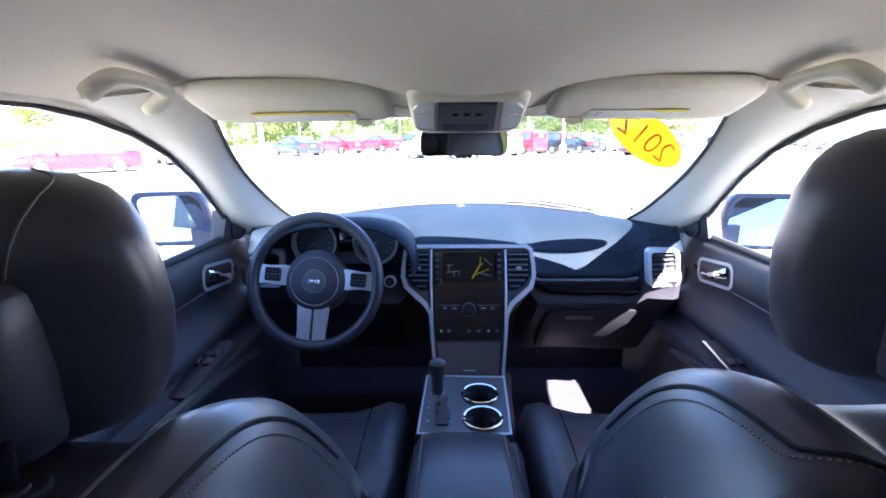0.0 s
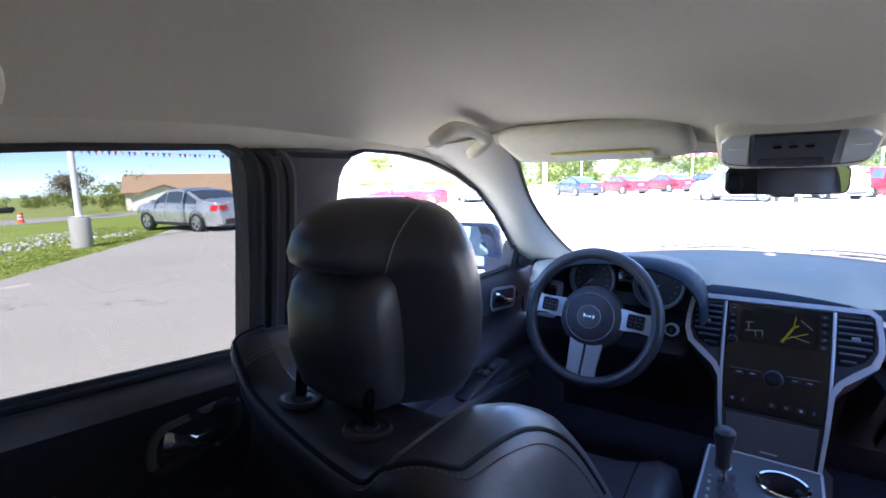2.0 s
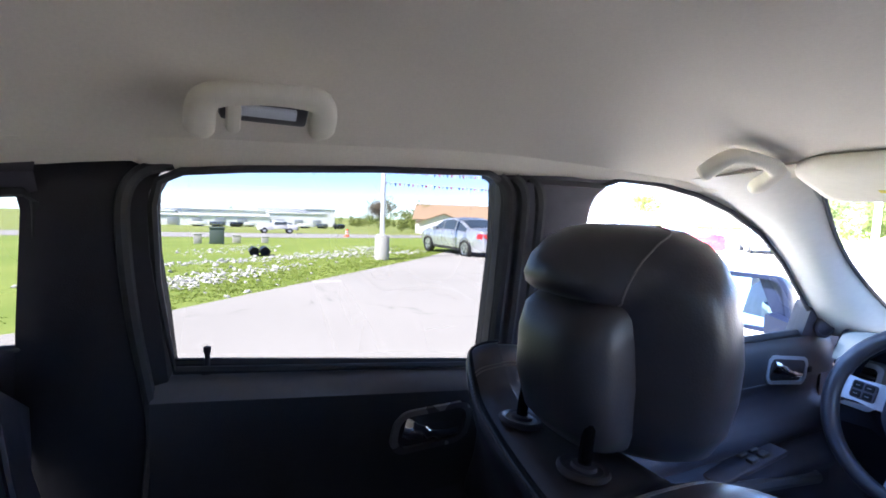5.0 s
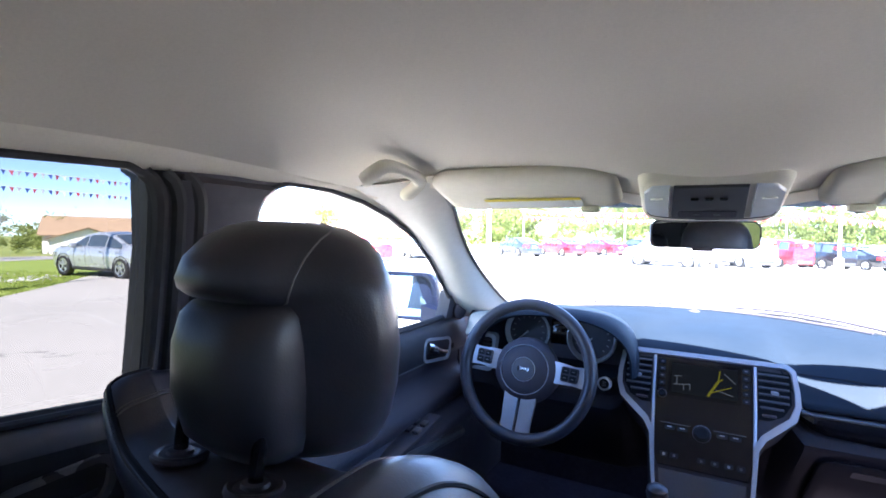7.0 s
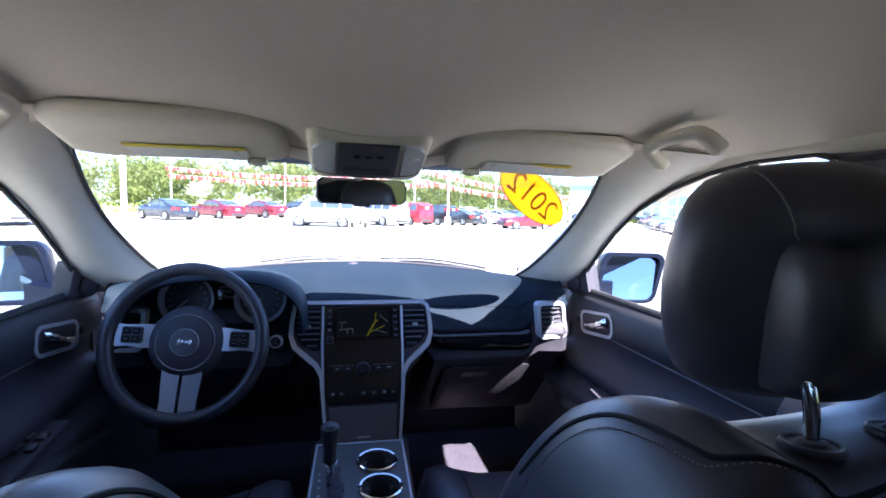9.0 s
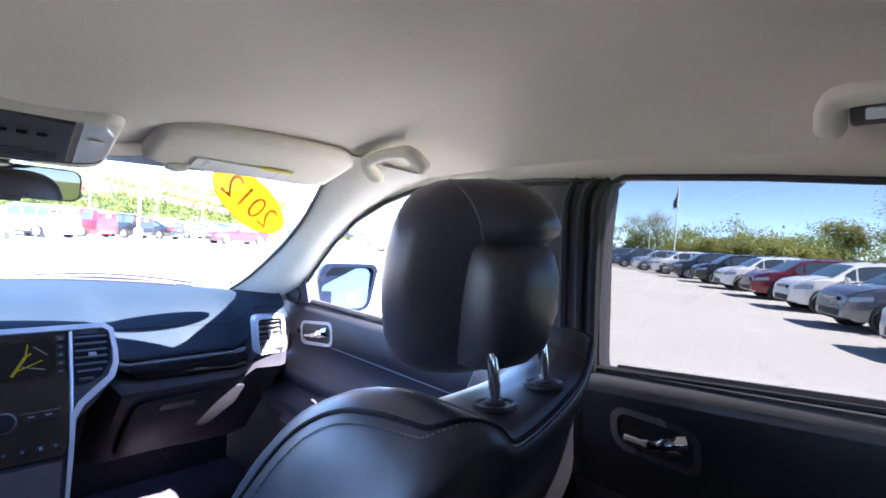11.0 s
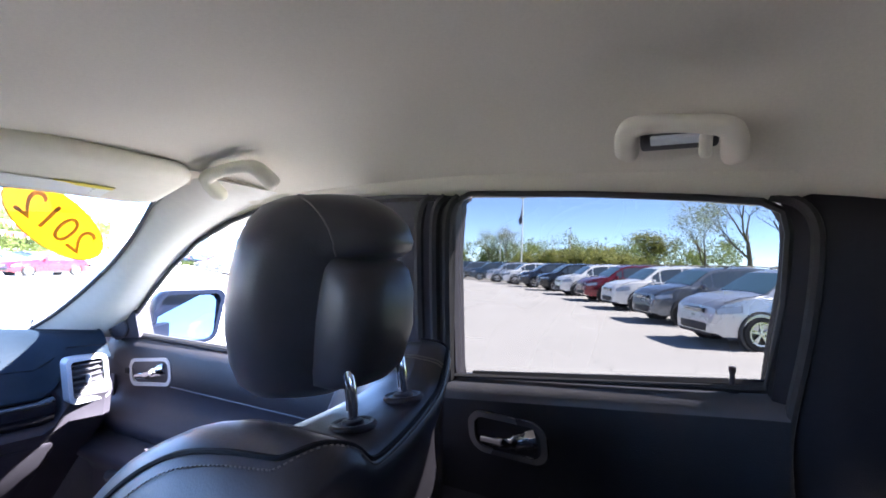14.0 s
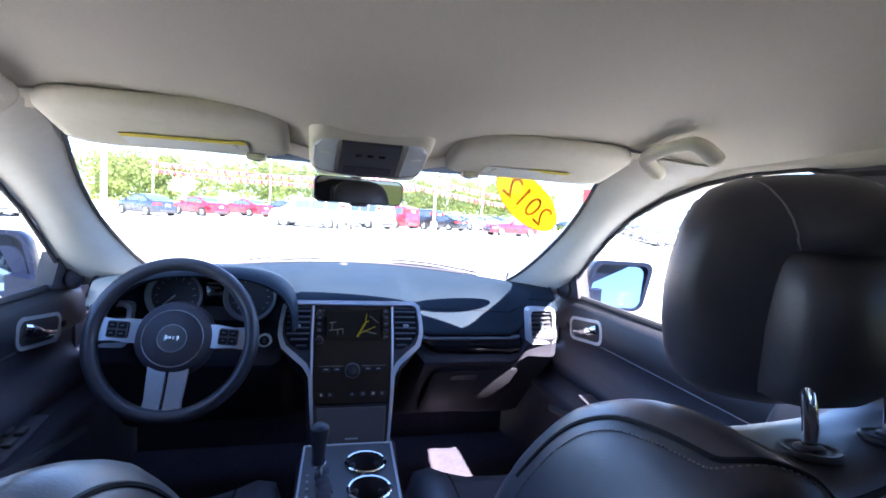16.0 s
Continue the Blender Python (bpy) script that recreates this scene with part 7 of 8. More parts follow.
def vehicles():
    # sedan on the road's side of the lot
    silver = place(car(SEDAN, P_SILVER, "silver four-door sedan parked at the grass edge"), -16.9, 9.1, -95)
    sky_copy(silver, -16.2, 28.0, 140, "silver sedan parked across the lot")
    place(car(SEDAN, P_RED, "bright red sedan parked at the far lot edge"), -17.0, 21.6, -128)
    navy = place(car(SEDAN, P_NAVY, "dark navy sedan parked in the far row"), -11.9, 36.6, -48)
    mar = place(car(SEDAN, P_MAROON, "maroon sedan parked in the far row"), -9.2, 39.6, -48)
    sky_copy(mar, -6.4, 42.8, -48)
    sky_copy(navy, -3.7, 46.2, -48)
    black = place(car(SEDAN, P_BLACK, "black sedan parked in the far row"), -1.2, 49.6, -48)
    white = place(car(BOXY, P_WHITE, "white boxy hatchback standing in the lot"), -0.9, 28.6, -80)
    sky_copy(white, 2.7, 32.0, -35, "white boxy hatchback parked in the row")
    place(car(BOXY, P_RED, "red hatchback parked in the row"), 5.0, 35.6, -35)
    place(car(BOXY, P_BLACK, "black hatchback parked in the row"), 7.7, 38.6, -35)
    sky_copy(black, 10.6, 42.0, -35)
    sils = place(car(SEDAN, P_SILVER, "silver sedan parked in the row"), 13.6, 45.4, -35)
    sky_copy(sils, 16.6, 48.6, -35)
    sky_copy(navy, 19.6, 51.6, -35)
    sky_copy(sils, 22.6, 54.6, -35)
    sky_copy(white, 26, 57.5, -35, "white boxy hatchback parked in the row")
    place(car(CRUISER, P_MAROON, "maroon two-door car parked side on"), 15.0, 36.5, -100)
    # sedans by the showroom
    for k, (x, y) in enumerate(((27.0, 31.5), (28.6, 34.4), (30.2, 37.3), (31.8, 40.2), (33.4, 43.1), (35, 46))):
        sky_copy(sils if k % 2 == 0 else navy, x, y, -70, "silver sedan parked near the showroom" if k % 2 == 0 else "dark sedan parked near the showroom")
    for k in range(10):
        sky_copy((sils, navy, white, black, mar)[k % 5], 8.0 + 4.2 * k, 58.5 + 0.2 * k, 175, "parked car in the last row of the lot")
    # row of sport utility vehicles
    suv = {}
    for nm, p in (("silver", P_SILVER), ("grey", P_GREY), ("white", P_WHITE), ("maroon", P_MAROON), ("navy", P_NAVY), ("black", P_BLACK), ("slate", P_SLATE)):
        suv[nm] = car(SUV, p, "%s sport utility vehicle parked in a long row" % nm, True, nm in ("silver", "grey", "white"))
    used = set()
    for k, nm in enumerate(("silver", "grey", "white", "maroon", "white", "black", "navy", "white", "silver", "slate", "grey", "navy")):
        x, y = 12.75 + 3.75 * k - 0.055 * k * k, -2.15 + 1.25 * k + 0.090 * k * k
        if nm in used:
            sky_copy(suv[nm], x, y, -28)
        else:
            place(suv[nm], x, y, -28)
            used.add(nm)


# ---- poles, flags, street furniture ----
def lamp_pole(x, y, h, heads=True, base=True, dia=0.16):
    z = ground_z(x)
    t = thing("lamp_pole", "white steel lot lamp pole on a round concrete base" if base else "white steel lot lamp pole", "lamp pole", (x, y, z), group="lamp poles")
    if base:
        bm = nb()
        lathe(bm, [(0.0, -0.1), (0.24, -0.1), (0.24, 0.74), (0.22, 0.78), (0.0, 0.79)], (x, y, z), None, 24)
        part("concrete_base", bm, CONCRETE, t)
        bm = nb()
        box(bm, (x, y, z + 0.805), (0.28, 0.28, 0.03), bev=0.005)
        part("base_plate", bm, WHITEPAINT, t)
    bm = nb()
    tube(bm, [(x, y, z + (0.79 if base else 0)), (x, y, z + h)], [dia / 2, dia / 2.6], 12)
    part("pole", bm, WHITEPAINT, t)
    if heads:
        for s in (-1, 1):
            bm = nb()
            box(bm, (x + s * 0.45, y + s * 0.2, z + h), (0.75, 0.36, 0.14), Matrix.Rotation(0.42, 3, "Z"), 0.03)
            part("lamp_head", bm, GALV, t)


FLAG_MATS = [shade("flag_red", (0.55, 0.03, 0.04), 0.8), shade("flag_white", (0.75, 0.75, 0.75), 0.8), shade("flag_blue", (0.05, 0.09, 0.33), 0.8)]


def pennants(a, b, sag, n, size, kinds=(0, 1, 2)):
    """A sagging line with small three-cornered flags, one colour to a mesh."""
    t = thing("pennant_line", "sagging line of small red, white and blue pennants", "pennant line", a, group="pennant lines")
    A, B = Vector(a), Vector(b)

    def at(u):
        p = A.lerp(B, u)
        p.z -= sag * 4 * u * (1 - u)
        return p
    bm = nb()
    tube(bm, [at(k / 24) for k in range(25)], 0.008, 4)
    part("cord", bm, WHITEPAINT, t)
    d = (B - A).normalized()
    rnd = random.Random(n)
    for c in kinds:
        bm = nb()
        for k in range(n):
            if k % 3 != c and not (len(kinds) < 3 and k % 2 == kinds.index(c)):
                continue
            p = at((k + 0.5) / n)
            w = d * size * 0.5
            tip = Vector((rnd.uniform(-0.25, 0.25) * size, rnd.uniform(-0.25, 0.25) * size, -size * 1.3))
            q = [p - w, p + w, p + tip]
            off = Vector((0.004, 0.004, 0))
            loft(bm, [[v for v in q], [v + off for v in q]])
        part("pennants", bm, FLAG_MATS[c], t)["kind"] = "stuff"


def bollards():
    for x in (0.55, 1.15):
        t = thing("bollard", "short pale yellow bollard standing in the lot", "bollard", (x, 22.0, 0.02), group="bollards")
        bm = nb()
        lathe(bm, [(0.0, 0.0), (0.17, 0.0), (0.17, 0.80), (0.12, 0.88), (0.0, 0.90)], (x, 22.0, 0.02), None, 16)
        part("post", bm, shade("faded_yellow_paint", (0.70, 0.60, 0.30), 0.7), t)
        bm = nb()
        box(bm, (x, 21.825, 0.45), (0.16, 0.015, 0.26), bev=0.003)
        part("dark_label", bm, GRILLE, t)


def utility_box():
    G = shade("utility_green", (0.085, 0.115, 0.105), 0.6)
    for x, y, w, h in ((-24.0, 0.05, 0.56, 0.72), (-25.6, 0.95, 0.34, 0.36), (-26.0, 2.3, 0.30, 0.30), (-24.6, -0.75, 0.30, 0.42)):
        t = thing("utility_box", "dark green metal utility cabinet in the grass" if w > 0.5 else "small grey-green utility box in the grass", "utility box", (x, y, ground_z(x)), group="utility boxes")
        bm = nb()
        box(bm, (x, y, ground_z(x) + h / 2), (w, w * 1.1, h), bev=0.03)
        part("cabinet", bm, G if w > 0.5 else CONCRETE, t)
        bm = nb()
        box(bm, (x, y, ground_z(x) + h + 0.03), (w * 1.1, w * 1.2, 0.06), bev=0.02)
        part("lid", bm, G if w > 0.5 else CONCRETE, t)
    x, y = 9.7, -4.55
    t = thing("meter_box", "grey steel meter box on a post beside the lot", "meter box", (x, y, 0))
    bm = nb()
    box(bm, (x, y, ground_z(x) + 0.62), (0.14, 0.18, 0.60), bev=0.02)
    part("box_body", bm, GALV, t)
    bm = nb()
    box(bm, (x, y, ground_z(x) + 0.15), (0.08, 0.08, 0.34), bev=0.005)
    part("post", bm, GALV, t)


def cone():
    x, y = -60.0, 15.4
    z = ground_z(x) + 0.02
    t = thing("traffic_drum", "orange and white traffic drum by the road", "traffic drum", (x, y, z))
    bm = nb()
    lathe(bm, [(0, 0), (0.40, 0), (0.40, 0.08), (0.26, 0.09), (0.20, 1.0), (0, 1.02)], (x, y, z), None, 16)
    part("drum_body", bm, shade("traffic_orange", (0.75, 0.14, 0.03), 0.6), t)
    for h in (0.35, 0.65):
        bm = nb()
        lathe(bm, [(0.245 - 0.06 * h, 0.0), (0.268 - 0.06 * h, 0.0), (0.262 - 0.06 * h, 0.14), (0.24 - 0.06 * h, 0.14)], (x, y, z + h), None, 16)
        part("white_band", bm, WHITEPAINT, t)


def road_truck():
    x, y = -75.0, 8.4
    z = ground_z(x) + 0.02
    t = thing("pickup_truck", "white crew-cab work truck on the road", "truck", (x, y, z))
    bm = nb()
    for (cy, cz, sy, sz) in ((-1.55, 1.05, 2.3, 0.95), (0.55, 1.30, 2.2, 0.7 + 0.5), (2.3, 0.98, 1.5, 0.75)):
        box(bm, (x, y + cy, z + cz), (2.0, sy, sz), bev=0.10)
    part("body", bm, P_WHITE, t)
    bm = nb()
    for sx in (-1, 1):
        box(bm, (x + sx * 1.0, y + 0.55, z + 1.55), (0.03, 1.8, 0.48), bev=0.01)
    part("side_window", bm, CARGLASS, t)
    bm = nb()
    box(bm, (x, y + 1.66, z + 1.55), (1.7, 0.04, 0.5), bev=0.01)
    part("windscreen", bm, CARGLASS, t)
    bm = nb()
    box(bm, (x, y + 3.05, z + 0.75), (2.0, 0.16, 0.4), bev=0.04)
    part("front_bumper", bm, GRILLE, t)
    for cy in (-1.7, 1.9):
        for sx in (-1, 1):
            bm = nb()
            lathe(bm, [(0, -0.14), (0.42, -0.14), (0.45, 0.0), (0.42, 0.14), (0, 0.14)], (x + sx * 0.9, y + cy, z + 0.45), Matrix.Rotation(math.pi / 2, 3, "Y"), 20)
            w = part("tyre", bm, TYRE, t)
            bm = nb()
            lathe(bm, [(0, 0.142), (0.24, 0.142), (0.22, 0.155), (0, 0.155)], (x + sx * 0.9, y + cy, z + 0.45), Matrix.Rotation(sx * math.pi / 2, 3, "Y"), 16)
            part("rim", bm, RIM, w)


# ---- buildings ----
SIDING = shade("white_siding", (0.74, 0.73, 0.70), 0.75, vary=0.06)
SHINGLE = shade("brown_shingles", (0.34, 0.235, 0.15), 0.9, vary=0.18, scale=0.8, fine=5)
WALLTAN = shade("tan_brick", (0.36, 0.27, 0.20), 0.9, vary=0.12, scale=1)
METALWALL = shade("white_metal_cladding", (0.80, 0.81, 0.82), 0.55, vary=0.05, scale=0.2)
SHOWGREY = shade("grey_facade_panel", (0.40, 0.42, 0.44), 0.5, vary=0.05, scale=0.3)
SIGNRED = shade("red_sign_panel", (0.62, 0.02, 0.03), 0.5, vary=0.03)


def window_in(t, c, size, axis="x"):
    bm = nb()
    s = (0.12, size[0], size[1]) if axis == "x" else (size[0], 0.12, size[1])
    box(bm, c, s, bev=0.02, seg=1)
    f = part("window", bm, WHITEPAINT, t)
    bm = nb()
    s2 = (0.15, size[0] * 0.86, size[1] * 0.84) if axis == "x" else (size[0] * 0.86, 0.15, size[1] * 0.84)
    box(bm, c, s2)
    part("pane", bm, CARGLASS, f)


def ranch_house(cx, cy, az, lx, ly, wall_mat, label, wall_h=2.6, roof_h=2.4):
    """A low gabled house; lx along its ridge."""
    z = ground_z(cx)
    t = thing("house", label, "house", (0, 0, 0), group="houses")
    bm = nb()
    box(bm, (0, 0, wall_h / 2 - 0.2), (lx, ly, wall_h + 0.4))
    loft(bm, [[Vector((s * lx / 2, -ly / 2, wall_h)), Vector((s * lx / 2, ly / 2, wall_h)), Vector((s * lx / 2, 0, wall_h + roof_h * 0.92))] for s in (-1, 1)])
    part("wall", bm, wall_mat, t)
    bm = nb()
    for s in (-1, 1):
        e = ly / 2 + 0.6
        dz = roof_h * e / (ly / 2)
        loft(bm, [[Vector((x, s * e, wall_h + roof_h - dz)), Vector((x, 0, wall_h + roof_h)), Vector((x, 0, wall_h + roof_h + 0.16)), Vector((x, s * e, wall_h + roof_h - dz + 0.16))] for x in (-lx / 2 - 0.6, lx / 2 + 0.6)])
    part("roof", bm, SHINGLE, t)
    for k in range(4):
        for s in (-1, 1):
            window_in(t, (lerp(-lx * 0.38, lx * 0.38, k / 3), s * ly / 2, 1.45), (1.4, 1.2), "y")
    bm = nb()
    box(bm, (lx * 0.12, -ly / 2 - 0.02, 1.0), (1.0, 0.12, 2.1), bev=0.02)
    part("door", bm, WALLTAN, t)
    t.matrix_basis = Matrix.Translation((cx, cy, z)) @ Euler((0, 0, radians(az))).to_matrix().to_4x4()


def sheds():
    rnd = random.Random(8)
    for x, y, lx, ly, h in ((-185, 1, 14, 34, 3.6), (-197, 30, 12, 22, 5.4), (-176, -24, 10, 10, 3.0), (-214, 8, 16, 58, 6.4), (-206, -28, 14, 30, 5.0), (-228, 34, 14, 34, 8.2)):
        z = ground_z(x)
        t = thing("warehouse", "long low white metal warehouse across the fields", "warehouse", (x, y, z), group="warehouses")
        bm = nb()
        box(bm, (x, y, z + h / 2), (lx, ly, h))
        part("wall", bm, METALWALL, t)
        bm = nb()
        box(bm, (x, y, z + h + 0.12), (lx + 0.8, ly + 0.8, 0.3), bev=0.05)
        part("roof", bm, WHITEPAINT, t)
        for k in range(int(ly / 7)):
            bm = nb()
            box(bm, (x + lx / 2 + 0.05, y - ly / 2 + 4 + 7 * k, z + 1.5), (0.2, 3.2, 3.0), bev=0.03)
            part("loading_door", bm, GALV, t)
    for k in range(9):
        x, y = -150 - rnd.random() * 22, -4 + 5.0 * k
        z = ground_z(x)
        t = thing("trailer", "parked vehicle far across the road", "trailer", (x, y, z), group="trailers")
        bm = nb()
        box(bm, (x, y, z + 0.95), (2.0, rnd.uniform(3.2, 4.6), 1.0), bev=0.15)
        part("trailer_body", bm, (P_WHITE, P_GREY, P_NAVY)[k % 3], t)
        bm = nb()
        box(bm, (x, y, z + 0.25), (1.8, 2.8, 0.5), bev=0.1)
        part("running_gear", bm, TYRE, t)


def showroom():
    t = thing("showroom", "grey dealership showroom with tall windows and red sign panel", "showroom", (62, 66, 0))
    R = Matrix.Translation((60, 70, 0)) @ Euler((0, 0, radians(-42))).to_matrix().to_4x4()

    def put(nm, c, s, mat, lab="", bev=0.0):
        bm = nb()
        box(bm, R @ Vector(c), s, R.to_3x3(), bev)
        return part(nm, bm, mat, t, lab)
    put("wall", (0, 6, 3.2), (44, 12, 6.4), SHOWGREY)
    put("roof", (0, 6, 6.55), (45, 13, 0.4), WHITEPAINT)
    put("sign_panel", (-12, -0.3, 6.0), (9, 0.8, 2.6), SIGNRED, "plain red sign panel")
    for k in range(9):
        w = put("window", (-15 + 4 * k, -0.1, 2.6), (3.2, 0.5, 4.4), WHITEPAINT)
        for j in range(2):
            for i in range(2):
                bm = nb()
                box(bm, R @ Vector((-15.8 + 4 * k + 1.6 * i, -0.2, 1.5 + 2.1 * j)), (1.35, 0.5, 1.85), R.to_3x3())
                part("pane", bm, CARGLASS, w)
    put("canopy", (12, -2.5, 5.0), (16, 5, 0.5), WHITEPAINT)


# ---- trees ----
def tree(x, y, h, spread, leaf, density, seed, label, bare=0.0, leaf_size=0.16, cat="tree"):
    """Tapered trunk, forking limbs and a loose crown of small leaves in clumps."""
    rnd = random.Random(seed)
    z = ground_z(x)
    t = thing("tree", label, cat, (x, y, z), group="trees")
    bm = nb()
    tips = []

    def limb(p, d, ln, r, depth):
        q = p
        pts, rad = [p], [r]
        for k in range(3):
            d = (d + Vector((rnd.uniform(-0.22, 0.22), rnd.uniform(-0.22, 0.22), rnd.uniform(-0.05, 0.16)))).normalized()
            q = q + d * ln / 3
            pts.append(q)
            rad.append(r * (1 - 0.16 * (k + 1)))
        tube(bm, pts, rad, 6 if depth < 2 else 4)
        if depth >= 2:
            tips.append(q)
            tips.append(pts[2])
        if depth < 4:
            for k in range(rnd.choice((2, 3, 3)) if depth else 5):
                a = rnd.uniform(0, 6.28)
                side = Vector((math.cos(a), math.sin(a), rnd.uniform(0.1, 0.9))) * spread
                nd = (d * 0.9 + side).normalized()
                limb(pts[rnd.choice((2, 3, 3))], nd, ln * rnd.uniform(0.58, 0.78), rad[-1] * 0.68, depth + 1)
    limb(Vector((x, y, z - 0.1)), Vector((0, 0, 1)), h * 0.34, h * 0.022, 0)
    part("trunk", bm, BARK, t, angle=80)
    verts, faces = [], []
    for p in tips:
        for k in range(density):
            c = p + Vector((rnd.gauss(0, 0.055), rnd.gauss(0, 0.055), rnd.gauss(0, 0.04))) * h
            a, b = rnd.uniform(0, 6.28), rnd.uniform(-1.2, 1.2)
            e1 = Vector((math.cos(a), math.sin(a), 0)) * leaf_size * rnd.uniform(0.6, 1.3)
            e2 = Vector((-math.sin(a) * math.cos(b), math.cos(a) * math.cos(b), math.sin(b))) * leaf_size * rnd.uniform(0.4, 0.9)
            i = len(verts)
            verts += [c - e1, c + e2 * 0.6, c + e1, c - e2 * 0.6]
            faces.append((i, i + 1, i + 2, i + 3))
    me = bpy.data.meshes.new("crown")
    me.from_pydata([tuple(v) for v in verts], [], faces)
    me.materials.append(leaf)
    ob = new("crown", me)
    ob.parent = t
    ob.matrix_parent_inverse = Matrix.Translation(t.location).inverted()
    return t


def woods(name, line, depth, h0, h1, leaf, count, seed, label, size=0.3, leaves=420):
    """A far belt of trees: countless leaf clumps heaped into uneven crowns, with trunks between."""
    rnd = random.Random(seed)
    verts, faces = [], []
    crowns = []
    pts = [Vector(p) for p in line]
    seg = [(a, b, (b - a).length) for a, b in zip(pts, pts[1:])]
    total = sum(s[2] for s in seg)
    for k in range(count):
        u = rnd.random() * total
        for a, b, ln in seg:
            if u <= ln:
                p = a.lerp(b, u / ln)
                break
            u -= ln
        h = rnd.uniform(h0, h1) * (1.25 if rnd.random() < 0.12 else 1.0)
        crowns.append((p.x + rnd.uniform(-depth, depth), p.y + rnd.uniform(-depth, depth), h))
    for x, y, h in crowns:
        z = ground_z(x)
        w = h * rnd.uniform(0.26, 0.48)
        lumps = []
        for j in range(rnd.randint(7, 13)):
            a, q, r = rnd.uniform(0, 6.28), rnd.uniform(-0.75, 1), rnd.uniform(0.35, 1.0)
            lumps.append((Vector((x + math.cos(a) * w * r * math.sqrt(1 - q * q * 0.8), y + math.sin(a) * w * r * math.sqrt(1 - q * q * 0.8), z + h * 0.55 + q * h * 0.45)), h * rnd.uniform(0.07, 0.15)))
        for j in range(leaves):
            c, g = lumps[rnd.randrange(len(lumps))]
            o = c + Vector((rnd.gauss(0, g), rnd.gauss(0, g), rnd.gauss(0, g * 0.75)))
            e = [Vector((rnd.gauss(0, 1), rnd.gauss(0, 1), rnd.gauss(0, 1))).normalized() * size * rnd.uniform(0.4, 1.1) for _ in range(3)]
            i = len(verts)
            verts += [o + e[0], o + e[1], o + e[2]]
            faces.append((i, i + 1, i + 2))
    me = bpy.data.meshes.new(name)
    me.from_pydata([tuple(v) for v in verts], [], faces)
    me.materials.append(leaf)
    tagged(new(name, me), label, "trees", kind="stuff")


land()
stones()
blades()
vehicles()
lamp_pole(-14.7, 4.85, 9.0)
lamp_pole(-11.6, 29.2, 9.0, dia=0.30)
lamp_pole(7.9, 34.4, 9.0)
lamp_pole(-21.8, 32.0, 8.0, base=False, dia=0.16)
lamp_pole(-19.5, 62.0, 9.0, base=False)
lamp_pole(-6.6, 62.0, 9.0, base=False)
lamp_pole(21.0, 62.0, 9.0, base=False)
lamp_pole(9.4, 60.0, 9.0, base=False)
lamp_pole(17.96, -8.05, 10.0, heads=False, base=False, dia=0.27)
lamp_pole(49.0, 15.9, 8.8)
lamp_pole(78, 37, 7.4)
lamp_pole(80, 30, 5.8, base=False)
lamp_pole(82, 18, 8.0, base=False)
lamp_pole(86, 22, 6.0, base=False)
pennants((-14.7, 4.85, 2.75), (-16.0, 26.0, 3.6), 0.25, 130, 0.095)
pennants((-14.7, 4.85, 2.35), (-16.0, 26.0, 3.1), 0.25, 130, 0.095)
pennants((-19.5, 60, 5.0), (8.0, 60, 5.2), 0.6, 70, 0.42, (0, 1))
pennants((-19.5, 61, 4.2), (12.0, 61, 4.3), 0.5, 80, 0.42, (0, 1))
pennants((7.9, 45, 4.9), (40, 62, 3.4), 0.8, 80, 0.42, (1, 0))
pennants((7.9, 50, 4.3), (40, 64, 2.8), 0.8, 80, 0.42, (1, 0))
def banner():
    t = thing("flag", "dark limp flag hanging from the lamp pole", "flag", (49.0, 15.9, 5.9))
    bm = nb()

    def f(u, v):
        return (49.10 + 0.10 * math.sin(7 * u + 2 * v), 15.98 + 0.42 * u * (0.6 + 0.4 * math.sin(5 * v)), 5.9 + 1.9 * v - 0.45 * u)
    sheet(bm, f, 10, 10, (0.012, 0, 0))
    part("cloth", bm, shade("navy_cloth", (0.03, 0.03, 0.06), 0.9), t)


banner()
bollards()
utility_box()
cone()
road_truck()
ranch_house(-90, 52.0, 62, 26, 13, SIDING, "low white house with a wide brown shingle roof", 3.2, 2.9)
ranch_house(-87.5, 42.6, -26, 9, 9.5, SIDING, "white gabled garage wing of the low house", 2.5, 1.7)
ranch_house(-112, 84, 75, 18, 10, WALLTAN, "low tan house with a brown roof")
ranch_house(-45, 66, 30, 24, 11, WALLTAN, "low brown house under trees")
sheds()
showroom()
tree(-66.5, 22.0, 6.4, 0.85, LEAF_BROWN, 26, 11, "bare-branched small tree by the road", leaf_size=0.10)
tree(-21.5, 41.0, 6.5, 0.9, LEAF_BUD, 11, 12, "young green tree on the lawn", leaf_size=0.14)
tree(-33, 38.0, 6.2, 0.9, LEAF_BUD, 11, 13, "young green tree on the lawn", leaf_size=0.14)
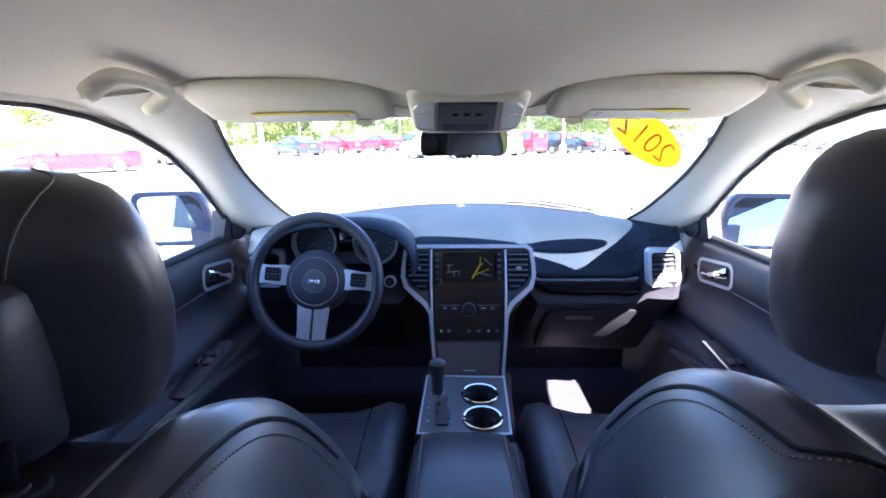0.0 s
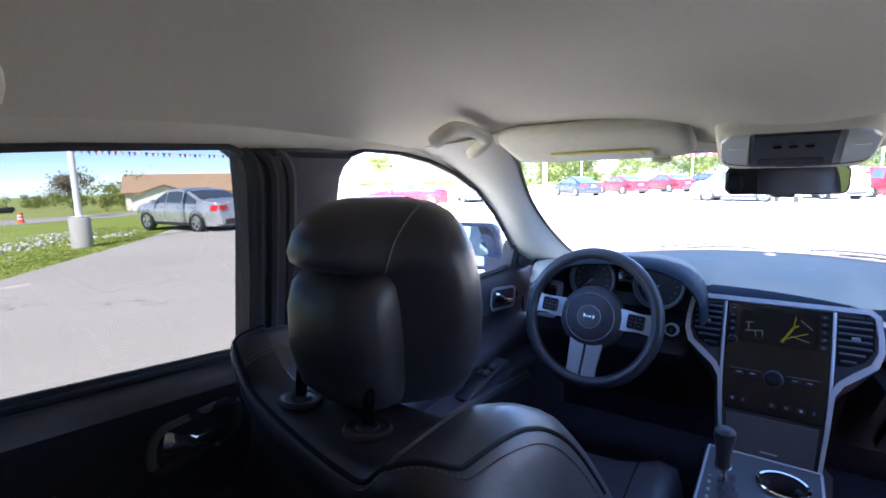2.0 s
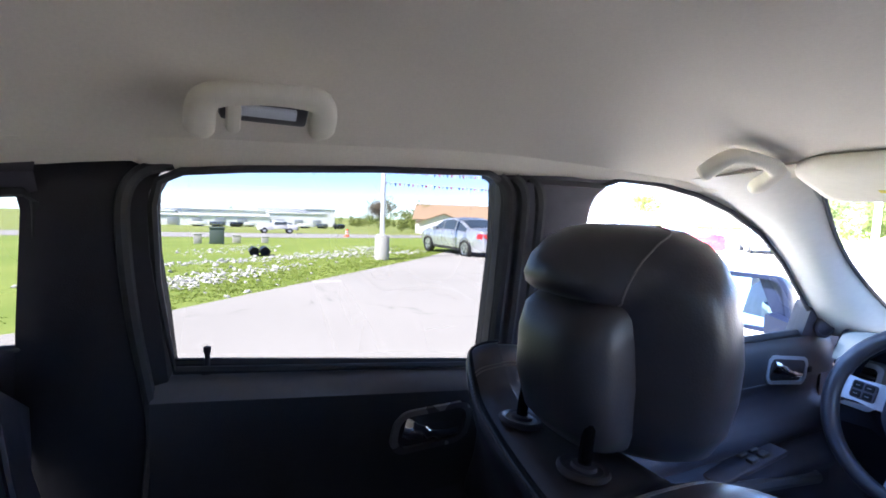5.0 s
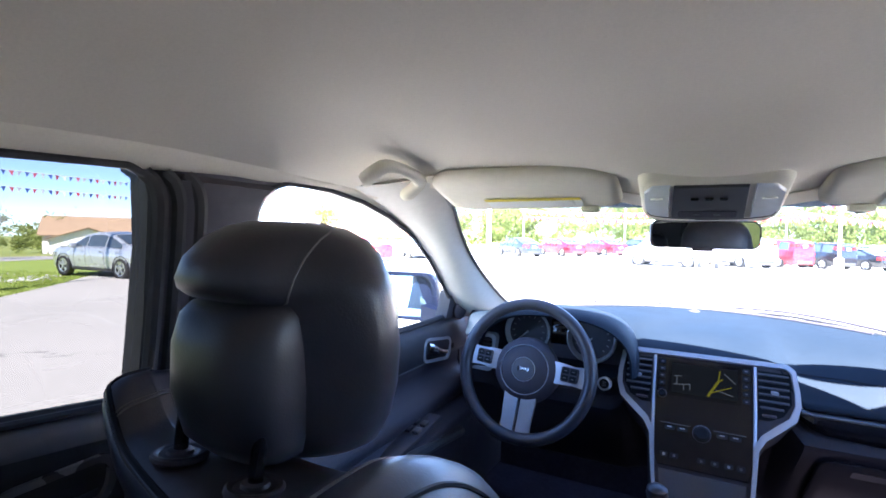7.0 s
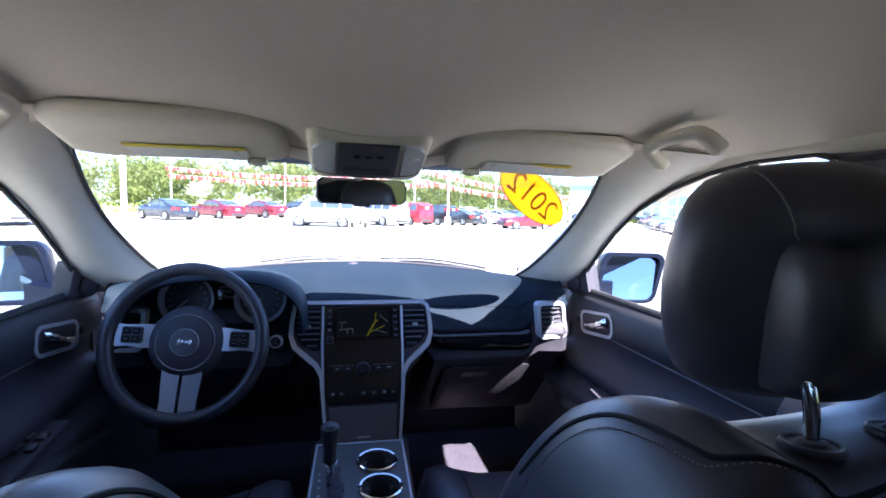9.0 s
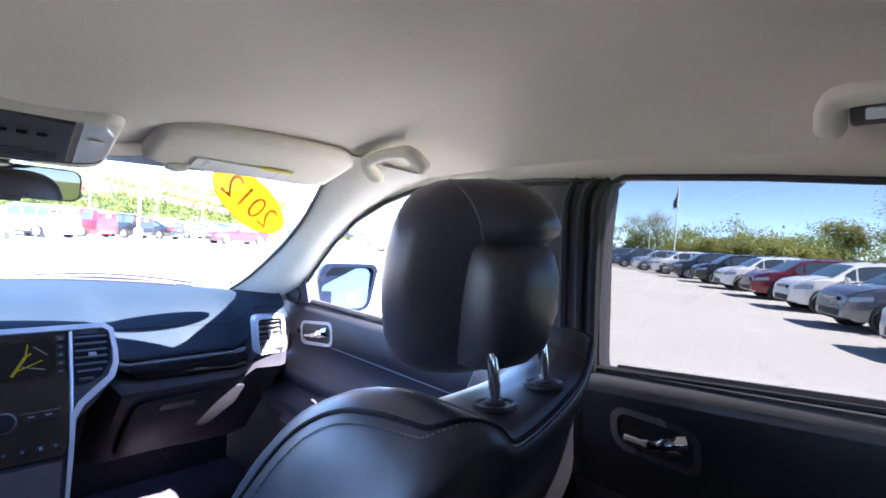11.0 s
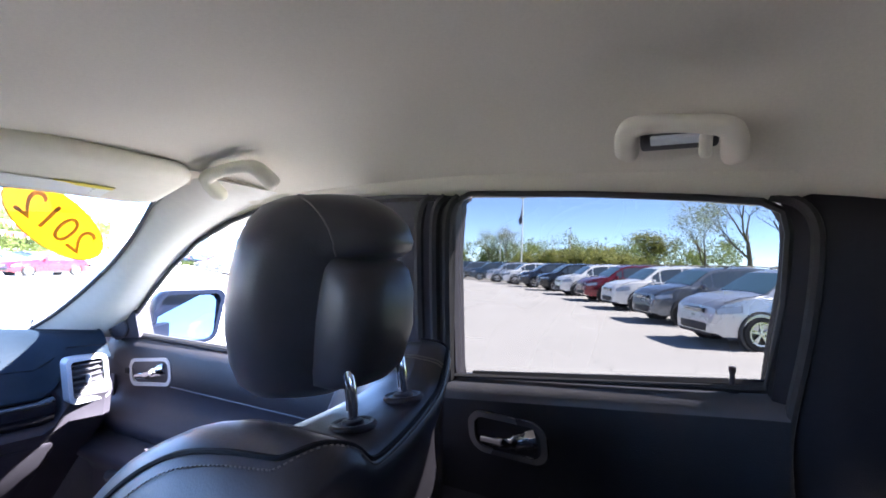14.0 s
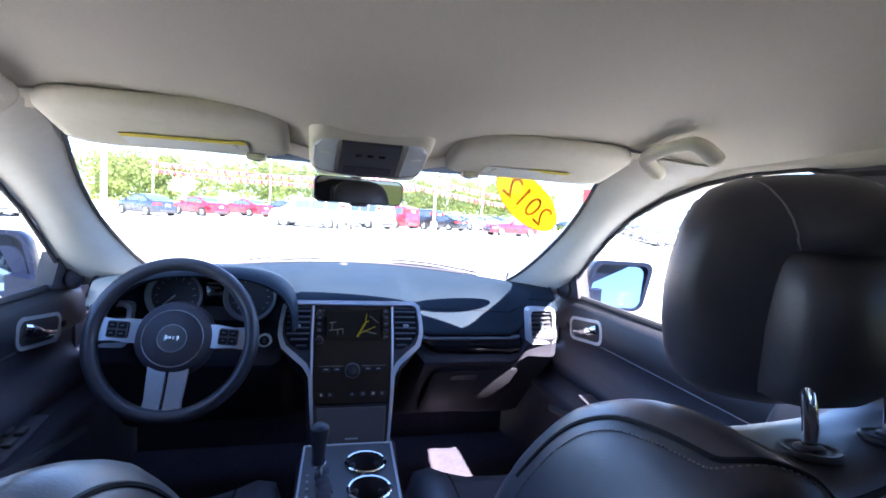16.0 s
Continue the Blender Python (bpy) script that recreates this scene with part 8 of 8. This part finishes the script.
tree(-17.5, 66.0, 4.6, 0.9, BLOSSOM, 18, 14, "small tree in white blossom", leaf_size=0.16)
tree(38.0, -3.6, 11.0, 0.75, LEAF_BUD, 7, 15, "tall budding tree with bare forking limbs", leaf_size=0.10)
tree(43.5, -1.2, 8.6, 0.9, LEAF_BUD, 9, 16, "budding yellow-green tree beside the lot", leaf_size=0.085)
tree(41.0, -7.0, 10.0, 0.8, LEAF_BUD, 10, 17, "budding tree with bare limbs", leaf_size=0.10)
tree(44.5, 3.2, 5.6, 0.9, LEAF_BUD, 14, 31, "budding yellow-green tree beside the lot", leaf_size=0.12)
tree(93, 37.5, 9.6, 0.8, LEAF_BUD, 12, 32, "pale budding tree above the hedge line", leaf_size=0.10)
tree(96, 34.0, 10.5, 0.8, LEAF_BROWN, 12, 18, "bare rounded tree above the hedge line", leaf_size=0.10)
woods("far_woods", [(-60, 95, 0), (-20, 82, 0), (20, 92, 0), (60, 110, 0)], 6, 5.0, 9.5, LEAF, 150, 21, "belt of fresh green trees behind the lot", 0.38, 560)
woods("far_woods_rear", [(-70, 120, 0), (80, 135, 0)], 8, 8.0, 14.5, LEAF_BUD, 120, 22, "taller yellow-green trees behind the belt", 0.5, 520)
woods("hedge_woods", [(86, 60, 0), (100, 34, 0), (100, 8, 0), (92, -6, 0)], 4, 3.6, 7.2, LEAF_DARK, 120, 23, "dark green hedge line beyond the parked row")
woods("hedge_woods_front", [(70, 4, 0), (80, 14, 0), (84, 26, 0)], 3, 2.4, 4.2, LEAF_BUD, 80, 24, "fresh green bushes beyond the parked row")
woods("left_woods", [(-90, 30, 0), (-125, 80, 0), (-200, 90, 0), (-260, 50, 0), (-300, -40, 0)], 10, 3, 7.0, LEAF_DARK, 130, 25, "distant green tree line beyond the fields", 0.4)
woods("field_bush", [(30, -10.5, 0), (34, -12.5, 0)], 1.2, 0.8, 1.5, LEAF_BUD, 16, 26, "low bushes in the field", 0.14)
woods("far_hedge", [(200, -40, 0), (160, -110, 0)], 6, 0.9, 1.8, LEAF, 260, 27, "far low hedge on the horizon", 0.4, 60)
